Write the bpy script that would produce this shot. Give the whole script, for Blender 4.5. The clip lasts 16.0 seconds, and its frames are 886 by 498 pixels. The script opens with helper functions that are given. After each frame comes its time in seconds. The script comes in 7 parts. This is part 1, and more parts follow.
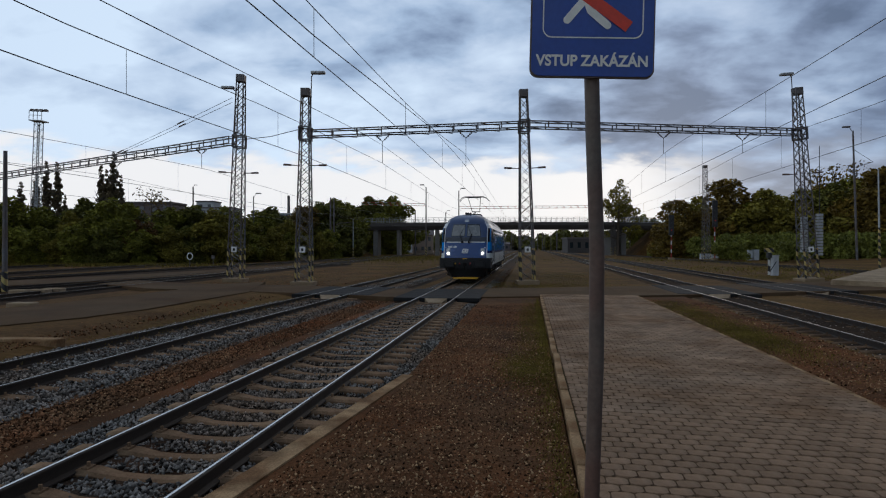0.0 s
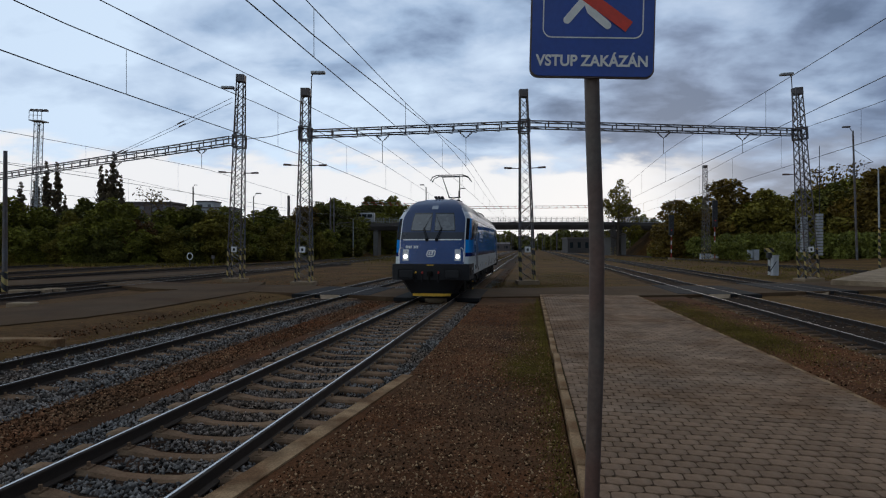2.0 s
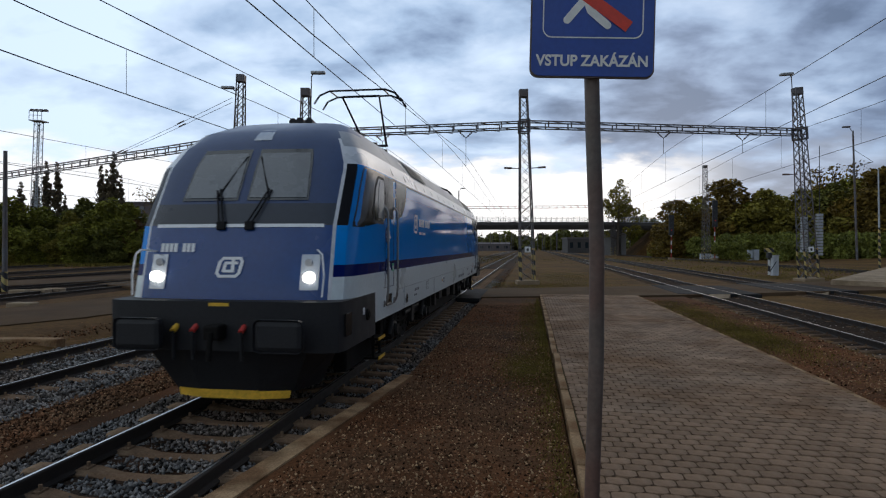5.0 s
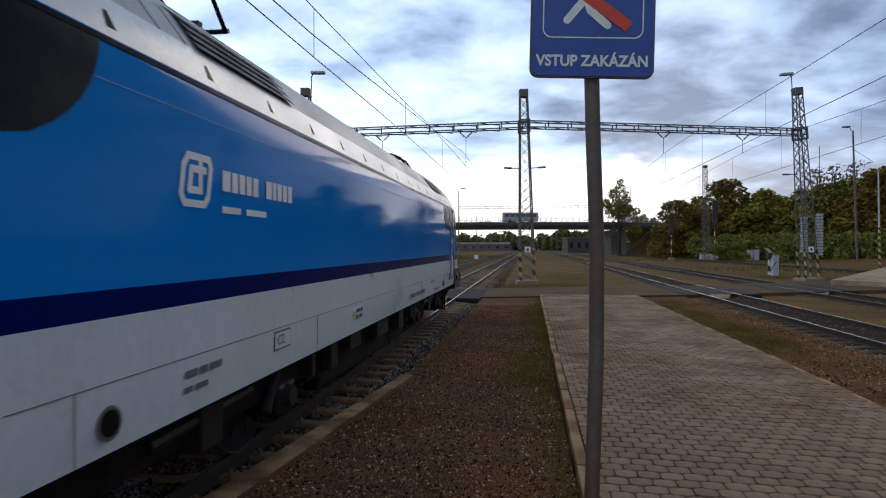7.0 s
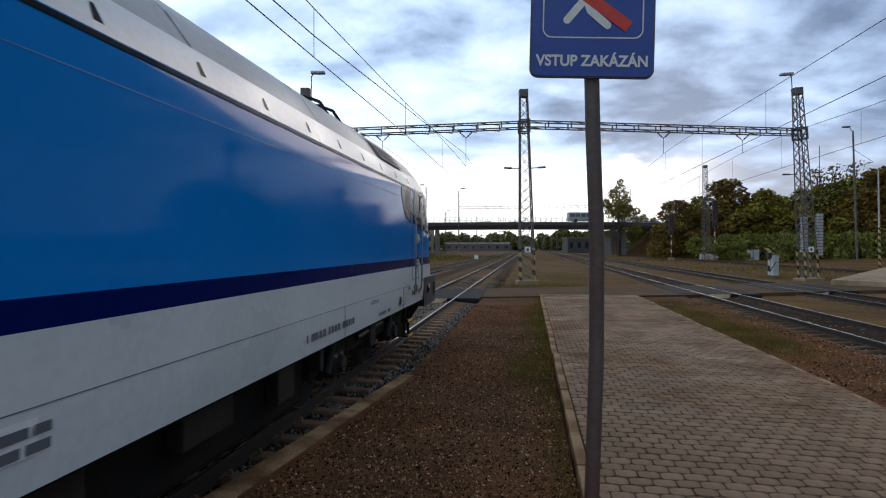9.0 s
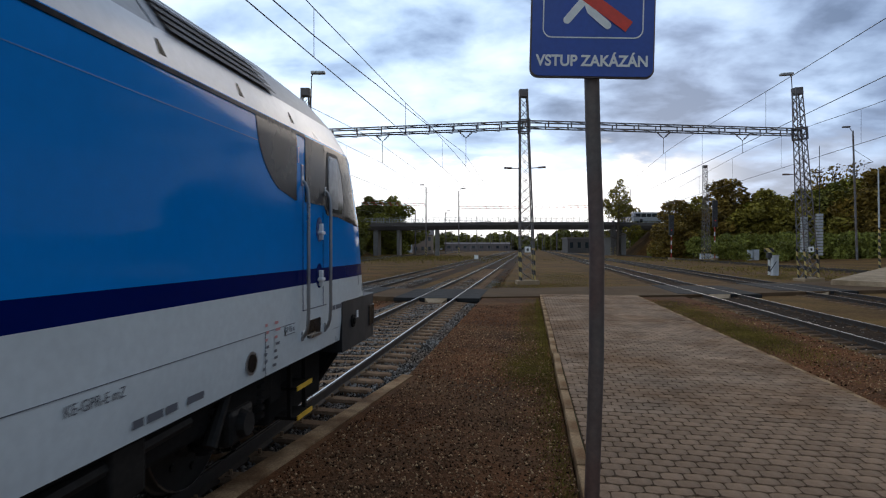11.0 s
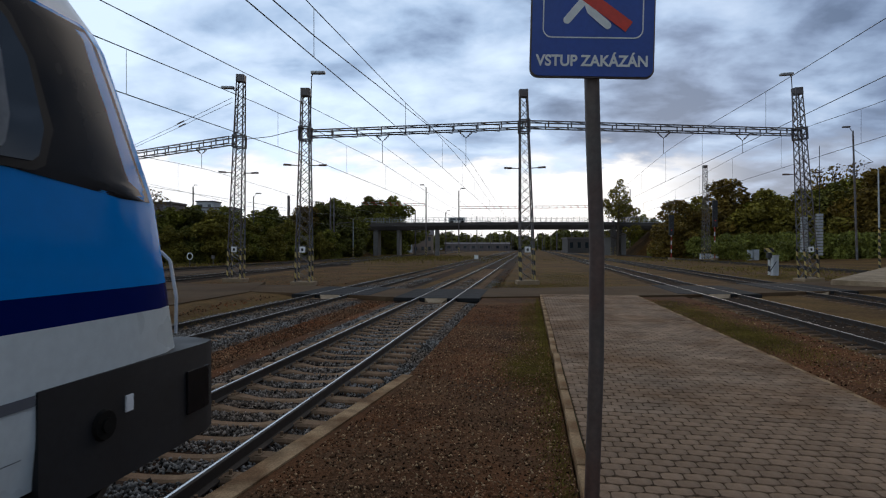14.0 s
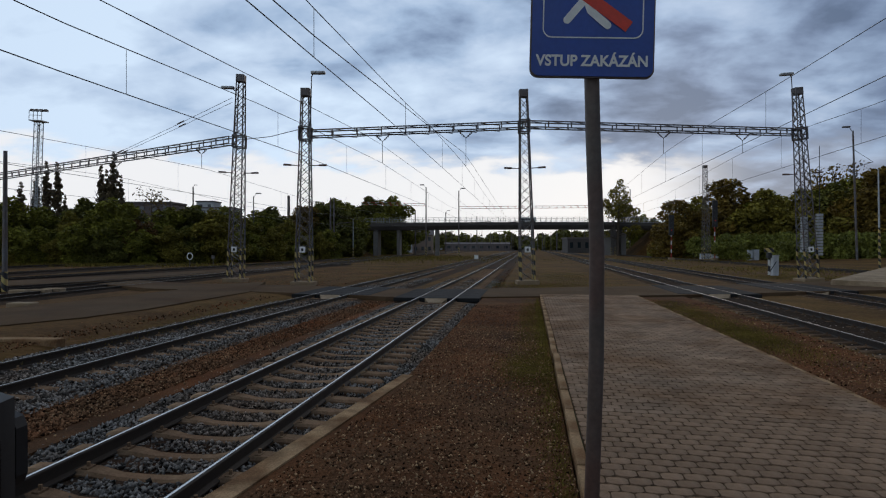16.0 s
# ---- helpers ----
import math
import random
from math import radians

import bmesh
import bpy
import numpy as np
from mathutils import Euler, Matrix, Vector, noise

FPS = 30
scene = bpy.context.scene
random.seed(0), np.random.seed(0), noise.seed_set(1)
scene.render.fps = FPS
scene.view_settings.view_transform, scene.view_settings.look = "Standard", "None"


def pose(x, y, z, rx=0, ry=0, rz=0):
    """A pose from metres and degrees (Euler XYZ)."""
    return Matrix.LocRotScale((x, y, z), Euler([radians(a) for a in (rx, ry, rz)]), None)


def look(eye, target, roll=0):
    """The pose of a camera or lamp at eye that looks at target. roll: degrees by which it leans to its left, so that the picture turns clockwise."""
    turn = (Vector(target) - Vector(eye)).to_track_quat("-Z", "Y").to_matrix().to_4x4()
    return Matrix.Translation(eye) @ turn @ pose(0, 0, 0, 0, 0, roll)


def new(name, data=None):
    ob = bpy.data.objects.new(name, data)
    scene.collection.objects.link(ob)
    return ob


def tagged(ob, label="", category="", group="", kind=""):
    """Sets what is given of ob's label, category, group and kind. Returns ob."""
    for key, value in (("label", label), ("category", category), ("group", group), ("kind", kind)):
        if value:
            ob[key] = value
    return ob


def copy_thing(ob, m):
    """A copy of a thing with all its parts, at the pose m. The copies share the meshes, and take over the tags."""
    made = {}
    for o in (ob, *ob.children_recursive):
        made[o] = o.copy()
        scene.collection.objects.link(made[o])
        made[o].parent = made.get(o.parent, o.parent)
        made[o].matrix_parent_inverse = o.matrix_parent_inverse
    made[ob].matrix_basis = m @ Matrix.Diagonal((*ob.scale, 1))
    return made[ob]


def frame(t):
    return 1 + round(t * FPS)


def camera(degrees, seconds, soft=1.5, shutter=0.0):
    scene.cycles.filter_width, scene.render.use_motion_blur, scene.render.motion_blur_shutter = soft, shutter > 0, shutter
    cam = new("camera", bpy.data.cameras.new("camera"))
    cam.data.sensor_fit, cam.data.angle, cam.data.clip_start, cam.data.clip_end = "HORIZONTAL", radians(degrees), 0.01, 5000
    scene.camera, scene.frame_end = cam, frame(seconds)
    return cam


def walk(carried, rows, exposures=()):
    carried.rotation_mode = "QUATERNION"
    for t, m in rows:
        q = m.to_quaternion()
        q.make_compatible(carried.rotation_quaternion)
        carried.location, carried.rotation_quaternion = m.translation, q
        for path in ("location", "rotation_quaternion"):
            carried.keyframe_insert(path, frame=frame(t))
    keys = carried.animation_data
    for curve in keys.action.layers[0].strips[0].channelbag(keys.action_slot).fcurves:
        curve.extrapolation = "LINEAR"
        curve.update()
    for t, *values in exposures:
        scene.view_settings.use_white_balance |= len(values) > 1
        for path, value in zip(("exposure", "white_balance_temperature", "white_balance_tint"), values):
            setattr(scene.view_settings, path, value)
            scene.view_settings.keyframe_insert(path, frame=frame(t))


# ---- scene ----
cam = camera(72.97, 16.0, soft=1.15, shutter=0.3)
EYE = pose(0, 0, 2.057, 89.78, 0, 8.16)
walk(cam, [(0, EYE), (16, EYE)], [(0, -0.25), (4, -0.25), (6.3, 0.36), (9.2, 0.40), (12.5, 0.25), (14, 0.0), (16, -0.25)])

# ---- world: overcast evening sky over a weak wide sun ----
world = bpy.data.worlds.new("world")
scene.world = world
world.use_nodes = True


def build_sky():
    nt = world.node_tree
    nt.nodes.clear()
    n, l = nt.nodes.new, nt.links.new
    out, bg = n("ShaderNodeOutputWorld"), n("ShaderNodeBackground")
    sky = n("ShaderNodeTexSky")
    sky.sky_type, sky.sun_disc = "NISHITA", False
    sky.sun_elevation, sky.sun_rotation = radians(14), radians(12)
    co = n("ShaderNodeTexCoord")
    sep = n("ShaderNodeSeparateXYZ")
    l(co.outputs["Generated"], sep.inputs[0])

    def m(op, a, b=None):
        q = n("ShaderNodeMath")
        q.operation = op
        for i, v in enumerate((a, b)):
            if v is None:
                continue
            if isinstance(v, (int, float)):
                q.inputs[i].default_value = v
            else:
                l(v, q.inputs[i])
        return q.outputs[0]

    up = m("MAXIMUM", sep.outputs[2], 0.0)
    den = m("ADD", up, 0.30)
    vec = n("ShaderNodeCombineXYZ")
    l(m("DIVIDE", sep.outputs[0], den), vec.inputs[0])
    l(m("DIVIDE", sep.outputs[1], den), vec.inputs[1])

    def clouds(scale, detail, seed, rough=0.55, warp=0.3):
        t = n("ShaderNodeTexNoise")
        t.inputs["Scale"].default_value = scale
        t.inputs["Detail"].default_value = detail
        t.inputs["Roughness"].default_value = rough
        t.inputs["Distortion"].default_value = warp
        mp = n("ShaderNodeMapping")
        mp.inputs["Location"].default_value = (seed, seed * 0.7, 0)
        mp.inputs["Scale"].default_value = (0.8, 1.0, 1)
        l(vec.outputs[0], mp.inputs[0])
        l(mp.outputs[0], t.inputs["Vector"])
        return t.outputs["Fac"]

    big, small = clouds(2.4, 5, 5.3, 0.5, 0.2), clouds(5.4, 6, 7.7, 0.52, 0.2)
    mix = m("ADD", m("MULTIPLY", big, 0.565), m("MULTIPLY", small, 0.495))
    mix = m("ADD", mix, m("MULTIPLY", sep.outputs[0], -0.26))
    ramp = n("ShaderNodeValToRGB")
    e = ramp.color_ramp.elements
    e[0].position, e[0].color = 0.375, (0.150, 0.225, 0.365, 1)
    e[1].position, e[1].color = 0.70, (0.78, 0.95, 1.16, 1)
    for p, c in ((0.435, (0.245, 0.345, 0.530, 1)), (0.515, (0.43, 0.58, 0.81, 1)), (0.585, (0.60, 0.75, 0.97, 1))):
        k = e.new(p)
        k.color = c
    l(mix, ramp.inputs[0])
    # clear bright strip under the cloud deck, brightest towards the hidden sun
    low = n("ShaderNodeMapRange")
    low.interpolation_type = "SMOOTHSTEP"
    low.inputs[1].default_value, low.inputs[2].default_value = 0.158, 0.118
    low.inputs[3].default_value, low.inputs[4].default_value = 0.0, 1.0
    wob = m("ADD", sep.outputs[2], m("MULTIPLY", m("SUBTRACT", small, 0.5), 0.16))
    l(wob, low.inputs[0])
    bear = m("ADD", m("MULTIPLY", sep.outputs[0], -0.30), m("MULTIPLY", sep.outputs[1], 0.954))
    ahead = n("ShaderNodeMapRange")
    ahead.interpolation_type = "SMOOTHSTEP"
    ahead.inputs[1].default_value, ahead.inputs[2].default_value = 0.79, 0.90
    ahead.inputs[3].default_value, ahead.inputs[4].default_value = 0.12, 1.0
    l(bear, ahead.inputs[0])
    # deck darker beside the bright quarter, lighter again behind; out of view toned to light the ground
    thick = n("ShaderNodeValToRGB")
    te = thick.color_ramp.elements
    te[0].position, te[0].color = 0.0, (*BACK_SKY_TONE, 1)
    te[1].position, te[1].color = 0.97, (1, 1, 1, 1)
    for p, c in ((0.45, BACK_SKY_TONE), (0.68, (0.62, 0.60, 0.57)), (0.83, (0.72, 0.74, 0.78)), (0.90, (0.92, 0.93, 0.95))):
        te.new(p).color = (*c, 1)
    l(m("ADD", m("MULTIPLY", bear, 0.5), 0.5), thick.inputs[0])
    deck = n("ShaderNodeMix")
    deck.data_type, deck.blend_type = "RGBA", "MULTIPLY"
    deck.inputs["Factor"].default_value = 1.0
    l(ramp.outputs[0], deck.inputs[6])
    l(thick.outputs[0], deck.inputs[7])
    strip = n("ShaderNodeMix")
    strip.data_type = "RGBA"
    l(m("MULTIPLY", low.outputs[0], ahead.outputs[0]), strip.inputs["Factor"])
    l(deck.outputs[2], strip.inputs[6])
    strip.inputs[7].default_value = (1.02, 1.03, 1.06, 1)
    # a little of the clear sky shows through
    add = n("ShaderNodeMix")
    add.data_type, add.blend_type = "RGBA", "ADD"
    add.inputs["Factor"].default_value = 0.003
    l(strip.outputs[2], add.inputs[6])
    l(sky.outputs[0], add.inputs[7])
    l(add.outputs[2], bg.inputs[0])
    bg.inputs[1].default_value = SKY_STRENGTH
    l(bg.outputs[0], out.inputs[0])


SKY_STRENGTH = 1.0
# tone of the unseen sky behind, chosen for the light it throws on the ground
BACK_SKY_TONE = (0.86, 0.80, 0.72)
build_sky()
sun = new("sun", bpy.data.lights.new("sun", "SUN"))
sun.data.energy, sun.data.angle, sun.data.color = 0.45, radians(30), (1.0, 0.86, 0.70)
sun.matrix_world = look((20, 90, 40), (0, 0, 0))


# ---- materials ----
def mat(name, base, rough=0.6, metal=0.0, var=0.25, scale=4.0, fine=60.0, bump=0.0, tint=None, tint_scale=1.0, island=False, coat=0.0, spec=0.5, space="Object", rand=0.0):
    """Procedural surface: base colour broken up at two scales, optional second colour in patches, and relief."""
    ma = bpy.data.materials.new(name)
    ma.use_nodes = True
    nt = ma.node_tree
    n, l = nt.nodes.new, nt.links.new
    b = nt.nodes["Principled BSDF"]
    b.inputs["Roughness"].default_value = rough
    b.inputs["Metallic"].default_value = metal
    b.inputs["Coat Weight"].default_value = coat
    b.inputs["Specular IOR Level"].default_value = spec
    co = n("ShaderNodeTexCoord")

    def nz(sc, det=4, r=0.6):
        t = n("ShaderNodeTexNoise")
        t.inputs["Scale"].default_value, t.inputs["Detail"].default_value, t.inputs["Roughness"].default_value = sc, det, r
        l(co.outputs[space], t.inputs["Vector"])
        return t.outputs["Fac"]

    def mr(v, a, c, lo=0.3, hi=0.7):
        q = n("ShaderNodeMapRange")
        q.inputs[1].default_value, q.inputs[2].default_value = lo, hi
        q.inputs[3].default_value, q.inputs[4].default_value = a, c
        l(v, q.inputs[0])
        return q.outputs[0]

    def mixc(fac, a, c, mode="MIX"):
        q = n("ShaderNodeMix")
        q.data_type, q.blend_type = "RGBA", mode
        if isinstance(fac, float):
            q.inputs["Factor"].default_value = fac
        else:
            l(fac, q.inputs["Factor"])
        for i, v in ((6, a), (7, c)):
            if isinstance(v, tuple):
                q.inputs[i].default_value = (*v, 1) if len(v) == 3 else v
            else:
                l(v, q.inputs[i])
        return q.outputs[2]

    big, small = nz(scale), nz(fine, 3)
    col = tuple(base)
    if tint:
        col = mixc(mr(nz(tint_scale, 5), 0.0, 1.0, 0.42, 0.62), col, tuple(tint))
    lum = n("ShaderNodeMath")
    lum.operation = "MULTIPLY"
    l(mr(big, 1 - var, 1 + var), lum.inputs[0])
    l(mr(small, 1 - var * 0.7, 1 + var * 0.7), lum.inputs[1])
    fac = lum.outputs[0]
    if island or rand:
        src = n("ShaderNodeNewGeometry").outputs["Random Per Island"] if island else n("ShaderNodeObjectInfo").outputs["Random"]
        q = n("ShaderNodeMath")
        q.operation = "MULTIPLY"
        w = rand or 0.45
        l(mr(src, 1 - w, 1 + w, 0, 1), q.inputs[0])
        l(fac, q.inputs[1])
        fac = q.outputs[0]
    cx = n("ShaderNodeCombineColor")
    for i in range(3):
        l(fac, cx.inputs[i])
    l(mixc(1.0, col, cx.outputs[0], "MULTIPLY"), b.inputs["Base Color"])
    l(mr(big, max(0.02, rough - 0.12), min(1, rough + 0.12)), b.inputs["Roughness"])
    if bump:
        bp = n("ShaderNodeBump")
        bp.inputs["Strength"].default_value = 1.0
        bp.inputs["Distance"].default_value = bump
        l(small, bp.inputs["Height"])
        l(bp.outputs[0], b.inputs["Normal"])
    return ma


def stripes(name, a, c, period, rough=0.6, slant=1.0):
    """Two-colour warning paint in slanting bands."""
    ma = mat(name, a, rough)
    nt = ma.node_tree
    n, l = nt.nodes.new, nt.links.new
    co, sep = n("ShaderNodeTexCoord"), n("ShaderNodeSeparateXYZ")
    l(co.outputs["Object"], sep.inputs[0])
    q = n("ShaderNodeMath")
    q.operation = "MULTIPLY_ADD"
    q.inputs[1].default_value = slant
    l(sep.outputs[0], q.inputs[0])
    l(sep.outputs[2], q.inputs[2])
    w = n("ShaderNodeMath")
    w.operation = "PINGPONG"
    w.inputs[1].default_value = period
    l(q.outputs[0], w.inputs[0])
    g = n("ShaderNodeMath")
    g.operation = "GREATER_THAN"
    g.inputs[1].default_value = period / 2
    l(w.outputs[0], g.inputs[0])
    mx = n("ShaderNodeMix")
    mx.data_type = "RGBA"
    l(g.outputs[0], mx.inputs["Factor"])
    nz = n("ShaderNodeTexNoise")
    nz.inputs["Scale"].default_value = 9
    dirt = n("ShaderNodeMix")
    dirt.data_type, dirt.blend_type = "RGBA", "MULTIPLY"
    dirt.inputs["Factor"].default_value = 0.6
    mx.inputs[6].default_value, mx.inputs[7].default_value = (*a, 1), (*c, 1)
    l(mx.outputs[2], dirt.inputs[6])
    l(nz.outputs["Color"], dirt.inputs[7])
    l(dirt.outputs[2], nt.nodes["Principled BSDF"].inputs["Base Color"])
    return ma


def glow(name, colour, strength):
    ma = bpy.data.materials.new(name)
    ma.use_nodes = True
    b = ma.node_tree.nodes["Principled BSDF"]
    b.inputs["Base Color"].default_value = (*colour, 1)
    b.inputs["Emission Color"].default_value = (*colour, 1)
    b.inputs["Emission Strength"].default_value = strength
    return ma


def glass(name, tint, rough=0.05):
    return mat(name, tint, rough, 0.0, 0.1, 2, 20, spec=0.8)


M = dict(
    ash=mat("ash", (0.092, 0.047, 0.024), 0.95, 0, 0.5, 0.6, 38, 0.012, (0.123, 0.046, 0.018), 0.35),
    ground=mat("ground", (0.100, 0.054, 0.022), 0.95, 0, 0.45, 0.25, 7, 0.02, (0.106, 0.062, 0.022), 0.16),
    ballast=mat("ballast", (0.046, 0.036, 0.028), 0.9, 0, 0.4, 0.8, 24, 0.02, (0.055, 0.028, 0.016), 0.30),
    oily=mat("oily", (0.034, 0.022, 0.015), 0.95, 0, 0.5, 1.2, 20, 0.03, (0.022, 0.015, 0.011), 0.5),
    siding=mat("siding", (0.036, 0.024, 0.017), 0.95, 0, 0.5, 0.9, 24, 0.02, (0.050, 0.030, 0.018), 0.4),
    stone=mat("stone", (0.178, 0.168, 0.158), 0.85, 0, 0.3, 0.7, 30, 0, (0.165, 0.125, 0.098), 0.33, island=True, rand=0.95),
    gravel=mat("gravel", (0.138, 0.076, 0.042), 0.9, 0, 0.3, 0.7, 30, 0, (0.143, 0.057, 0.026), 0.4, island=True, rand=0.95),
    speck=mat("speck", (0.381, 0.252, 0.144), 0.85, 0, 0.25, 2, 30, 0, island=True, rand=0.5),
    sleeper=mat("sleeper", (0.250, 0.166, 0.104), 0.9, 0, 0.3, 3, 45, 0.004, (0.175, 0.105, 0.064), 1.2, rand=0.15),
    oldsleeper=mat("oldsleeper", (0.125, 0.082, 0.052), 0.9, 0, 0.35, 3, 45, 0.004, (0.070, 0.042, 0.027), 1.2, rand=0.3),
    rail=mat("rail", (0.030, 0.021, 0.016), 0.75, 0.3, 0.3, 5, 40, 0.001),
    railhead=mat("railhead", (0.50, 0.49, 0.48), 0.32, 1.0, 0.1, 1.5, 30),
    wornhead=mat("wornhead", (0.26, 0.25, 0.24), 0.4, 1.0, 0.15, 1.5, 30),
    oldhead=mat("oldhead", (0.13, 0.105, 0.09), 0.5, 0.8, 0.2, 1.5, 30),
    paver=mat("paver", (0.242, 0.164, 0.112), 0.88, 0, 0.3, 0.8, 70, 0.002, (0.165, 0.098, 0.058), 0.5, rand=0.16, space="Generated"),
    paver_far=mat("paver_far", (0.242, 0.164, 0.112), 0.88, 0, 0.3, 0.8, 70, 0.002, (0.165, 0.098, 0.058), 0.5, island=True, rand=0.16),
    joint=mat("joint", (0.065, 0.050, 0.034), 0.95, 0, 0.3, 2, 60, 0.003, (0.056, 0.056, 0.020), 0.8),
    kerb=mat("kerb", (0.330, 0.215, 0.120), 0.9, 0, 0.35, 3, 50, 0.004, (0.160, 0.088, 0.045), 1.6),
    concrete=mat("concrete", (0.336, 0.255, 0.176), 0.9, 0, 0.25, 1.5, 40, 0.003, (0.224, 0.164, 0.105), 0.7),
    asphalt=mat("asphalt", (0.098, 0.064, 0.038), 0.92, 0, 0.2, 0.5, 40, 0.004, (0.080, 0.047, 0.026), 0.3),
    rubber=mat("rubber", (0.020, 0.020, 0.021), 0.9, 0, 0.3, 3, 50, 0.002, spec=0.1),
    steel=mat("steel", (0.135, 0.135, 0.145), 0.6, 0.4, 0.25, 2, 25, 0, (0.12, 0.085, 0.07), 0.8),
    galv=mat("galv", (0.36, 0.37, 0.38), 0.5, 0.5, 0.2, 2, 25),
    pole=mat("pole", (0.120, 0.066, 0.050), 0.6, 0.1, 0.25, 3, 40, 0, (0.115, 0.095, 0.080), 1.4),
    wire=mat("wire", (0.05, 0.05, 0.055), 0.6, 0.5, 0.1, 1, 10),
    insul=mat("insul", (0.10, 0.055, 0.04), 0.35, 0, 0.1, 8, 30),
    signblue=mat("signblue", (0.018, 0.062, 0.30), 0.4, 0, 0.12, 5, 50, coat=0.2),
    signwhite=mat("signwhite", (0.74, 0.74, 0.70), 0.5, 0, 0.08, 6, 50),
    signred=mat("signred", (0.62, 0.055, 0.030), 0.5, 0, 0.1, 6, 50),
    white=mat("white_paint", (0.72, 0.72, 0.70), 0.55, 0, 0.15, 4, 30),
    black=mat("black_paint", (0.02, 0.02, 0.022), 0.5, 0, 0.2, 4, 30),
    yellow=mat("yellow_paint", (0.72, 0.42, 0.03), 0.5, 0, 0.2, 4, 30),
    red=mat("red_paint", (0.50, 0.04, 0.03), 0.5, 0, 0.2, 4, 30),
    hazard=stripes("hazard", (0.62, 0.46, 0.16), (0.025, 0.025, 0.03), 0.30),
    candy=stripes("candy", (0.72, 0.70, 0.68), (0.55, 0.06, 0.05), 0.9, slant=1.0),
    bark=mat("bark", (0.085, 0.065, 0.048), 0.95, 0, 0.35, 3, 30, 0.01),
    grass=mat("grass", (0.150, 0.116, 0.028), 0.9, 0, 0.35, 0.6, 9, island=True, rand=0.45),
    bridge=mat("bridge", (0.070, 0.062, 0.058), 0.85, 0, 0.25, 0.3, 6),
    bridge_con=mat("bridge_con", (0.15, 0.14, 0.13), 0.9, 0, 0.25, 0.3, 6),
    house=mat("house", (0.33, 0.25, 0.20), 0.9, 0, 0.2, 0.3, 6),
    house_roof=mat("house_roof", (0.12, 0.10, 0.10), 0.9, 0, 0.2, 0.3, 6),
    pale=mat("pale_wall", (0.42, 0.44, 0.46), 0.9, 0, 0.15, 0.2, 4),
)

# dusty ground surfaces hardly shine
for key in ("ash", "ground", "ballast", "stone", "gravel", "speck", "sleeper", "paver", "paver_far", "joint", "kerb", "concrete", "asphalt", "grass", "siding", "oily", "oldsleeper"):
    M[key].node_tree.nodes["Principled BSDF"].inputs["Specular IOR Level"].default_value = 0.03

# ---- mesh helpers ----
def part(name, bm, material, parent=None, label="", smooth=False):
    """Link a bmesh as one mesh object under a thing or a part."""
    me = bpy.data.meshes.new(name)
    bmesh.ops.recalc_face_normals(bm, faces=bm.faces)
    if smooth:
        for f in bm.faces:
            f.smooth = True
        for e in bm.edges:
            e.smooth = len(e.link_faces) < 2 or e.calc_face_angle(0) < 0.6
    bm.to_mesh(me)
    bm.free()
    for ma in material if isinstance(material, (list, tuple)) else [material]:
        me.materials.append(ma)
    ob = new(name, me)
    ob.parent = parent
    if label:
        tagged(ob, label)
    return ob


def thing(name, m, label, category, group="", kind=""):
    ob = new(name)
    ob.empty_display_size = 0.2
    ob.matrix_basis = m
    return tagged(ob, label, category, group, kind)


def box(bm, x0, x1, y0, y1, z0, z1, bev=0.0, mi=0, m=None):
    r = bmesh.ops.create_cube(bm, size=1.0)
    vs = r["verts"]
    bmesh.ops.transform(bm, verts=vs, matrix=Matrix.Translation(((x0 + x1) / 2, (y0 + y1) / 2, (z0 + z1) / 2)) @ Matrix.Diagonal((x1 - x0, y1 - y0, z1 - z0, 1)))
    if m is not None:
        bmesh.ops.transform(bm, verts=vs, matrix=m)
    fs = {f for v in vs for f in v.link_faces}
    for f in fs:
        f.material_index = mi
    if bev:
        es = {e for f in fs for e in f.edges}
        r = bmesh.ops.bevel(bm, geom=list(es), offset=bev, segments=2, affect="EDGES", profile=0.5)
        for f in r["faces"]:
            f.material_index = mi
    return bm


def rod(bm, p0, p1, r0, r1=None, n=8, mi=0):
    p0, p1 = Vector(p0), Vector(p1)
    d = p1 - p0
    r = bmesh.ops.create_cone(bm, cap_ends=True, segments=n, radius1=r0, radius2=r0 if r1 is None else r1, depth=d.length)
    bmesh.ops.transform(bm, verts=r["verts"], matrix=Matrix.Translation((p0 + p1) / 2) @ d.to_track_quat("Z", "Y").to_matrix().to_4x4())
    for f in {f for v in r["verts"] for f in v.link_faces}:
        f.material_index = mi
    return bm


def bar(bm, p0, p1, w, h=None, mi=0):
    """A square bar between two points."""
    p0, p1 = Vector(p0), Vector(p1)
    d = p1 - p0
    up = "Y" if abs(d.normalized().z) < 0.99 else "X"
    q = d.to_track_quat("Z", up).to_matrix().to_4x4()
    h = h or w
    return box(bm, -w / 2, w / 2, -h / 2, h / 2, -d.length / 2, d.length / 2, mi=mi, m=Matrix.Translation((p0 + p1) / 2) @ q)


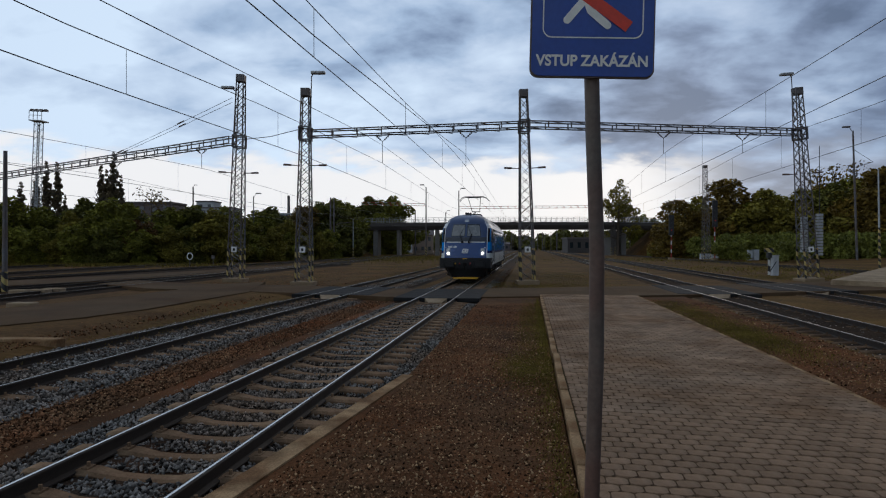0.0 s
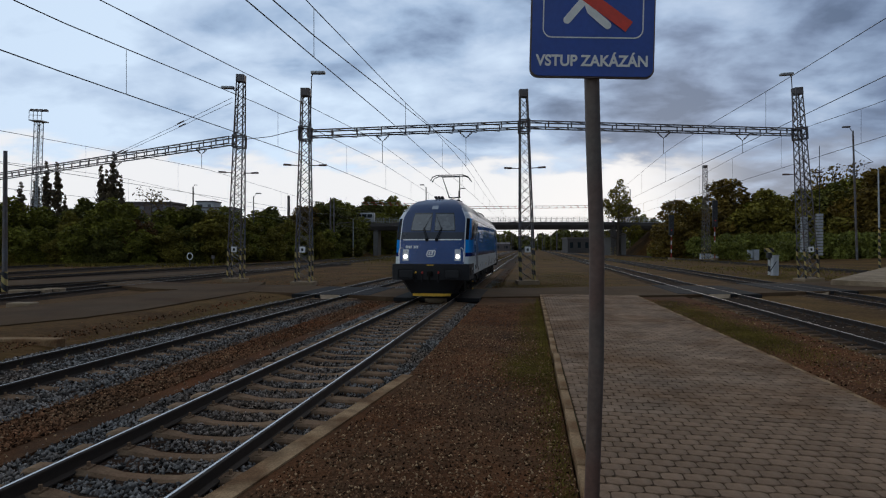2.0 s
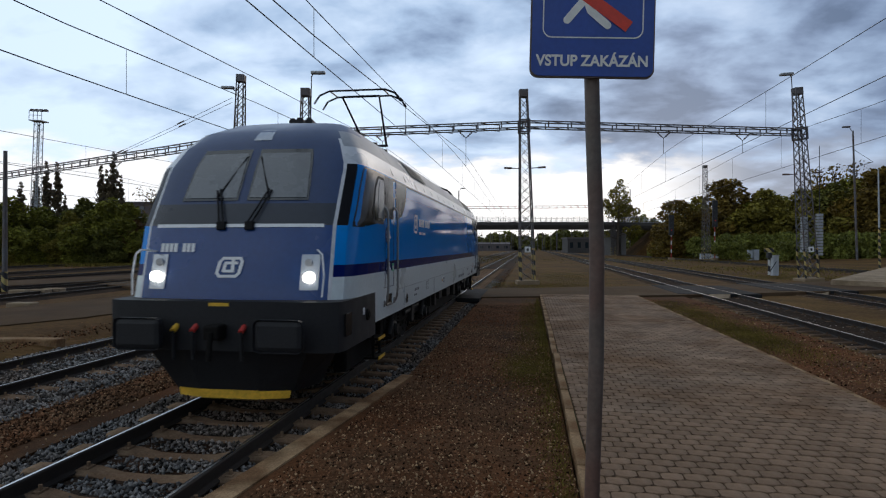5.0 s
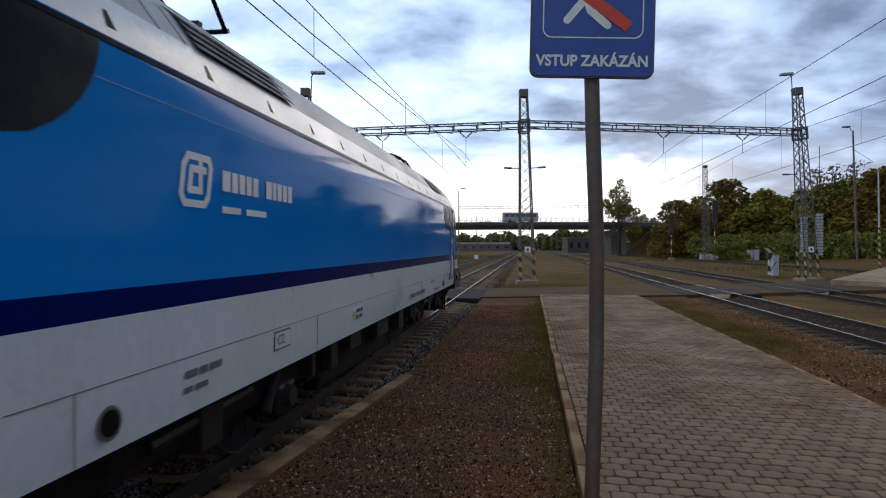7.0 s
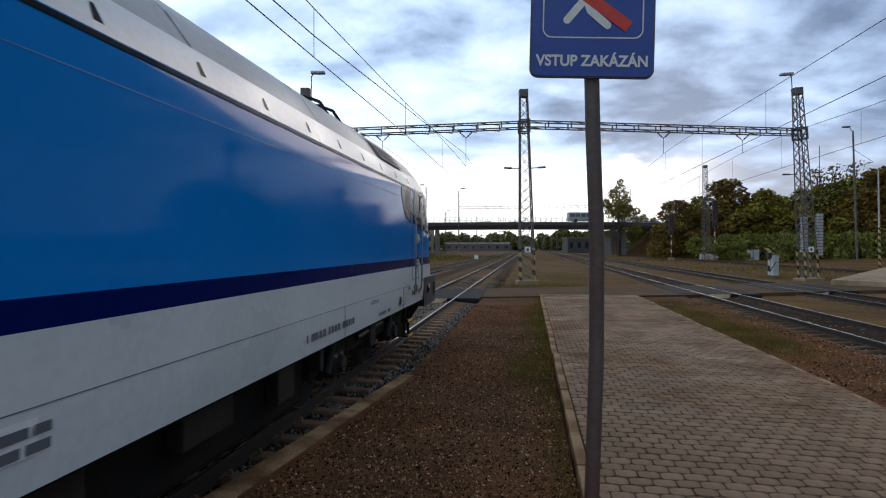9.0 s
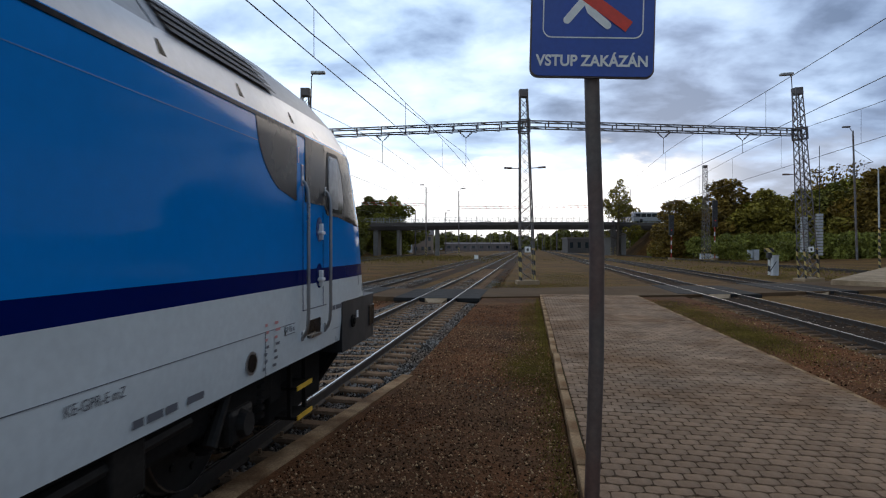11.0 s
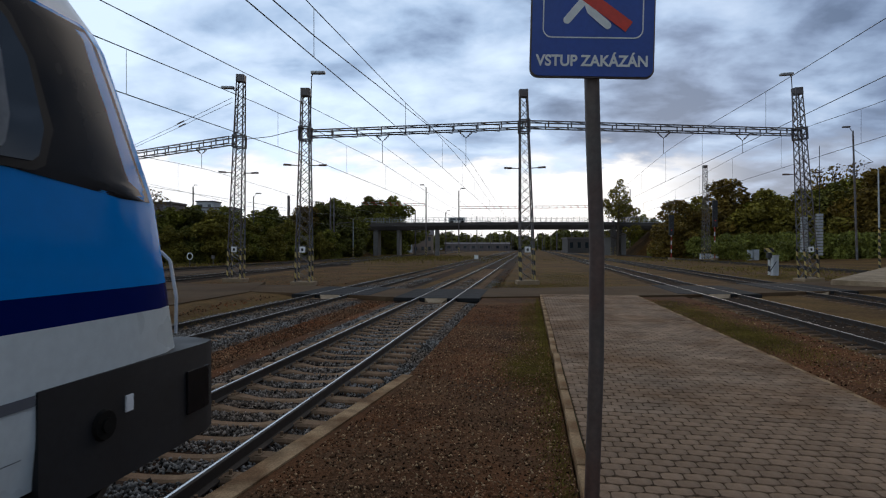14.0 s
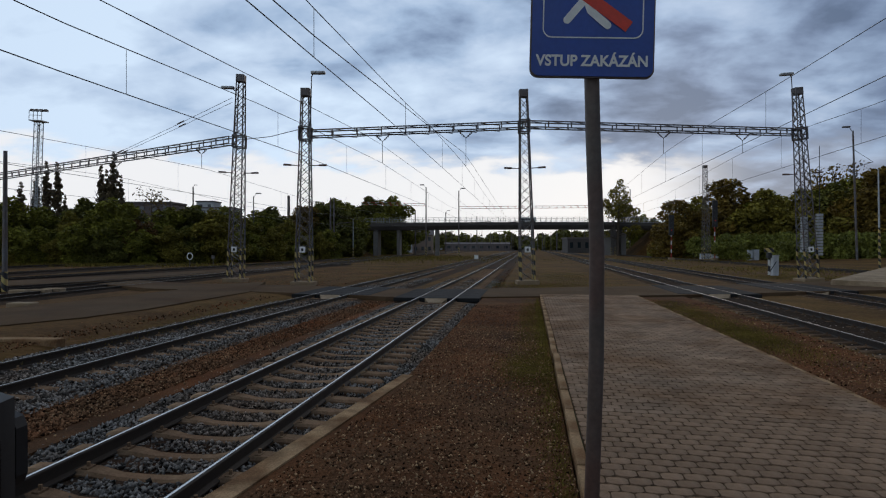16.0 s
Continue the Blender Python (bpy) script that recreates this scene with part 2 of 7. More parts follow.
def tube(bm, pts, r, n=10, mi=0):
    """One round tube through the points."""
    rings = []
    for i, p in enumerate(pts):
        a, b = Vector(pts[max(0, i - 1)]), Vector(pts[min(len(pts) - 1, i + 1)])
        d = (b - a).normalized()
        u = Vector((1, 0, 0)) if abs(d.x) < 0.8 else Vector((0, 1, 0))
        u = (u - d * u.dot(d)).normalized()
        w = d.cross(u)
        rings.append([bm.verts.new(Vector(p) + u * (r * math.cos(6.28319 * k / n)) + w * (r * math.sin(6.28319 * k / n))) for k in range(n)])
    for s, t in zip(rings, rings[1:]):
        for k in range(n):
            bm.faces.new((s[k], s[(k + 1) % n], t[(k + 1) % n], t[k])).material_index = mi
    bm.faces.new(rings[0][::-1])
    bm.faces.new(rings[-1])
    return bm


def sheet(bm, pts, mi=0):
    f = bm.faces.new([bm.verts.new(p) for p in pts])
    f.material_index = mi
    return bm


def slab(name, pts, z0, z1, material, label, category="", kind="structure"):
    """A flat polygon with thickness."""
    bm = bmesh.new()
    top = [bm.verts.new((x, y, z1)) for x, y in pts]
    bot = [bm.verts.new((x, y, z0)) for x, y in pts]
    bm.faces.new(top)
    bm.faces.new(bot[::-1])
    for i in range(len(pts)):
        j = (i + 1) % len(pts)
        bm.faces.new((top[i], bot[i], bot[j], top[j]))
    return tagged(part(name, bm, material), label, category, kind=kind)


def raw(name, verts, faces, material, parent=None, label="", smooth=False):
    me = bpy.data.meshes.new(name)
    me.from_pydata([tuple(v) for v in verts], [], [tuple(f) for f in faces])
    me.materials.append(material)
    if smooth:
        me.polygons.foreach_set("use_smooth", [True] * len(me.polygons))
    ob = new(name, me)
    ob.parent = parent
    if label:
        tagged(ob, label)
    return ob


def lettering(name, text, size, material, m, parent=None, thick=0.001, align="LEFT", squeeze=1.0, bold=0.0):
    """Words in the built-in font, as a mesh."""
    cu = bpy.data.curves.new(name, "FONT")
    cu.offset = bold * size
    cu.body, cu.size, cu.extrude, cu.align_x, cu.align_y = text, size, thick, align, "CENTER"
    tmp = new(name, cu)
    bpy.context.view_layer.update()
    me = bpy.data.meshes.new_from_object(tmp.evaluated_get(bpy.context.evaluated_depsgraph_get()))
    bpy.data.objects.remove(tmp)
    me.transform(Matrix.Diagonal((squeeze, 1, 1, 1)))
    me.materials.clear()
    me.materials.append(material)
    ob = new(name, me)
    ob.parent = parent
    ob.matrix_basis = m
    return ob


def pebbles(name, pts, size, material, label, category, rng, parent=None):
    """Many loose angular stones in one mesh."""
    base = np.array([(1, 0, 0), (-1, 0, 0), (0, 1, 0), (0, -1, 0), (0, 0, 1), (0, 0, -1)], float)
    tri = np.array([(0, 2, 4), (2, 1, 4), (1, 3, 4), (3, 0, 4), (2, 0, 5), (1, 2, 5), (3, 1, 5), (0, 3, 5)])
    n = len(pts)
    sc = size * rng.uniform(0.5, 1.25, (n, 1, 1)) * rng.uniform(0.65, 1.2, (n, 1, 3))
    v = (base[None] * (1 + rng.uniform(-0.35, 0.35, (n, 6, 3)))) + rng.uniform(-0.25, 0.25, (n, 6, 3))
    v = v * sc
    a = rng.uniform(0, 6.283, n)
    b = rng.uniform(-0.7, 0.7, n)
    ca, sa, cb, sb = np.cos(a)[:, None], np.sin(a)[:, None], np.cos(b)[:, None], np.sin(b)[:, None]
    y2, z2 = v[..., 1] * cb - v[..., 2] * sb, v[..., 1] * sb + v[..., 2] * cb
    x3, y3 = v[..., 0] * ca - y2 * sa, v[..., 0] * sa + y2 * ca
    v = np.stack([x3, y3, z2], -1) + np.asarray(pts)[:, None, :]
    f = (tri[None] + 6 * np.arange(n)[:, None, None]).reshape(-1, 3)
    me = bpy.data.meshes.new(name)
    me.vertices.add(n * 6)
    me.vertices.foreach_set("co", v.reshape(-1))
    me.loops.add(len(f) * 3)
    me.loops.foreach_set("vertex_index", f.reshape(-1).astype(np.int32))
    me.polygons.add(len(f))
    me.polygons.foreach_set("loop_start", np.arange(0, len(f) * 3, 3, dtype=np.int32))
    me.update(calc_edges=True)
    me.materials.append(material)
    ob = new(name, me)
    ob.parent = parent
    return tagged(ob, label, category, kind="stuff")


# ---- ground, one sheet to the horizon ----
def build_ground():
    xs = sorted({*(-2500, -900, -300, 400, 1000, 2500), *range(-120, 141, 10), -11.2, -10.8, -1.75, -1.45, 5.9, 6.3, 15.3, 15.7})
    ys = sorted({*(-600, -200, -60, 400, 900, 1800, 3500), *range(-20, 261, 10)})
    bm = bmesh.new()
    g = {}
    for x in xs:
        for y in ys:
            h = (-0.34 if -11 < x < -1.6 else -0.19) + 0.02 * noise.noise(Vector((x * 0.03, y * 0.03, 0)))
            if x > 36:
                h += min(1.2, (x - 36) * 0.05)
            g[x, y] = bm.verts.new((x, y, h))
    for i in range(len(xs) - 1):
        for j in range(len(ys) - 1):
            bm.faces.new((g[xs[i], ys[j]], g[xs[i + 1], ys[j]], g[xs[i + 1], ys[j + 1]], g[xs[i], ys[j + 1]]))
    return tagged(part("ground", bm, M["ground"]), "brown trodden earth of a railway yard with patches of grass", "ground", kind="structure")


build_ground()
RNG = np.random.default_rng(7)
slab("ash_path", [(-2.84, 2.2), (-3.14, -3), (0.42, -3), (0.42, 25.6), (-1.9, 25.0), (-1.98, 9.71)], -0.3, -0.075, M["ash"], "dark brown trodden ash and gravel strip beside the track", "ground")
slab("ash_verge", [(4.6, -3), (6.6, -3), (6.6, 27), (4.6, 26.2)], -0.3, -0.09, M["ash"], "brown ash and grass verge between paving and track", "ground")
slab("asphalt_crossing", [(-10.1, 25.7), (-5.9, 24.3), (-2.0, 24.7), (0.3, 25.4), (4.4, 26.3), (7.4, 27.4), (12, 29.4), (17.2, 31.6), (34, 38), (36, 46), (22, 41.4), (15, 37.2), (9.1, 33.8), (4.8, 32.4), (0.4, 30.6), (-1.9, 29.9), (-5.3, 29), (-8.5, 29.6), (-12, 30.8), (-18.4, 31.2), (-24, 34.2), (-24, 30.6), (-19, 27.5), (-12.6, 26.2)], -0.25, -0.018, M["asphalt"], "worn grey asphalt path crossing the tracks on the level", "path")
slab("service_path", [(-14.72, 12.42), (-13.74, 13.91), (-12.92, 15.93), (-12.58, 18.04), (-12.67, 21.58), (-12.74, 25.95), (-15.44, 33.62), (-16.68, 31.27), (-16.87, 27.21), (-16.78, 24.05), (-17.11, 20.23), (-17.48, 17.7), (-18.02, 15.2)], -0.25, -0.010, M["asphalt"], "grey asphalt service path running between tracks", "path")


def earth_strip():
    """Uneven bare earth falling from the service path to the track."""
    bm = bmesh.new()
    cols = ((-17.9, -0.04), (-14, -0.03), (-12.7, -0.035), (-12.0, -0.06), (-11.3, -0.10), (-10.7, -0.17), (-10.2, -0.25))
    prev = None
    for k in range(34):
        y = 6 + 0.62 * k
        row = [bm.verts.new((x + 0.12 * noise.noise(Vector((x, y * 0.8, 3))), y, z - 0.012 + 0.02 * noise.noise(Vector((x * 2, y * 1.3, 1))))) for x, z in cols]
        for a, b in zip(range(len(cols) - 1), range(1, len(cols))):
            if prev:
                bm.faces.new((prev[a], prev[b], row[b], row[a]))
        prev = row
    return tagged(part("earth_strip", bm, M["ground"], smooth=True), "bare brown earth between the path and the track", "ground", kind="structure")


earth_strip()
slab("far_service_path", [(-29.24, 24.67), (-27.86, 28.21), (-26.27, 31.5), (-25.62, 33.98), (-23.92, 44.85), (-23.07, 56.69), (-26.67, 65.53), (-28.21, 52.89), (-29.34, 42.07), (-32.04, 32.44), (-33.6, 28.35)], -0.25, -0.03, M["asphalt"], "pale asphalt path between sidings", "path")


# ---- tracks ----
RAIL = [(-0.06, -0.17), (0.06, -0.17), (0.06, -0.155), (0.012, -0.135), (0.010, -0.045), (0.036, -0.034), (0.036, -0.010), (0.026, -0.001), (0.013, 0.0), (-0.013, 0.0), (-0.026, -0.001), (-0.036, -0.010), (-0.036, -0.034), (-0.010, -0.045), (-0.012, -0.135), (-0.06, -0.155)]


def rail_mesh(name, head, y0, y1):
    bm = bmesh.new()
    ring = [[bm.verts.new((x, y, z)) for x, z in RAIL] for y in (y0, y1)]
    k = len(RAIL)
    for i in range(k):
        f = bm.faces.new((ring[0][i], ring[0][(i + 1) % k], ring[1][(i + 1) % k], ring[1][i]))
        f.material_index = 1 if i == 8 else 0
    bm.faces.new(ring[0][::-1])
    bm.faces.new(ring[1])
    ob = part(name, bm, [M["rail"], head])
    me = ob.data
    bpy.data.objects.remove(ob)
    return me


def sleeper_mesh(key="sleeper"):
    """Concrete sleeper with a lowered waist, canted seats and chamfered edges."""
    bm = bmesh.new()
    prof = [(-1.30, 0.0), (-1.26, 0.02), (-0.9, 0.035), (-0.55, 0.02), (-0.3, -0.02), (0, -0.03), (0.3, -0.02), (0.55, 0.02), (0.9, 0.035), (1.26, 0.02), (1.30, 0.0)]
    rows = []
    for x, z in prof:
        w = 0.120 if abs(x) > 0.5 else 0.095
        rows.append([bm.verts.new((x, -w, z - 0.2)), bm.verts.new((x, -w, z - 0.03)), bm.verts.new((x, -w + 0.035, z)), bm.verts.new((x, w - 0.035, z)), bm.verts.new((x, w, z - 0.03)), bm.verts.new((x, w, z - 0.2))])
    for a, b in zip(rows, rows[1:]):
        for i in range(5):
            bm.faces.new((a[i], a[i + 1], b[i + 1], b[i]))
    bm.faces.new(rows[0])
    bm.faces.new(rows[-1][::-1])
    for v in bm.verts:
        v.co.z -= 0.172
    # rail clips and bolts
    for s in (-0.7535, 0.7535):
        for d in (-0.11, 0.11):
            box(bm, s + d - 0.035, s + d + 0.035, -0.06, 0.06, -0.165, -0.13)
            rod(bm, (s + d, 0, -0.15), (s + d, 0, -0.085), 0.018, n=6)
    ob = part("sleeper", bm, M[key])
    me = ob.data
    bpy.data.objects.remove(ob)
    return me


SLEEPER = sleeper_mesh()
OLD_SLEEPER = sleeper_mesh("oldsleeper")
RAILS = {"worn": rail_mesh("rail", M["wornhead"], -30, 420), "used": rail_mesh("rail", M["railhead"], -30, 420), "old": rail_mesh("rail", M["oldhead"], -30, 420)}


def bed(name, x, y0, y1, half, z, label, material="ballast", turn=0.0, piv=0.0, foot=-0.36):
    """Ballast bed with rounded shoulders and uneven surface."""
    bm = bmesh.new()
    prof = [(-half - 0.7, foot), (-half, z - 0.02), (-0.95, z + 0.005), (-0.55, z + 0.01), (-0.2, z - 0.01), (0.2, z - 0.01), (0.55, z + 0.01), (0.95, z + 0.005), (half, z - 0.02), (half + 0.7, foot)]
    prev = None
    y = y0
    while y < y1:
        row = [bm.verts.new((px, y - piv, pz - 0.02 + 0.02 * noise.noise(Vector((x + px * 3, y * 1.7, 0))))) for px, pz in prof]
        if prev:
            for i in range(len(row) - 1):
                bm.faces.new((prev[i], prev[i + 1], row[i + 1], row[i]))
        prev = row
        y += 0.5 if y < 40 else 5
    ob = part(name, bm, M[material], smooth=True)
    ob.matrix_basis = pose(x, piv, 0, 0, 0, turn)
    return tagged(ob, label, "ballast", kind="structure")


def track(n, x, y0, y1, head, label, sleepers_to, first=-6.0, turn=0.0, piv=0.0, reach=1.0):
    t = thing("track_%d" % n, pose(x, piv, 0, 0, 0, turn), label, "railway track", kind="structure")
    for s in (-0.7535, 0.7535):
        ob = new("rail", RAILS[head])
        ob.parent = t
        ob.matrix_basis = pose(s, -piv, 0) @ Matrix.Diagonal((1, reach, 1, 1))
    k = 0
    y = first
    while y < sleepers_to:
        ob = new("sleeper", SLEEPER if n < 3 else OLD_SLEEPER)
        ob.parent = t
        ob.matrix_basis = pose(random.uniform(-0.02, 0.02), y - piv, random.uniform(-0.008, 0.006), 0, 0, random.uniform(-0.6, 0.6))
        y += 0.6
        k += 1
    return t


bed("ballast_bed_1", -3.7, -6, 420, 1.45, -0.19, "grey crushed stone ballast with rusty brown stains")
bed("ballast_bed_2", -8.5, -6, 420, 1.45, -0.150, "grey crushed stone ballast with rusty brown stains")
bed("ballast_bed_3", 8.25, -6, 420, 1.1, -0.145, "dark brown worn ballast under the tracks", "oily", foot=-0.26)
bed("ballast_bed_4", 13.4, -6, 420, 1.1, -0.145, "dark brown worn ballast under the tracks", "oily", foot=-0.26)
for n, x, y1, turn, piv in ((5, -21.65, 180, 3.55, 21.2), (6, -33.9, 200, -2.0, 33.8), (7, -41.0, 200, 5.8, 41), (8, -53.4, 200, 6.4, 53.5), (9, 28.3, 200, 2.6, 60), (10, -26.0, 74, -4.6, 26.4)):
    bed("ballast_bed_%d" % n, x, 4, y1, 2.1 if n in (6, 7, 8) else 1.3, -0.11, "dark oily brown ballast of a siding", "siding", turn, piv, -0.25)
TRACKS = [
    track(1, -3.7, -30, 420, "used", "well-used main track with bright railheads on concrete sleepers", 60),
    track(2, -8.5, -30, 420, "worn", "second main track with bright railheads on concrete sleepers", 60),
    track(3, 8.25, -30, 420, "worn", "main track with dark rails on concrete sleepers", 60),
    track(4, 13.4, -30, 420, "old", "outer track with dark rails on worn sleepers", 55),
    track(5, -21.65, -30, 420, "worn", "siding track with dark rails sunk in brown earth", 45, 8, 3.55, 21.2),
    track(6, -33.9, -30, 420, "old", "rusty siding track in brown earth", 60, 20, -2.0, 33.8),
    track(7, -41.0, -30, 420, "old", "rusty siding track in brown earth", 60, 25, 5.8, 41),
    track(8, -53.4, -30, 420, "old", "rusty siding track along the edge of the wood", 70, 30, 6.4, 53.5),
    track(9, 28.3, -30, 420, "old", "rusty side track beside the bushes", 110, 36, 2.6, 60),
    track(10, -26.0, -30, 420, "old", "rusty siding track joining the next one at a turnout", 70, 6, -4.6, 26.4, 0.17),
]


def ballast_points(x, y0, y1, n, half=1.85, cover=0.02, lift=0.0):
    y = y0 + (y1 - y0) * RNG.uniform(0, 1, n) ** 1.8
    d = RNG.uniform(-half, half, n)
    ph = ((y + 6.0) % 0.6)
    ok = (np.abs(np.abs(d) - 0.7535) > 0.06) & ~((np.minimum(ph, 0.6 - ph) < 0.125) & (np.abs(d) < 1.30) & (RNG.uniform(0, 1, n) > np.where(np.abs(d) > 0.95, 0.6, cover)))
    ok &= ~((y > 23.6) & (y < 29.4))
    y, d = y[ok], d[ok]
    z = np.where(np.abs(d) < 1.5, -0.203, -0.203 - (np.abs(d) - 1.5) * 0.12) + RNG.uniform(-0.022, 0.016, len(d)) + lift
    return np.stack([x + d, y, z], -1)


pebbles("ballast_stones", np.concatenate([ballast_points(-3.7, 2.5, 42, 78000), ballast_points(-8.5, 6, 42, 46000, 1.85, 0.8, 0.035), ballast_points(8.25, 9, 30, 3000, 1.6, 0.3, 0.02)]), 0.0265, M["stone"], "loose grey and rust-stained crushed ballast stones", "ballast", RNG)


def ash_points(n, y1, z):
    p = strip_points(-2.75, 0.42, 3.0, y1, n, z)
    edge = np.where(p[:, 1] < 9.7, -2.68 + (p[:, 1] - 2.2) * 0.116, -1.95)
    return p[p[:, 0] > edge]


def strip_points(x0, x1, y0, y1, n, z):
    y = y0 + (y1 - y0) * RNG.uniform(0, 1, n) ** 2.0
    return np.stack([RNG.uniform(x0, x1, n), y, np.full(n, z) + RNG.uniform(-0.006, 0.004, n)], -1)


slab("cess", [(-6.9, -6), (-5.4, -6), (-5.4, 24.2), (-6.9, 24.6)], -0.3, -0.205, M["ash"], "rust-brown gravel between the two main tracks", "ground")
pebbles("cess_stones", strip_points(-6.6, -5.72, 4, 24, 11000, -0.197), 0.026, M["gravel"], "rust-brown loose stones between the main tracks", "gravel", RNG)
pebbles("ash_gravel", ash_points(42000, 22, -0.074), 0.016, M["gravel"], "fine brown and grey gravel trodden into the ash path", "gravel", RNG)
pebbles("pale_grit", np.concatenate([ash_points(5200, 16, -0.070), strip_points(4.65, 6.7, 7, 20, 900, -0.084), strip_points(-6.8, -5.5, 4, 24, 900, -0.18)]), 0.014, M["speck"], "scattered pale grit and leaf crumbs", "grit", RNG)
pebbles("earth_gravel", np.concatenate([strip_points(-12.6, -10.7, 8, 25, 1800, -0.095), strip_points(-2.0, 6.0, 31, 60, 5000, -0.2), strip_points(-20, -11, 30, 60, 6000, -0.19)]), 0.03, M["gravel"], "brown gravel scattered on bare earth", "gravel", RNG)
pebbles("verge_gravel", strip_points(4.7, 6.7, 7, 24, 5000, -0.088), 0.022, M["gravel"], "brown gravel scattered on the verge", "gravel", RNG)


def crossing_panels(x, y0, y1):
    """Black rubber level-crossing panels between and beside the rails, with ribbed ends."""
    t = thing("crossing_deck", pose(x, (y0 + y1) / 2, 0), "black rubber level crossing panels set between the rails", "crossing deck", "track crossing decks")
    h = (y1 - y0) / 2
    for a, b in ((-1.75, -0.80), (-0.69, 0.69), (0.80, 1.75)):
        n = 4
        for k in range(n):
            bm = bmesh.new()
            s0 = -h + 2 * h * k / n
            box(bm, a, b, s0 + 0.01, s0 + 2 * h / n - 0.01, -0.17, -0.004 if a != -0.69 else -0.012, 0.012)
            part("panel", bm, M["rubber"], t)
    for k in (-1, 1):
        bm = bmesh.new()
        vs = [(-0.45, k * h, -0.02), (0.45, k * h, -0.02), (0.28, k * (h + 0.28), -0.17), (-0.28, k * (h + 0.28), -0.17)]
        sheet(bm, vs if k < 0 else vs[::-1])
        sheet(bm, [(-0.45, k * h, -0.02), (-0.28, k * (h + 0.28), -0.17), (-0.45, k * h, -0.17)])
        sheet(bm, [(0.45, k * h, -0.02), (0.28, k * (h + 0.28), -0.17), (0.45, k * h, -0.17)])
        part("end_ramp", bm, M["concrete"], t, "grey sloping deflector ramp")
    return t


crossing_panels(-3.7, 23.8, 29.0)
crossing_panels(-8.5, 24.9, 29.9)
crossing_panels(8.25, 27.6, 33.4)
crossing_panels(13.4, 30.2, 36)

# concrete slab lying beside the track, and the paving's kerb
slab("edge_slab", [(-2.07, 9.71), (-1.89, 9.69), (-2.76, 2.20), (-3.04, 2.20)], -0.3, -0.055, M["kerb"], "weathered brown-grey concrete edging strip beside the rail", "kerb")


def build_kerb():
    k = thing("kerb", pose(0, 0, 0), "line of narrow weathered concrete kerb stones along the paving", "kerb", kind="structure")
    bm = bmesh.new()
    box(bm, -0.055, 0.055, -0.49, 0.49, -0.28, 0.028, 0.012)
    me = part("kerb_stone", bm, M["kerb"], k)
    for i in range(24):
        o = me if i == 0 else new("kerb_stone", me.data)
        o.parent = k
        o.matrix_basis = pose(0.505 + 0.012 * random.uniform(-1, 1), 2.2 + i, random.uniform(-0.012, 0.008), 0, random.uniform(-1.5, 1.5), random.uniform(-0.5, 0.5))
    for i in range(24):
        o = new("kerb_stone", me.data)
        o.parent = k
        o.matrix_basis = pose(4.50 + 0.015 * random.uniform(-1, 1), 2.7 + i, -0.03 + random.uniform(-0.01, 0.008), 0, random.uniform(-1.5, 1.5), random.uniform(-0.5, 0.5))


build_kerb()



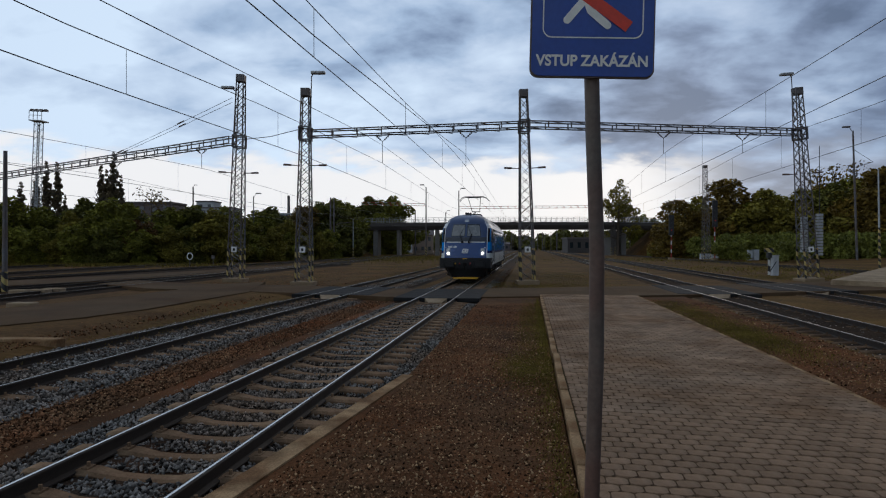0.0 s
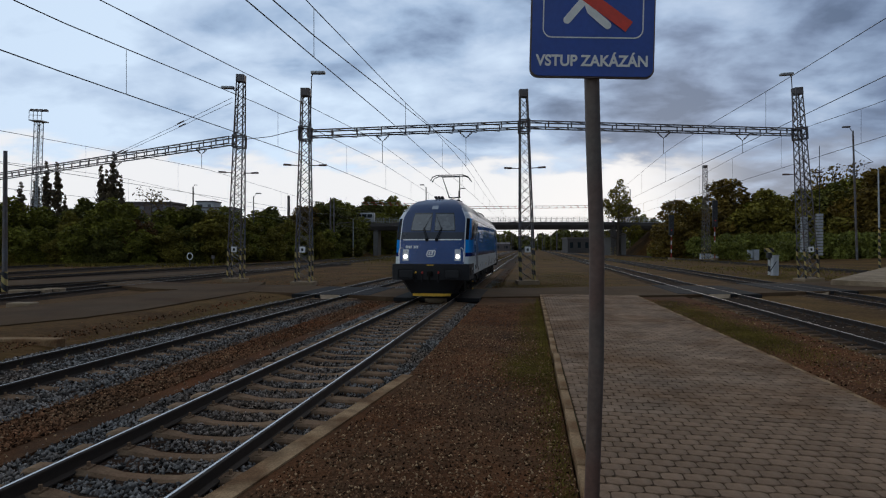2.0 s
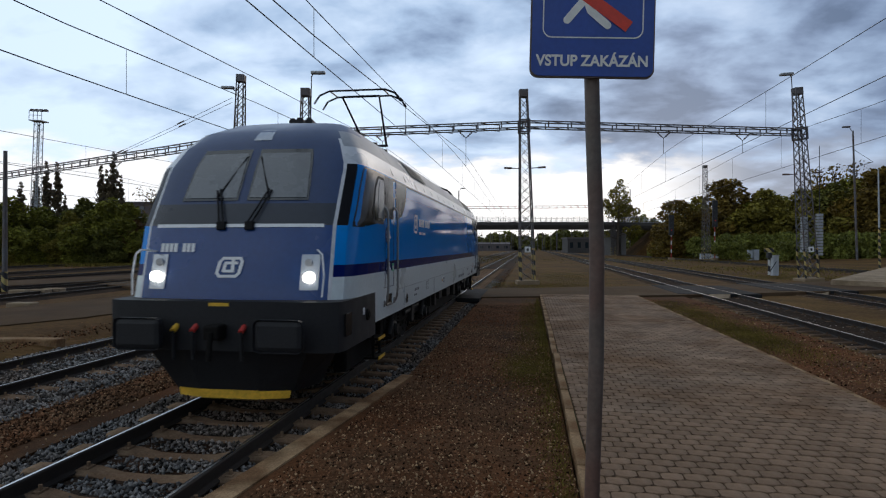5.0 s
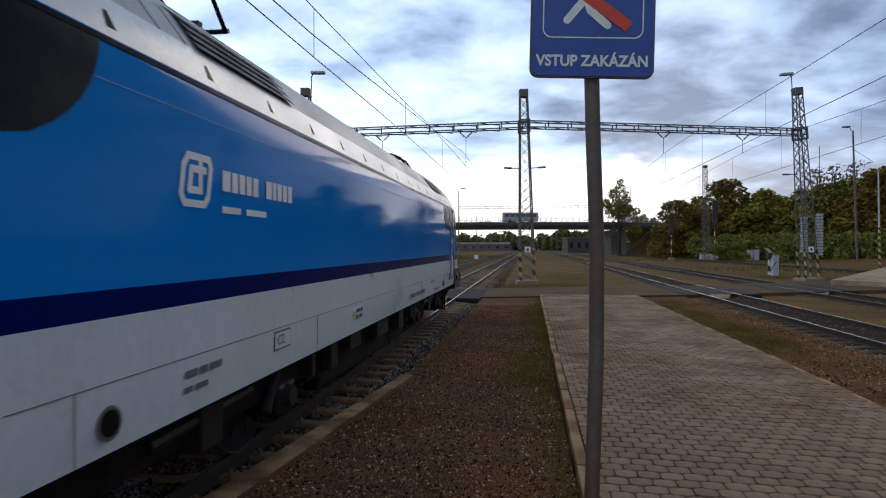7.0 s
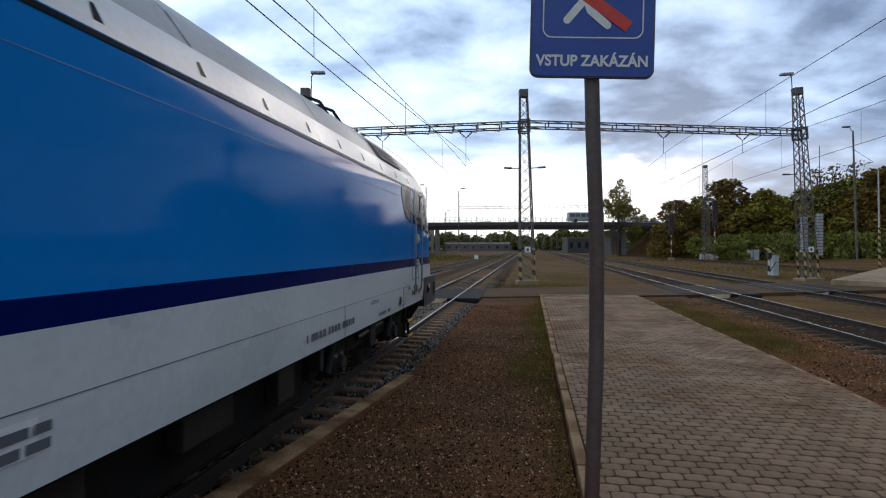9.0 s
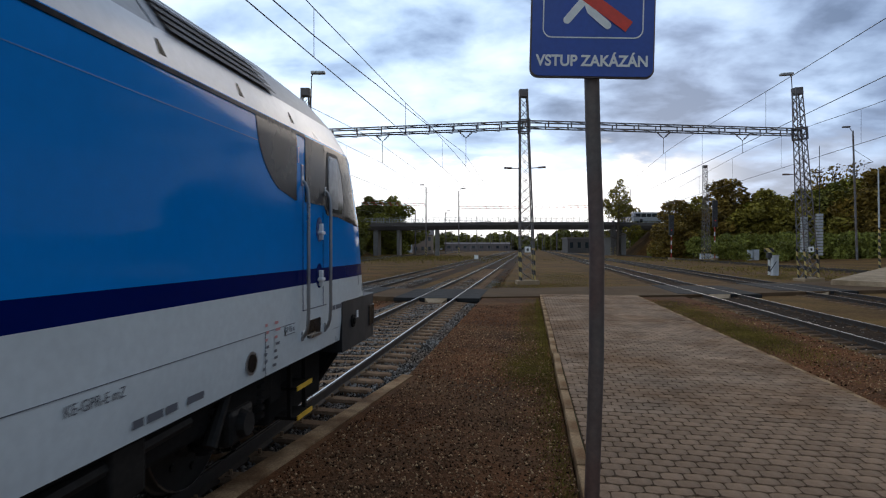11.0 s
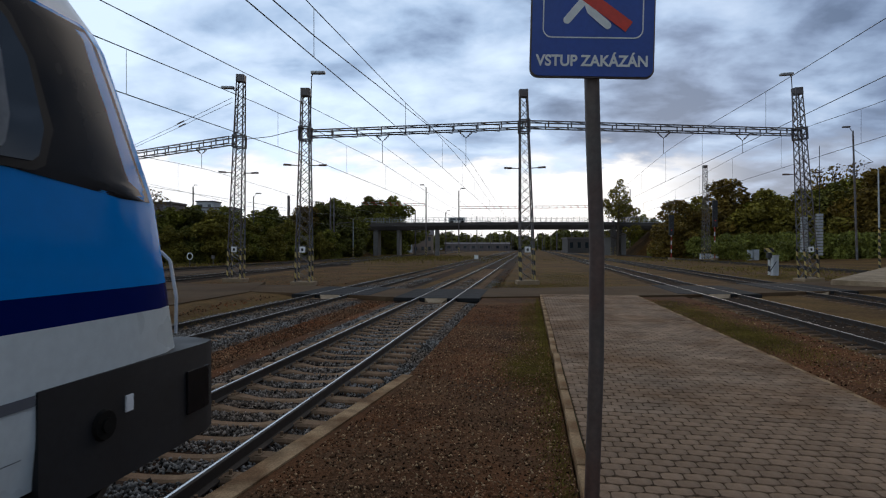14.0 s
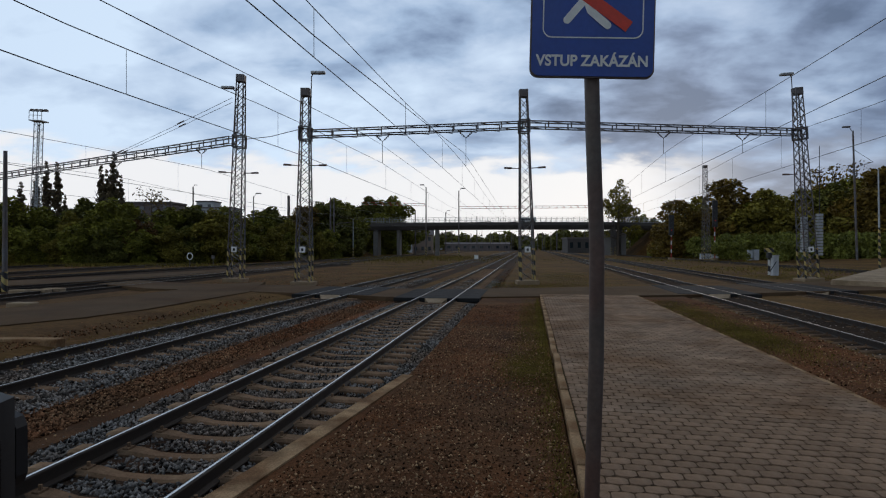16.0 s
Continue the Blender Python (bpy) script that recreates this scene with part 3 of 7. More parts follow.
# ---- the locomotive ----
TRACK_X = -3.7
HALF = 9.8
TIP = 10.05
LM = dict(
    blue=mat("loco_blue", (0.0004, 0.228, 0.680), 0.045, 0, 0.04, 0.6, 8, spec=0.10),
    navy=mat("loco_navy", (0.0006, 0.009, 0.105), 0.06, 0, 0.06, 0.6, 8, spec=0.06),
    front=mat("loco_front_blue", (0.010, 0.050, 0.195), 0.25, 0, 0.10, 0.8, 12, coat=0.15),
    grey=mat("loco_pale_grey", (0.63, 0.685, 0.69), 0.35, 0, 0.08, 0.7, 14, coat=0.2),
    strip=mat("loco_silver_strip", (0.60, 0.61, 0.63), 0.35, 0.1, 0.08, 0.7, 14),
    roof=mat("loco_roof_grey", (0.30, 0.31, 0.33), 0.5, 0.1, 0.15, 0.8, 14),
    roofdark=mat("loco_roof_blue", (0.018, 0.042, 0.120), 0.35, 0, 0.12, 0.8, 14),
    dark=mat("loco_charcoal", (0.008, 0.008, 0.010), 0.22, 0, 0.12, 1, 14, spec=0.12),
    bumper=mat("loco_bumper_grey", (0.016, 0.016, 0.018), 0.6, 0, 0.2, 2, 25, spec=0.3),
    band=mat("loco_nose_band", (0.020, 0.026, 0.040), 0.35, 0, 0.12, 1, 14),
    under=mat("loco_underframe", (0.012, 0.011, 0.010), 0.8, 0, 0.35, 2, 20, spec=0.08),
    wheel=mat("loco_wheel", (0.022, 0.020, 0.018), 0.6, 0.2, 0.3, 3, 20, spec=0.15),
    tyre=mat("loco_wheel_tread", (0.45, 0.44, 0.43), 0.35, 1.0, 0.15, 3, 20),
    seamblue=mat("loco_seam_blue", (0.03, 0.22, 0.50), 0.4, 0, 0.05, 1, 10),
    rubber=mat("window_rubber", (0.006, 0.006, 0.007), 0.5, 0, 0.15, 3, 30, spec=0.2),
    glass=glass("loco_glass", (0.020, 0.026, 0.032), 0.04),
    blind=mat("sun_blind", (0.15, 0.16, 0.17), 0.25, 0, 0.1, 3, 30, coat=0.3),
    skyview=mat("sky_view", (0.20, 0.205, 0.21), 0.15, 0, 0.2, 3, 12),
    metal=mat("brushed_metal", (0.30, 0.30, 0.30), 0.35, 0.9, 0.1, 4, 40),
    lamp=glow("headlamp_glow", (1.0, 0.96, 0.86), 8.0),
    lens=mat("lamp_lens", (0.45, 0.47, 0.50), 0.15, 0.6, 0.1, 4, 40),
    mark=mat("white_marking", (0.78, 0.79, 0.80), 0.4, 0, 0.05, 4, 40),
    text=mat("dark_marking", (0.11, 0.12, 0.14), 0.5, 0, 0.05, 4, 40),
    redmark=mat("red_marking", (0.62, 0.26, 0.24), 0.5, 0, 0.05, 4, 40),
    green=mat("green_marking", (0.10, 0.50, 0.22), 0.5, 0, 0.05, 4, 40),
)
LOCO = thing("locomotive", pose(TRACK_X, 44.96, 0), "blue and pale grey electric locomotive with headlights on and raised pantograph", "locomotive")


def lerp_table(tab, v):
    for (a, p), (b, q) in zip(tab, tab[1:]):
        if v <= b:
            return p + (q - p) * (max(v, a) - a) / (b - a)
    return tab[-1][1]


# half width and setback of the nose over height
WIDTH = [(0.90, 1.47), (1.2, 1.50), (3.10, 1.50), (3.18, 1.485), (3.45, 1.36), (3.72, 1.16), (3.93, 0.92), (4.04, 0.62), (4.09, 0.25)]
NOSE = [(0.90, -0.16), (1.40, -0.20), (1.76, -0.12), (2.33, 0.02), (2.62, 0.18), (3.10, 0.45), (3.45, 0.69), (3.72, 1.00), (3.93, 1.50), (4.04, 2.10), (4.09, 3.00)]
PLAN = [(0.0, 0.0), (0.010, 0.30), (0.032, 0.64), (0.075, 1.03), (0.118, 1.245), (0.140, 1.285), (0.22, 1.41), (0.40, 1.47), (0.75, 1.493), (1.30, 1.5)]
LEVELS = [0.95, 1.18, 1.40, 1.68, 1.83, 2.33, 2.62, 2.86, 3.10, 3.18, 3.45, 3.58, 3.72, 3.83, 3.93, 4.04, 4.09]


def side_x(o, z):
    """Half width of the body at distance o behind the lamp plane and height z."""
    return lerp_table(PLAN, max(0.0, o - lerp_table(NOSE, z))) * lerp_table(WIDTH, z) / 1.5


def nose_o(x, z):
    inv = [(b, a) for a, b in PLAN]
    return lerp_table(NOSE, z) + lerp_table(inv, abs(x) * 1.5 / lerp_table(WIDTH, z))


STATIONS = [2.6, 3.6, 4.6, 6.4, 8.2, 9.5]


def build_body():
    bm = bmesh.new()
    rings = []
    for z in LEVELS:
        w, nz = lerp_table(WIDTH, z) / 1.5, lerp_table(NOSE, z)
        half = [(x * w, nz + e) for e, x in PLAN]
        last = half[-1][1]
        half += [(1.5 * w, last + (HALF - last) * k / 6) for k in range(1, 6)]
        quarter = [(x, -HALF + o) for x, o in half]
        ring = quarter + [(x, -y) for x, y in quarter[::-1]]
        ring = ring + [(-x, y) for x, y in ring[::-1]][1:-1]
        rings.append([bm.verts.new((x, y, z)) for x, y in ring])
    k = len(rings[0])
    nq = len(PLAN) + 5
    mats = ["band", "grey", "navy", "blue", "front", "strip", "roof", "roofdark", "dark"]
    ix = {m: i for i, m in enumerate(mats)}
    for a, b, z0, z1 in zip(rings, rings[1:], LEVELS, LEVELS[1:]):
        zm = (z0 + z1) / 2
        for i in range(k):
            j = (i + 1) % k
            f = bm.faces.new((a[i], a[j], b[j], b[i]))
            h = min(i, 2 * nq - 2 - i if i <= 2 * nq - 2 else i - (2 * nq - 1), k - 1 - i)
            if h < 4:
                c = "front" if zm < 2.33 else "band" if zm < 2.62 else "roofdark"
            elif h == 4:
                c = "strip" if zm < 3.6 else "roofdark"
            elif h < 6 and 2.33 < zm < 3.15:
                c = "dark"
            elif zm < 1.68:
                c = "grey"
            elif zm < 1.83:
                c = "navy"
            elif zm < 3.15:
                c = "blue"
            elif zm < 3.46:
                c = "strip"
            else:
                c = "roof" if h > 7 else "roofdark" if zm > 3.7 else "roof"
            f.material_index = ix[c]
    bm.faces.new(rings[-1]).material_index = ix["roof"]
    bm.faces.new(rings[0][::-1]).material_index = ix["grey"]
    return part("body", bm, [LM[m] for m in mats], LOCO, "glossy blue body over a pale grey lower side with a navy line", smooth=True)


BODY = build_body()


def flank(name, outline, material, ends=(1, -1), sides=(1, -1), proud=0.006, parent=None, label=""):
    """A patch lying on the body side: rows of (height, near o, far o), from below upwards."""
    made = []
    for e in ends:
        for s in sides:
            bm = bmesh.new()
            prev = None
            for z, o0, o1 in outline:
                row = []
                for i in range(7):
                    o = o0 + (o1 - o0) * i / 6
                    row.append(bm.verts.new((s * (side_x(o, z) + proud), e * (-HALF + o), z)))
                if prev:
                    for i in range(6):
                        bm.faces.new((prev[i], prev[i + 1], row[i + 1], row[i]))
                prev = row
            edge = bmesh.ops.extrude_face_region(bm, geom=bm.faces[:])
            for v in [g for g in edge["geom"] if isinstance(g, bmesh.types.BMVert)]:
                v.co.x -= s * (proud + 0.01)
            made.append(part(name, bm, material, parent or LOCO, label, smooth=True))
    return made


def nosecone(name, outline, material, ends=(1, -1), proud=0.008, label="", parent=None):
    """A patch lying on the nose: rows of (height, x from, x to)."""
    made = []
    for e in ends:
        bm = bmesh.new()
        prev = None
        for z, x0, x1 in outline:
            row = []
            for i in range(7):
                x = x0 + (x1 - x0) * i / 6
                row.append(bm.verts.new((x * e, e * (-HALF + nose_o(x, z) - proud), z)))
            if prev:
                for i in range(6):
                    bm.faces.new((prev[i], prev[i + 1], row[i + 1], row[i]))
            prev = row
        made.append(part(name, bm, material, parent or LOCO, label, smooth=True))
    return made


def rows(z0, z1, n, f0, f1):
    return [(z0 + (z1 - z0) * i / n, f0(i / n), f1(i / n)) for i in range(n + 1)]


# side windows, dark cab panels, cab doors
flank("cab_panel", [(2.32, 0.33, 0.62), (2.38, 0.36, 1.20), (2.44, 0.40, 1.78), (2.50, 0.44, 1.85), (2.62, 0.51, 1.85), (2.86, 0.64, 1.85), (3.10, 0.79, 1.85), (3.16, 0.88, 1.85)], LM["dark"], label="dark glossy panel around the cab window")
flank("window_frame", [(2.40, 1.24, 1.74), (2.43, 1.18, 1.78), (2.60, 1.13, 1.79), (2.90, 1.24, 1.79), (3.06, 1.36, 1.78), (3.10, 1.42, 1.74)], LM["rubber"], proud=0.009, label="black rubber frame of the cab window")
flank("cab_window", [(2.44, 1.26, 1.71), (2.47, 1.22, 1.745), (2.60, 1.19, 1.75), (2.90, 1.28, 1.75), (3.03, 1.39, 1.74), (3.06, 1.44, 1.71)], LM["glass"], proud=0.014, label="dark glass pane with rounded corners")
# pale patch paints in the bright sky seen through and mirrored by the pane
flank("window_blind", [(2.48, 1.42, 1.69), (2.51, 1.40, 1.72), (2.62, 1.38, 1.725), (2.88, 1.42, 1.725), (3.00, 1.47, 1.715), (3.03, 1.51, 1.69)], LM["skyview"], proud=0.018, label="pale patch standing in for sky seen through the cab window")
flank("door_window", [(2.50, 1.86, 2.40), (2.62, 1.85, 2.40), (2.9, 1.85, 2.40), (3.15, 1.85, 2.40)], LM["dark"], proud=0.010, label="dark door window panel")
flank("dark_swoosh", rows(2.50, 3.16, 9, lambda t: 2.62, lambda t: 2.66 + 0.88 * (1 - (1 - t) ** 2) ** 0.5 * 0.93), LM["dark"], label="dark curved panel behind the cab door")
flank("door_gap_front", [(1.42, 1.865, 1.877), (3.12, 1.865, 1.877)], LM["navy"], proud=0.003)
flank("door_gap_rear", [(1.42, 2.445, 2.457), (3.12, 2.445, 2.457)], LM["navy"], proud=0.003)
flank("door_sill_seam", [(1.42, 1.77, 2.45), (1.43, 1.77, 2.45)], LM["text"], proud=0.003)
# flat charcoal patch for the shade inside the step hole
flank("step_recess", [(1.13, 1.97, 2.31), (1.15, 1.95, 2.33), (1.29, 1.95, 2.33), (1.31, 1.97, 2.31)], LM["dark"], proud=0.004, label="dark patch standing in for the shaded cab step hole")
flank("step_plate", [(1.13, 1.98, 2.30), (1.155, 1.98, 2.30)], LM["metal"], proud=0.03, label="bare metal tread")


def round_patch(name, o, z, r, material, proud, ends=(1, -1), sides=(1, -1), squash=1.0, label=""):
    for e in ends:
        for s in sides:
            bm = bmesh.new()
            y = e * (-HALF + o)
            x = side_x(o, z)
            q = bmesh.ops.create_cone(bm, cap_ends=True, segments=24, radius1=r, radius2=r, depth=0.012)
            bmesh.ops.transform(bm, verts=q["verts"], matrix=Matrix.Translation((s * (x + proud), y, z)) @ Matrix.Diagonal((1, squash, 1, 1)) @ Matrix.Rotation(math.pi / 2, 4, "Y"))
            part(name, bm, material, LOCO, label)


for s in (1, -1):
    bm = box(bmesh.new(), s * 1.501 - 0.002, s * 1.501 + 0.002, -6.9, 6.9, 1.333, 1.338)
    part("panel_seam", bm, LM["text"], LOCO)
    for y in (-6.5, -3.1, 3.1, 6.5):
        bm = box(bmesh.new(), s * 1.501 - 0.002, s * 1.501 + 0.002, y - 0.002, y + 0.002, 0.96, 1.33)
        part("panel_seam", bm, LM["text"], LOCO)
    bm = box(bmesh.new(), s * 1.501 - 0.0015, s * 1.501 + 0.0015, -7.0, 7.0, 2.93, 2.935)
    part("panel_seam", bm, LM["seamblue"], LOCO)
round_patch("filler_rim", 3.55, 1.12, 0.095, LM["metal"], 0.004, label="bare metal rim of a filler opening")
# flat dark disc in place of the shaded filler opening
round_patch("filler_hole", 3.55, 1.12, 0.072, LM["dark"], 0.008)


def build_handles():
    """Bent cab handrails on stand-offs, and lever handles on dark discs painted for shaded round recesses."""
    for e in (1, -1):
        for s in (1, -1):
            for o, top in ((1.81, 2.66), (2.47, 2.70)):
                x = side_x(o, 1.5)
                y = e * (-HALF + o)
                low = 1.16
                bm = tube(bmesh.new(), [(s * (x + 0.004), y, low), (s * (x + 0.03), y, low + 0.03), (s * (x + 0.055), y, low + 0.10), (s * (x + 0.065), y, low + 0.25), (s * (x + 0.065), y, top - 0.20), (s * (x + 0.055), y, top - 0.08), (s * (x + 0.03), y, top - 0.02), (s * (x + 0.004), y, top)], 0.018, 10)
                hr = part("handrail", bm, LM["metal"], LOCO, "grey bent vertical cab handrail", smooth=True)
                for z in (low + 0.02, top):
                    bm = box(bmesh.new(), s * x - 0.012, s * x + 0.012, y - 0.022, y + 0.022, z - 0.05, z + 0.05, 0.008)
                    part("rail_foot", bm, LM["lens"], hr, "bright fixing plate")
                # raised dark plate paints the shade of the pocket at the rail's end
                bm = box(bmesh.new(), s * x - 0.006, s * x + 0.006, y - 0.035, y + 0.035, top - 0.05, top + 0.16, 0.005)
                part("rail_pocket", bm, LM["rubber"] if o < 2 else LM["front"], hr, "dark plate standing in for the shaded recess behind the rail end")
            for z, key in ((2.24, "front"), (1.75, "navy")):
                y, x = e * (-HALF + 1.99), side_x(1.99, z)
                # flat disc, its darker colour stands in for shade in the hollow
                bm = bmesh.new()
                q = bmesh.ops.create_cone(bm, cap_ends=True, segments=28, radius1=0.13, radius2=0.13, depth=0.012)
                bmesh.ops.transform(bm, verts=q["verts"], matrix=Matrix.Translation((s * (x - 0.001), y, z)) @ Matrix.Diagonal((1, 0.72, 1, 1)) @ Matrix.Rotation(math.pi / 2, 4, "Y"))
                rec = part("handle_recess", bm, LM[key], LOCO, "dark disc standing in for the shaded hollow behind the door handle")
                bm = bmesh.new()
                box(bm, s * x + min(0, s * 0.045), s * x + max(0, s * 0.045), y - 0.018, y + 0.018, z - 0.11, z + 0.06, 0.008)
                box(bm, s * x + min(0, s * 0.055), s * x + max(0, s * 0.055), y - 0.055, y + 0.055, z - 0.055, z - 0.02, 0.010)
                part("door_handle", bm, LM["mark"], rec, "bright metal door handle")


build_handles()

# nose: windscreens, wipers, lamps, marks
for sx in (1, -1):
    nosecone("windscreen", [(z, sx * 0.06, sx * x) for z, x in ((2.66, 0.88), (2.86, 0.865), (3.10, 0.84), (3.18, 0.83), (3.40, 0.78))], LM["glass"], proud=0.010)
    nosecone("sun_blind", [(z, sx * 0.09, sx * x) for z, x in ((2.70, 0.85), (2.86, 0.835), (3.10, 0.81), (3.18, 0.80), (3.34, 0.76))], LM["blind"], proud=0.018, label="pale sun blind behind the windscreen")
nosecone("nose_line", [(2.305, -1.14, 1.14), (2.35, -1.14, 1.14)], LM["mark"], proud=0.010, label="thin white line across the nose")
nosecone("top_lamp", [(3.55, -0.13, 0.13), (3.66, -0.12, 0.12), (3.74, -0.11, 0.11)], LM["lens"], proud=0.012, label="unlit top headlamp")


def build_nose():
    for e in (1, -1):
        for sx in (1, -1):
            lit = e == 1
            bm = bmesh.new()
            for z0, z1, mi in ((1.52, 1.96, 0),):
                prev = None
                for z in (z0, (z0 + z1) / 2, z1):
                    row = [bm.verts.new((sx * x, e * (-HALF + nose_o(x, z) - 0.015), z)) for x in (0.90, 0.98, 1.06, 1.13)]
                    if prev:
                        for i in range(3):
                            bm.faces.new((prev[i], prev[i + 1], row[i + 1], row[i]))
                    prev = row
            lh = part("headlight", bm, LM["lens"], LOCO, "clear headlight cluster")
            bm = bmesh.new()
            o = nose_o(1.02, 1.68) - 0.02
            rod(bm, (sx * 1.02, e * (-HALF + o), 1.68), (sx * 1.02, e * (-HALF + o - 0.05), 1.68), 0.068, 0.068, 20)
            part("bulb", bm, LM["lamp"] if lit else LM["lens"], lh, "glowing white lamp" if lit else "unlit lamp")
            bm = bmesh.new()
            o = nose_o(1.0, 1.86) - 0.02
            rod(bm, (sx * 1.0, e * (-HALF + o), 1.86), (sx * 1.0, e * (-HALF + o - 0.03), 1.86), 0.05, 0.05, 14)
            part("tail_lamp", bm, LM["redmark"] if not lit else LM["lens"], lh)
            # corner grab rail below the windscreen
            bm = bmesh.new()
            pts = [(1.24, 1.45), (1.26, 1.7), (1.23, 1.96), (1.17, 2.02)]
            for (x0, z0), (x1, z1) in zip(pts, pts[1:]):
                rod(bm, (sx * x0, e * (-TIP - 0.02 + 0.1 * (z0 - 1.4)), z0), (sx * x1, e * (-TIP - 0.02 + 0.1 * (z1 - 1.4)), z1), 0.012, n=6)
            rod(bm, (sx * 1.17, e * (-TIP + 0.04), 2.02), (sx * 1.10, e * (-HALF + nose_o(1.1, 2.0)), 2.00), 0.012, n=6)
            part("grab_rail", bm, LM["mark"], LOCO, "white corner grab rail")
            # buffer
            bm = bmesh.new()
            rod(bm, (sx * 0.875, e * (-TIP - 0.12), 1.05), (sx * 0.875, e * (-TIP - 0.40), 1.05), 0.13, 0.11, 14)
            box(bm, sx * 0.875 - 0.30, sx * 0.875 + 0.30, e * (-TIP - 0.43) - 0.035, e * (-TIP - 0.43) + 0.035, 0.84, 1.22, 0.07)
            part("buffer", bm, LM["bumper"], LOCO, "black rectangular buffer")
            # wiper
            bm = bmesh.new()
            for a, b in (((sx * 0.16, 2.36), (sx * 0.34, 2.82)), ((sx * 0.22, 2.36), (sx * 0.38, 2.80))):
                rod(bm, (a[0], e * (-HALF + nose_o(a[0], a[1]) - 0.05), a[1]), (b[0], e * (-HALF + nose_o(b[0], b[1]) - 0.04), b[1]), 0.012, n=5)
            rod(bm, (sx * 0.10, e * (-HALF + nose_o(0.1, 3.3) - 0.03), 3.28), (sx * 0.36, e * (-HALF + nose_o(0.36, 2.7) - 0.03), 2.70), 0.014, n=5)
            box(bm, sx * 0.19 - 0.06, sx * 0.19 + 0.06, e * (-HALF + nose_o(0.2, 2.33)) - 0.05, e * (-HALF + nose_o(0.2, 2.33)) + 0.03, 2.27, 2.38, 0.012)
            part("wiper", bm, LM["dark"], LOCO, "black windscreen wiper")
        # bumper apron, side wings
        bm = bmesh.new()
        def apron(tab, z0, z1):
            lo = [bm.verts.new((x, e * (-TIP + o), z0)) for x, o in tab]
            hi = [bm.verts.new((x, e * (-TIP + o), z1)) for x, o in tab]
            for i in range(len(tab) - 1):
                bm.faces.new((lo[i], lo[i + 1], hi[i + 1], hi[i]))
            bm.faces.new(hi)
            bm.faces.new(lo[::-1])
            bm.faces.new((lo[-1], lo[0], hi[0], hi[-1]))
        apron([(-1.51, 1.48), (-1.51, 0.06), (-1.47, -0.08), (-1.30, -0.16), (1.30, -0.16), (1.47, -0.08), (1.51, 0.06), (1.51, 1.48)], 0.80, 1.40)
        part("bumper", bm, LM["bumper"], LOCO, "charcoal bumper with squared corners", smooth=True)
        for sx in (1, -1):
            bm = bmesh.new()
            y0, y1 = sorted((e * (-TIP + 0.04), e * (-TIP + 0.30)))
            # thin dark plate paints the shaded inside of the slot
            box(bm, sx * 1.516 - 0.006, sx * 1.516 + 0.006, y0, y1, 0.97, 1.25, 0.004)
            part("bumper_slot", bm, LM["dark"], LOCO, "dark square patch standing in for the shaded bumper opening")
        for sx in (1, -1):
            bm = bmesh.new()
            yc = e * (-TIP + 1.06)
            rod(bm, (sx * 1.508, yc, 1.13), (sx * 1.530, yc, 1.13), 0.085, 0.075, 18)
            rod(bm, (sx * 1.53, yc, 1.13), (sx * 1.545, yc, 1.13), 0.04, 0.04, 12)
            part("socket", bm, LM["under"], LOCO, "round cable socket")
            bm = bmesh.new()
            yc = e * (-TIP + 0.86)
            box(bm, sx * 1.512 - 0.006, sx * 1.512 + 0.006, yc - 0.03, yc + 0.03, 1.15, 1.24)
            part("socket_tag", bm, LM["mark"], LOCO, "small white tag")
        # snow plough with yellow edge
        bm = bmesh.new()
        tab = [(-1.28, 0.55), (-1.05, 0.02), (-0.5, -0.10), (0.5, -0.10), (1.05, 0.02), (1.28, 0.55)]
        lo = [bm.verts.new((x * 0.74, e * (-TIP + o + 0.22), 0.24)) for x, o in tab]
        hi = [bm.verts.new((x, e * (-TIP + o), 0.80)) for x, o in tab]
        for i in range(5):
            bm.faces.new((lo[i], lo[i + 1], hi[i + 1], hi[i]))
        bmesh.ops.solidify(bm, geom=bm.faces[:], thickness=0.03)
        part("snow_plough", bm, LM["bumper"], LOCO, "black snow plough blade")
        bm = bmesh.new()
        tab = tab[1:-1]
        lo = [bm.verts.new((x * 0.70, e * (-TIP + o + 0.205), 0.16)) for x, o in tab]
        hi = [bm.verts.new((x * 0.72, e * (-TIP + o + 0.205), 0.27)) for x, o in tab]
        for i in range(3):
            bm.faces.new((lo[i], lo[i + 1], hi[i + 1], hi[i]))
        bmesh.ops.solidify(bm, geom=bm.faces[:], thickness=0.02)
        part("plough_edge", bm, M["yellow"], LOCO, "yellow lower edge")
        # coupling hook and hoses
        bm = bmesh.new()
        box(bm, -0.10, 0.10, e * (-TIP - 0.22) - 0.14, e * (-TIP - 0.22) + 0.14, 0.95, 1.13, 0.03)
        rod(bm, (0, e * (-TIP - 0.36), 1.05), (0, e * (-TIP - 0.40), 0.72), 0.035, n=8)
        part("coupling_hook", bm, LM["under"], LOCO, "screw coupling hook")
        for x, key in ((-0.55, "yellow"), (-0.30, "red"), (0.32, "red")):
            bm = bmesh.new()
            rod(bm, (x * e, e * (-TIP - 0.14), 1.10), (x * e, e * (-TIP - 0.24), 1.04), 0.035, n=8)
            rod(bm, (x * e, e * (-TIP - 0.24), 1.04), (x * e, e * (-TIP - 0.22), 0.70), 0.025, n=8, mi=1)
            part("brake_hose", bm, [M[key], LM["bumper"]], LOCO, "brake hose with a coloured cock")
        bm = bmesh.new()
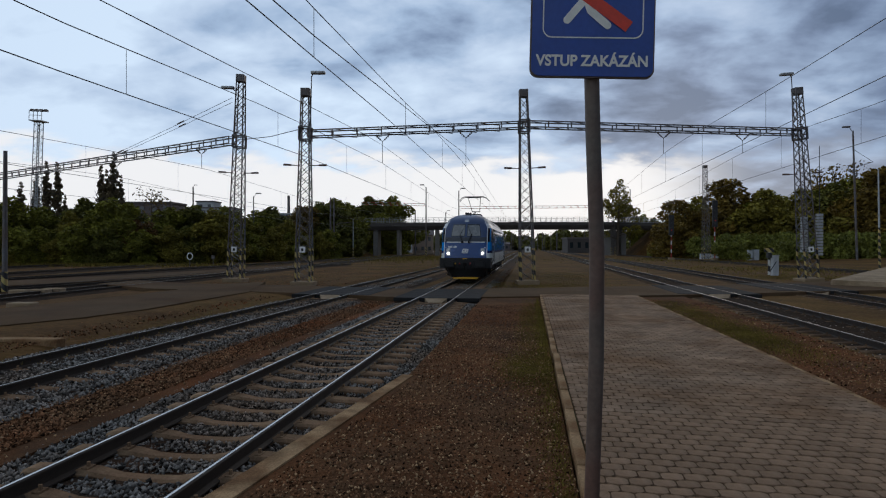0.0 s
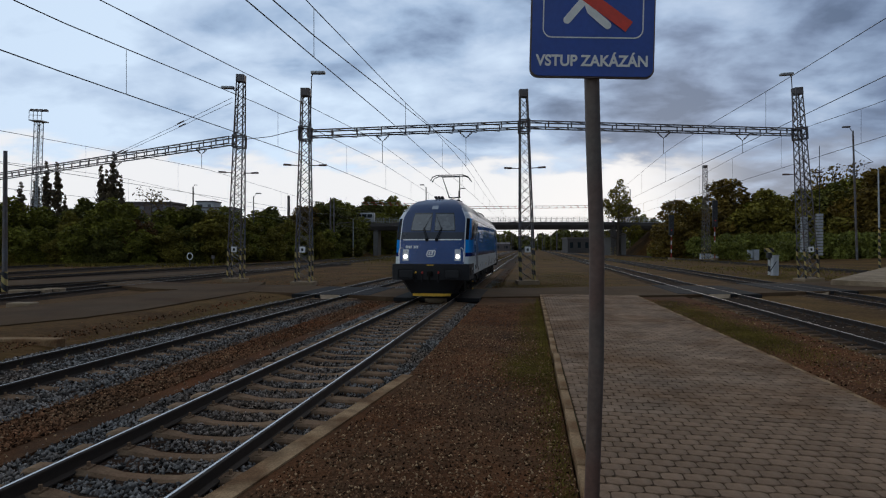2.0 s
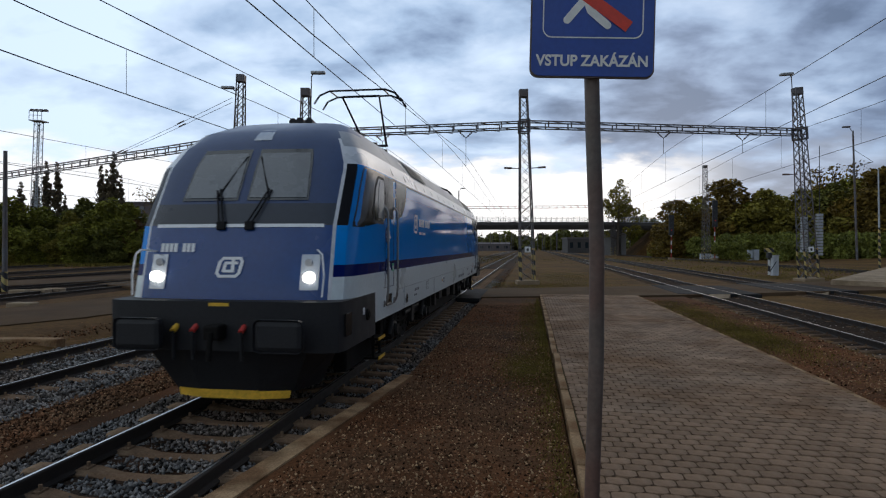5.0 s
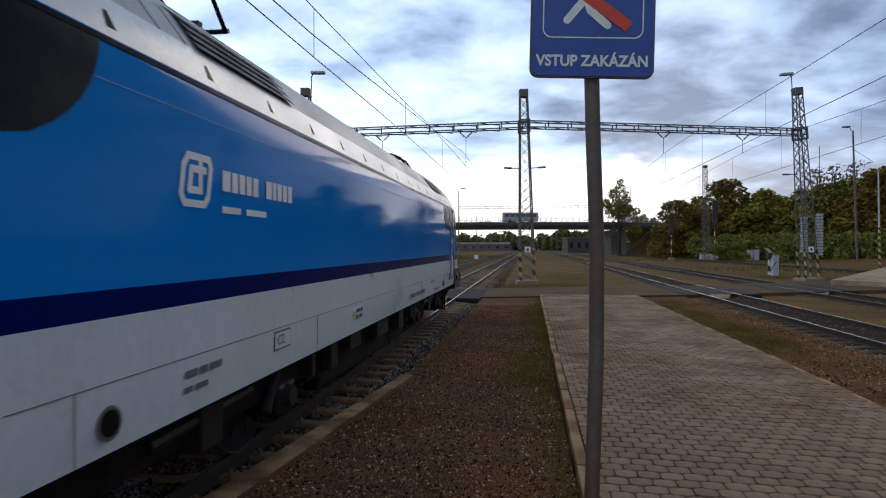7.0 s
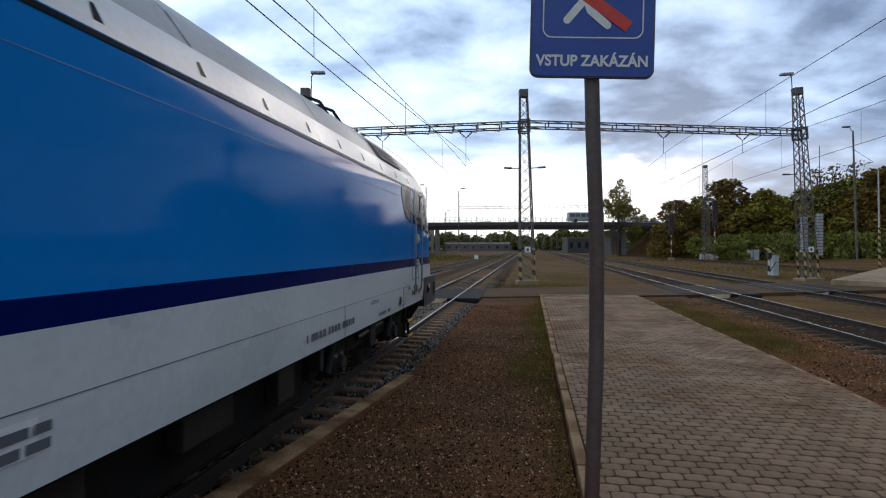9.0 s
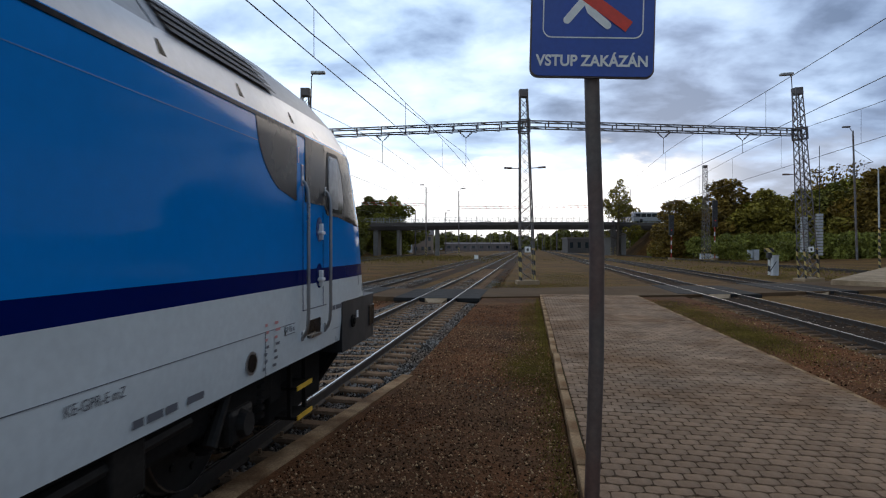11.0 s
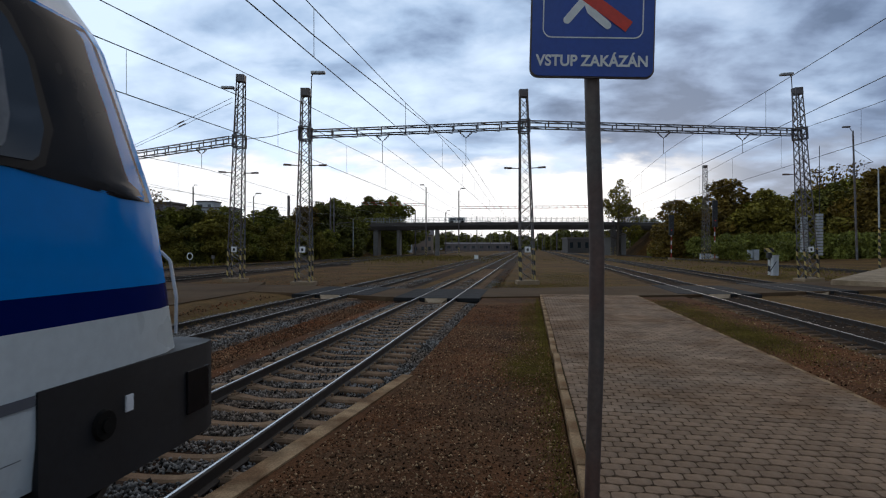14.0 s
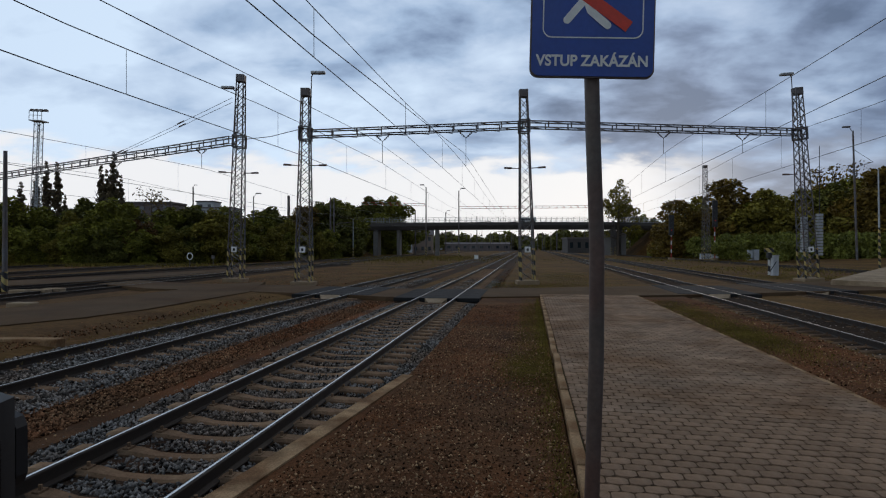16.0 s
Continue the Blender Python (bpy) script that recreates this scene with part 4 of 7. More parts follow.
        box(bm, -0.13, 0.13, e * (-TIP - 0.165) - 0.006, e * (-TIP - 0.165) + 0.006, 1.34, 1.38)
        part("bumper_plate", bm, M["yellow"], LOCO)


build_nose()


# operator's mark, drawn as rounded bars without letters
def mark_bars(frame_at, unit, parent=LOCO):
    """A rounded outline with two inner bars; frame_at maps (u, v) to a point on the body."""
    segs = [((-1.0, 0.55), (-0.7, 0.95)), ((-0.7, 0.95), (0.85, 0.95)), ((0.85, 0.95), (1.0, 0.6)), ((1.0, 0.6), (0.8, -0.6)), ((0.8, -0.6), (0.5, -0.95)), ((0.5, -0.95), (-0.95, -0.95)), ((-0.95, -0.95), (-1.2, -0.6)), ((-1.2, -0.6), (-1.0, 0.55)), ((0.55, 0.45), (-0.45, 0.45)), ((-0.45, 0.45), (-0.62, -0.4)), ((-0.62, -0.4), (0.2, -0.4)), ((0.2, -0.4), (0.2, 0.9))]
    bm = bmesh.new()
    for a, b in segs:
        d = Vector((b[0] - a[0], b[1] - a[1]))
        nrm = Vector((-d.y, d.x)).normalized() * 0.15
        d = d.normalized() * 0.1
        vs = [frame_at((p[0] + k * nrm.x + g * d.x) * unit, (p[1] + k * nrm.y + g * d.y) * unit) for p, k, g in ((a, 1, -1), (b, 1, 1), (b, -1, 1), (a, -1, -1))]
        sheet(bm, vs)
    return part("operator_mark", bm, LM["mark"], parent, "white rounded emblem")


for e in (1, -1):
    mark_bars(lambda u, v: (u * 1.25 * e, e * (-HALF + nose_o(u, 1.80 + v) - 0.016), 1.80 + v), 0.118)
    bm = bmesh.new()
    for k in range(8):
        if k == 4:
            continue
        x = e * 1.0 * (-1.00 + k * 0.064)
        sheet(bm, [(x - 0.024, e * (-HALF + nose_o(x, 2.0) - 0.016), 1.99), (x + 0.024, e * (-HALF + nose_o(x, 2.0) - 0.016), 1.99), (x + 0.024, e * (-HALF + nose_o(x, 2.1) - 0.016), 2.10), (x - 0.024, e * (-HALF + nose_o(x, 2.1) - 0.016), 2.10)])
    part("number_bars", bm, LM["mark"], LOCO, "white fleet number in short bars")


def side_bars(name, o, z, widths, height, gap, material, s, e=1, proud=0.008, label=""):
    """Plain bars on the flank in place of lettering that is not reproduced."""
    for w in widths:
        if w > 0:
            x0, x1 = s * (side_x(o, z) + proud), s * (side_x(o + w, z) + proud)
            bm = sheet(bmesh.new(), [(x0, e * (-HALF + o), z), (x1, e * (-HALF + o + w), z), (x1, e * (-HALF + o + w), z + height), (x0, e * (-HALF + o), z + height)])
            part(name, bm, material, LOCO, label)
        o += abs(w) + gap


for s in (1, -1):
    e = s
    z = 2.72
    mark_bars(lambda u, v: (s * 1.506, e * (-HALF + 4.40) + u * s, 2.50 + v), 0.165)
    side_bars("side_name_bar", 4.72, 2.46, [0.12, 0.09, 0.09, 0.09, 0.09, -0.1, 0.11, 0.07, 0.09, 0.09, 0.09], 0.15, 0.025, LM["mark"], s, e, label="white bar of the operator name")
    side_bars("side_name_small_bar", 4.72, 2.30, [0.28, -0.03, 0.36], 0.05, 0.03, LM["mark"], s, e)
    side_bars("side_number_bar", 11.65, 1.08, [0.05, -0.03, 0.20, 0.10, 0.10, -0.03, 0.07, 0.09, 0.09, 0.09, -0.04, 0.09, 0.09, 0.09, 0.03, 0.09], 0.13, 0.025, LM["text"], s, e, label="dark bar of the fleet number")
    for o in (4.25,):
        side_bars("data_bar", o, 1.20, [0.14, 0.10, 0.16], 0.05, 0.03, LM["text"], s, e)
    side_bars("data_bar", 4.25, 1.10, [0.10, 0.16], 0.04, 0.03, LM["text"], s, e)
    side_bars("weight_panel", 8.02, 1.12, [0.30], 0.17, 0.02, LM["mark"], s, e)
    side_bars("data_bar", 8.1, 1.21, [0.16, 0.10], 0.05, 0.03, LM["text"], s, e, 0.012)
    side_bars("data_bar", 8.1, 1.13, [0.12, 0.14], 0.05, 0.03, LM["text"], s, e, 0.012)
    side_bars("plate_frame", 5.62, 1.14, [0.36], 0.17, 0.02, LM["text"], s, e, 0.006)
    side_bars("plate_field", 5.635, 1.155, [0.33], 0.14, 0.02, LM["grey"], s, e, 0.009)
    lettering("country_code", "CZ", 0.12, LM["text"], pose(s * 1.511, e * (-HALF + (5.75 if s > 0 else 5.85)), 1.225, 90, 0, 90 * s), LOCO, 0.0005, "CENTER")
    round_patch("yellow_dot", 8.02, 1.20, 0.03, M["yellow"], 0.005, (e,), (s,))
    for k, w in enumerate([0.13, 0.16, 0.10, 0.14, 0.10, 0.12, 0.12]):
        side_bars("data_bar", 16.28 + 0.02 * (k % 2), 1.38 - 0.062 * k, [0.05, -0.10, w * 0.6], 0.024, 0.02, LM["text"] if k > 2 else LM["redmark"], s, e)
    side_bars("data_bar", 14.6, 1.02, [0.10, 0.16, 0.12, -0.05, 0.20], 0.05, 0.03, LM["text"], s, e)
    side_bars("data_bar", 18.02, 1.34, [0.10, 0.22], 0.05, 0.02, LM["text"], s, e)
    side_bars("notice", 18.05, 1.12, [0.24], 0.004, 0.02, LM["text"], s, e)
    # framed braking note
    side_bars("note_frame", 16.70, 1.245, [0.23], 0.095, 0.02, LM["text"], s, e, 0.006)
    side_bars("note_field", 16.708, 1.253, [0.214], 0.079, 0.02, LM["grey"], s, e, 0.009)
    # the cab number at the tail and at the head
    face = pose(s * 1.512, 0, 0, 90, 0, 90 * s)
    lettering("brake_note", "R 90 m", 0.078, LM["text"], pose(s * (side_x(16.8, 1.3) + 0.011), e * (-HALF + 16.815), 1.292, 90, 0, 90 * s), LOCO, 0.0005, "CENTER", 0.85)
    lettering("cab_number", "1", 0.22, LM["mark"], pose(s * (side_x(17.02, 2.95) + 0.006), e * (-HALF + 17.02), 2.93, 90, 0, 90 * s), LOCO, 0.0005, "CENTER")
    lettering("cab_number", "2", 0.22, LM["mark"], pose(s * (side_x(2.58, 2.95) + 0.006), e * (-HALF + 2.58), 2.93, 90, 0, 90 * s), LOCO, 0.0005, "CENTER")
    lettering("note_text", "KE-GPR-E mZ", 0.085, LM["text"], pose(s * 1.506, e * (-HALF + 14.3), 1.26, 90, 0, 90 * s), LOCO, 0.0005, "CENTER", 0.9)
    for o in (2.32,):
        side_bars("first_aid_sign", o, 1.66, [0.13], 0.13, 0.02, LM["green"], s, e, 0.006, "green sign with a white cross")
        side_bars("cross", 2.345, 1.705, [0.08], 0.04, 0.02, LM["mark"], s, e, 0.010)
        side_bars("cross", 2.368, 1.68, [0.034], 0.09, 0.02, LM["mark"], s, e, 0.010)


# roof: panel strips, vents, clips, insulators, pantographs
def build_roof():
    for s in (1, -1):
        z = 3.19
        x = s * (lerp_table(WIDTH, z) + 0.006)
        bm = bmesh.new()
        sheet(bm, [(0, -0.06, -0.02), (0, 0.06, -0.02), (-s * 0.075, 0.018, 0.16), (-s * 0.075, -0.012, 0.16)])
        bmesh.ops.solidify(bm, geom=bm.faces[:], thickness=0.02)
        clip = part("roof_clip", bm, LM["dark"], LOCO, "dark pointed roof clip")
        clip.matrix_basis = pose(x, -7.2, z)
        for k in range(1, 15):
            ob = new("roof_clip", clip.data)
            ob.parent = LOCO
            ob.matrix_basis = pose(x, -7.2 + 14.4 * k / 14, z)
        bm = bmesh.new()
        box(bm, s * 1.49 - 0.012, s * 1.49 + 0.012, -7.4, 7.4, 3.135, 3.165)
        part("gutter", bm, LM["dark"], LOCO, "dark gutter line")
        bm = bmesh.new()
        for y0 in (-5.6, -5.3, 2.6, 5.2, 6.9, -6.9, 0.0):
            for za, zb, xa, xb in ((3.45, 3.72, 1.36, 1.16), (3.72, 3.93, 1.16, 0.92)):
                sheet(bm, [(s * (xa + 0.004), y0 - 0.012, za), (s * (xa + 0.004), y0 + 0.012, za), (s * (xb + 0.004), y0 + 0.012, zb + 0.003), (s * (xb + 0.004), y0 - 0.012, zb + 0.003)])
        part("roof_seam", bm, LM["dark"], LOCO)
        for y0, y1 in ((-5.15, -3.4), (5.35, 7.0)):
            bm = bmesh.new()
            for k in range(5):
                za, zb = 3.47 + 0.075 * k, 3.47 + 0.075 * k + 0.062
                xa, xb = lerp_table(WIDTH, za) + 0.035, lerp_table(WIDTH, zb) + 0.022
                sheet(bm, [(s * xa, y0, za), (s * xa, y1, za), (s * xb, y1, zb), (s * xb, y0, zb)])
            bmesh.ops.solidify(bm, geom=bm.faces[:], thickness=0.01)
            part("roof_vent", bm, LM["bumper"], LOCO, "dark louvred roof vent")
    for y0, y1 in ((-6.6, -2.4), (2.4, 6.6)):
        bm = bmesh.new()
        box(bm, -0.55, 0.55, y0, y1, 4.06, 4.12, 0.02)
        part("roof_deck", bm, LM["dark"], LOCO, "dark sunken equipment deck")
    for x, y in ((-0.22, -7.1), (-0.08, -7.15), (0.06, -7.1), (-0.1, 7.0)):
        bm = bmesh.new()
        box(bm, x - 0.05, x + 0.05, y - 0.12, y + 0.12, 4.02, 4.13, 0.02)
        rod(bm, (x, y - 0.28, 4.15), (x, y + 0.2, 4.14), 0.065, 0.03, 10)
        part("roof_horn", bm, LM["bumper"], LOCO, "dark horn housing")
    bm = bmesh.new()
    for y in (-2, -1, 0, 1, 2):
        rod(bm, (0.1, y, 4.05), (0.1, y, 4.24), 0.07, 0.05, 10)
    rod(bm, (0.1, -2.2, 4.25), (0.1, 2.2, 4.25), 0.025, n=8)
    part("busbar", bm, M["insul"], LOCO, "roof busbar on brown insulators")

    def panto(y0, d, up):
        p = part("pantograph", box(box(box(bmesh.new(), -0.5, 0.5, y0 - 0.5, y0 - 0.42, 4.2, 4.27), -0.5, 0.5, y0 + 0.42, y0 + 0.5, 4.2, 4.27), -0.06, 0.06, y0 - 0.5, y0 + 0.5, 4.2, 4.27), LM["dark"], LOCO, "raised single-arm pantograph" if up else "lowered single-arm pantograph")
        bm = bmesh.new()
        for x in (-0.45, 0.45):
            for y in (y0 - 0.45, y0 + 0.45):
                rod(bm, (x, y, 4.04), (x, y, 4.21), 0.06, 0.045, 10)
        part("insulator", bm, M["insul"], p)
        if up:
            kn, top = (y0 + d * 1.40, 4.52), (y0 + d * 0.05, 5.40)
        else:
            kn, top = (y0 + d * 1.4, 4.28), (y0 - d * 0.2, 4.27)
        bm = bmesh.new()
        rod(bm, (0, y0 - d * 0.3, 4.27), (0, *kn), 0.05, 0.04, 8)
        rod(bm, (-0.12, y0 - d * 0.1, 4.24), (-0.06, kn[0] - d * 0.25, kn[1] - 0.10), 0.02, n=6)
        rod(bm, (-0.30, *kn), (0.30, *kn), 0.03, n=8)
        part("lower_arm", bm, LM["dark"], p)
        bm = bmesh.new()
        for x in (-1, 1):
            rod(bm, (x * 0.26, *kn), (x * 0.42, *top), 0.028, 0.02, 8)
        rod(bm, (-0.42, *top), (0.42, *top), 0.02, n=6)
        part("upper_arm", bm, LM["dark"], p)
        bm = bmesh.new()
        for y in (-0.28, 0.28):
            pts = [(-0.97, -0.24), (-0.85, -0.06), (-0.62, 0.03), (0.62, 0.03), (0.85, -0.06), (0.97, -0.24)]
            for (xa, za), (xb, zb) in zip(pts, pts[1:]):
                rod(bm, (xa, top[0] + y, top[1] + za + 0.03), (xb, top[0] + y, top[1] + zb + 0.03), 0.022, n=6)
        for x in (-0.6, 0.6):
            rod(bm, (x, top[0] - 0.28, top[1] + 0.05), (x, top[0] + 0.28, top[1] + 0.05), 0.018, n=6)
        part("contact_bow", bm, LM["dark"], p, "two curved carbon strips")
        return p

    panto(-4.1, 1, True)
    panto(4.1, -1, False).location.z = -0.19


build_roof()


# underframe: bogies, wheels, transformer
WHEELSETS = []


def build_under():
    for yb in (-4.95, 4.95):
        bg = part("bogie", box(box(box(bmesh.new(), -1.28, -1.08, yb - 2.2, yb + 2.2, 0.62, 0.92, 0.04), 1.08, 1.28, yb - 2.2, yb + 2.2, 0.62, 0.92, 0.04), -1.1, 1.1, yb - 0.3, yb + 0.3, 0.5, 0.9), LM["under"], LOCO, "black bogie frame")
        for s in (1, -1):
            for dy in (-1.5, 1.5):
                bm = bmesh.new()
                box(bm, s * 1.2 - 0.12, s * 1.2 + 0.12, yb + dy - 0.22, yb + dy + 0.22, 0.42, 0.72, 0.05)
                rod(bm, (s * 1.30, yb + dy, 0.575), (s * 1.38, yb + dy, 0.575), 0.13, 0.10, 14)
                part("axle_box", bm, LM["wheel"], bg, "grimy axle box cover")
                for k in (-0.42, 0.42):
                    bm = bmesh.new()
                    for i in range(5):
                        rod(bm, (s * 1.2, yb + dy + k, 0.5 + 0.07 * i), (s * 1.2, yb + dy + k, 0.535 + 0.07 * i), 0.11, n=10)
                    rod(bm, (s * 1.2, yb + dy + k, 0.45), (s * 1.2, yb + dy + k, 0.9), 0.05, n=8)
                    part("coil_spring", bm, LM["under"], bg)
                bm = bmesh.new()
                rod(bm, (s * 1.33, yb + dy - 0.55, 0.55), (s * 1.33, yb + dy - 0.30, 0.90), 0.055, 0.045, 10)
                part("damper", bm, LM["wheel"], bg, "grey damper")
                bm = bmesh.new()
                k = 0.78 * (1 if dy > 0 else -1)
                rod(bm, (s * 0.85, yb + dy + k, 0.8), (s * 0.78, yb + dy + k * 0.9, 0.14), 0.03, n=6)
                box(bm, s * 1.15 - 0.12, s * 1.15 + 0.12, yb + dy + k - 0.14, yb + dy + k + 0.14, 0.55, 0.93, 0.02)
                part("sand_box", bm, LM["under"], bg, "sandbox with a bent pipe")
            bm = bmesh.new()
            rod(bm, (s * 1.30, yb - 0.7, 0.78), (s * 1.30, yb + 0.7, 0.82), 0.05, n=8)
            box(bm, s * 1.30 - 0.06, s * 1.30 + 0.06, yb - 0.16, yb + 0.16, 0.55, 0.98, 0.02)
            part("traction_link", bm, LM["wheel"], bg)
        for dy in (-1.5, 1.5):
            ws = thing_part("wheelset", pose(0, yb + dy, 0.575), LOCO)
            for s in (1, -1):
                bm = bmesh.new()
                rod(bm, (s * 0.70, 0, 0), (s * 0.83, 0, 0), 0.56, 0.56, 40)
                rod(bm, (s * 0.83, 0, 0), (s * 0.86, 0, 0), 0.30, 0.26, 24, 0)
                for a in range(8):
                    q = a * math.pi / 4
                    rod(bm, (s * 0.83, 0.4 * math.cos(q), 0.4 * math.sin(q)), (s * 0.845, 0.4 * math.cos(q), 0.4 * math.sin(q)), 0.035, n=8)
                w = part("wheel", bm, LM["wheel"], ws)
                bm = bmesh.new()
                rod(bm, (s * 0.695, 0, 0), (s * 0.722, 0, 0), 0.60, 0.60, 40)
                rod(bm, (s * 0.722, 0, 0), (s * 0.825, 0, 0), 0.578, 0.572, 40)
                part("tyre", bm, LM["tyre"], ws, "bright worn tread")
            rod_bm = rod(bmesh.new(), (-0.7, 0, 0), (0.7, 0, 0), 0.09, n=14)
            part("axle", rod_bm, LM["wheel"], ws)
            WHEELSETS.append((ws, yb + dy))
    bm = bmesh.new()
    box(bm, -1.25, 1.25, -2.4, 2.4, 0.35, 0.98, 0.06)
    part("transformer_tank", bm, LM["under"], LOCO, "black transformer tank between the bogies")
    for s in (1, -1):
        for y, w, h in ((-2.2, 0.25, 0.35), (-1.3, 0.5, 0.25), (0.2, 0.7, 0.3), (1.6, 0.4, 0.38), (2.6, 0.12, 0.3), (-2.9, 0.12, 0.3)):
            bm = bmesh.new()
            box(bm, s * 1.32 - 0.07, s * 1.32 + 0.07, y - w / 2, y + w / 2, 0.95 - h, 0.95, 0.015)
            part("equipment_box", bm, LM["wheel"], LOCO, "grimy equipment box under the side sill")
        for e in (1, -1):
            y = e * (-HALF + 2.11)
            for z in (0.62, 0.32):
                step = part("cab_step", box(bmesh.new(), s * 1.26 - 0.12, s * 1.26 + 0.12, y - 0.22, y + 0.22, z - 0.015, z + 0.015), LM["under"], LOCO, "black cab step")
                part("tread_edge", box(bmesh.new(), s * 1.385 - 0.008, s * 1.385 + 0.008, y - 0.20, y + 0.20, z - 0.022, z + 0.022), M["yellow"], step, "yellow tread edge")
            for k in (-0.2, 0.2):
                part("step_hanger", box(bmesh.new(), s * 1.30 - 0.02, s * 1.30 + 0.02, y + k - 0.02, y + k + 0.02, 0.32, 0.96), LM["under"], LOCO)
    bm = bmesh.new()
    box(bm, -1.40, 1.40, -8.6, 8.6, 0.90, 0.97)
    part("sole_bar", bm, LM["under"], LOCO)
    # solid box added between the wheels to keep light out under the body
    bm = bmesh.new()
    box(bm, -0.62, 0.62, -8.5, 8.5, 0.32, 0.92, 0.05)
    part("traction_equipment", bm, LM["under"], LOCO, "black box added between the wheels to block light")
    # black plates added in place of the shade behind the cab steps
    for s in (1, -1):
        for e in (1, -1):
            bm = bmesh.new()
            y = e * (-HALF + 1.75)
            box(bm, s * 1.05 - 0.10, s * 1.05 + 0.10, y - 0.75, y + 0.75, 0.28, 0.94, 0.03)
            part("step_backing", bm, LM["under"], LOCO, "black plate added as shade behind the cab steps")


def thing_part(name, m, parent):
    bm = rod(bmesh.new(), (-0.2, 0, 0), (0.2, 0, 0), 0.12, n=12)
    ob = part(name, bm, LM["wheel"], parent, "steel wheelset")
    ob.matrix_basis = m
    return ob


build_under()



# ---- sign on its pole ----
def build_sign():
    t = thing("no_entry_sign", pose(0.26, 2.48, 0, 0, 0, 6.5), "blue no-entry information sign on a brown steel pole", "sign")
    bm = bmesh.new()
    pts = [(-0.018, -0.06), (-0.012, 0.9), (0.010, 1.6), (0.012, 2.05), (-0.004, 2.5), (-0.024, 3.35)]
    tube(bm, [(a, 0.0, z) for a, z in pts], 0.030, 20)
    part("pole", bm, M["pole"], t, "slightly bent brown steel pole", smooth=True)
    plate = plate_mesh(0.245, 0.35, 0.035, 0.012)
    board = part("board", plate, M["pole"], t, "dark back and rim of the board")
    board.matrix_basis = pose(-0.012, -0.038, 3.075, 0, 1.4, 0)
    f = part("face", plate_mesh(0.239, 0.344, 0.032, 0.004), M["signblue"], board, "blue sign face")
    f.matrix_basis = pose(0, -0.008, 0)
    # thin white frame line, open rounded rectangle
    bm = bmesh.new()
    out, inn = rounded(0.198, 0.232, 0.036), rounded(0.193, 0.227, 0.032)
    vo = [bm.verts.new((x, -0.0125, z + 0.037)) for x, z in out]
    vi = [bm.verts.new((x, -0.0125, z + 0.037)) for x, z in inn]
    for i in range(len(vo)):
        j = (i + 1) % len(vo)
        bm.faces.new((vo[i], vo[j], vi[j], vi[i]))
    part("frame_line", bm, M["signwhite"], board, "thin white frame line")
    # walking symbol kept to plain limbs, with the red bar across it
    bm = bmesh.new()

    def limb(a, b, r, y):
        a, b = Vector((a[0], a[1])), Vector((b[0], b[1]))
        d = (b - a).normalized()
        ang = math.atan2(d.y, d.x)
        pts = [b + r * Vector((math.cos(ang - math.pi / 2 + math.pi * i / 8), math.sin(ang - math.pi / 2 + math.pi * i / 8))) for i in range(9)]
        pts += [a + r * Vector((math.cos(ang + math.pi / 2 + math.pi * i / 8), math.sin(ang + math.pi / 2 + math.pi * i / 8))) for i in range(9)]
        return [(p.x, y, p.y) for p in pts]

    for k, (a, b) in enumerate((((-0.030, -0.036), (-0.102, -0.124)), ((-0.030, -0.036), (-0.010, -0.088)), ((-0.010, -0.088), (0.056, -0.143)))):
        sheet(bm, limb(a, b, 0.0155, -0.0130 - 0.0003 * k))
    part("pictogram", bm, M["signwhite"], board, "white striding symbol")
    bm = bmesh.new()
    a, b, r = Vector((-0.17, 0.074)), Vector((0.141, -0.149)), 0.024
    d = (b - a).normalized()
    nn = Vector((-d.y, d.x)) * r
    sheet(bm, [(p.x, -0.0142, p.y) for p in (a + nn, b + nn, b - nn, a - nn)])
    part("red_bar", bm, M["signred"], board, "red prohibition bar")
    lettering("sign_text", "VSTUP ZAKÁZÁN", 0.060, M["signwhite"], pose(0.0, -0.0125, -0.286, 90, 0, 0), board, 0.0004, "CENTER", 0.93, 0.03)


def rounded(w, h, r):
    pts = []
    for cx, cz, a0 in ((w - r, h - r, 0), (-w + r, h - r, 90), (-w + r, -h + r, 180), (w - r, -h + r, 270)):
        for i in range(7):
            a = radians(a0 + 15 * i)
            pts.append((cx + r * math.cos(a), cz + r * math.sin(a)))
    return pts


def plate_mesh(w, h, r, d):
    bm = bmesh.new()
    p = rounded(w, h, r)
    f = [bm.verts.new((x, -d / 2, z)) for x, z in p]
    b = [bm.verts.new((x, d / 2, z)) for x, z in p]
    bm.faces.new(f)
    bm.faces.new(b[::-1])
    for i in range(len(p)):
        j = (i + 1) % len(p)
        bm.faces.new((f[i], b[i], b[j], f[j]))
    return bm


build_sign()


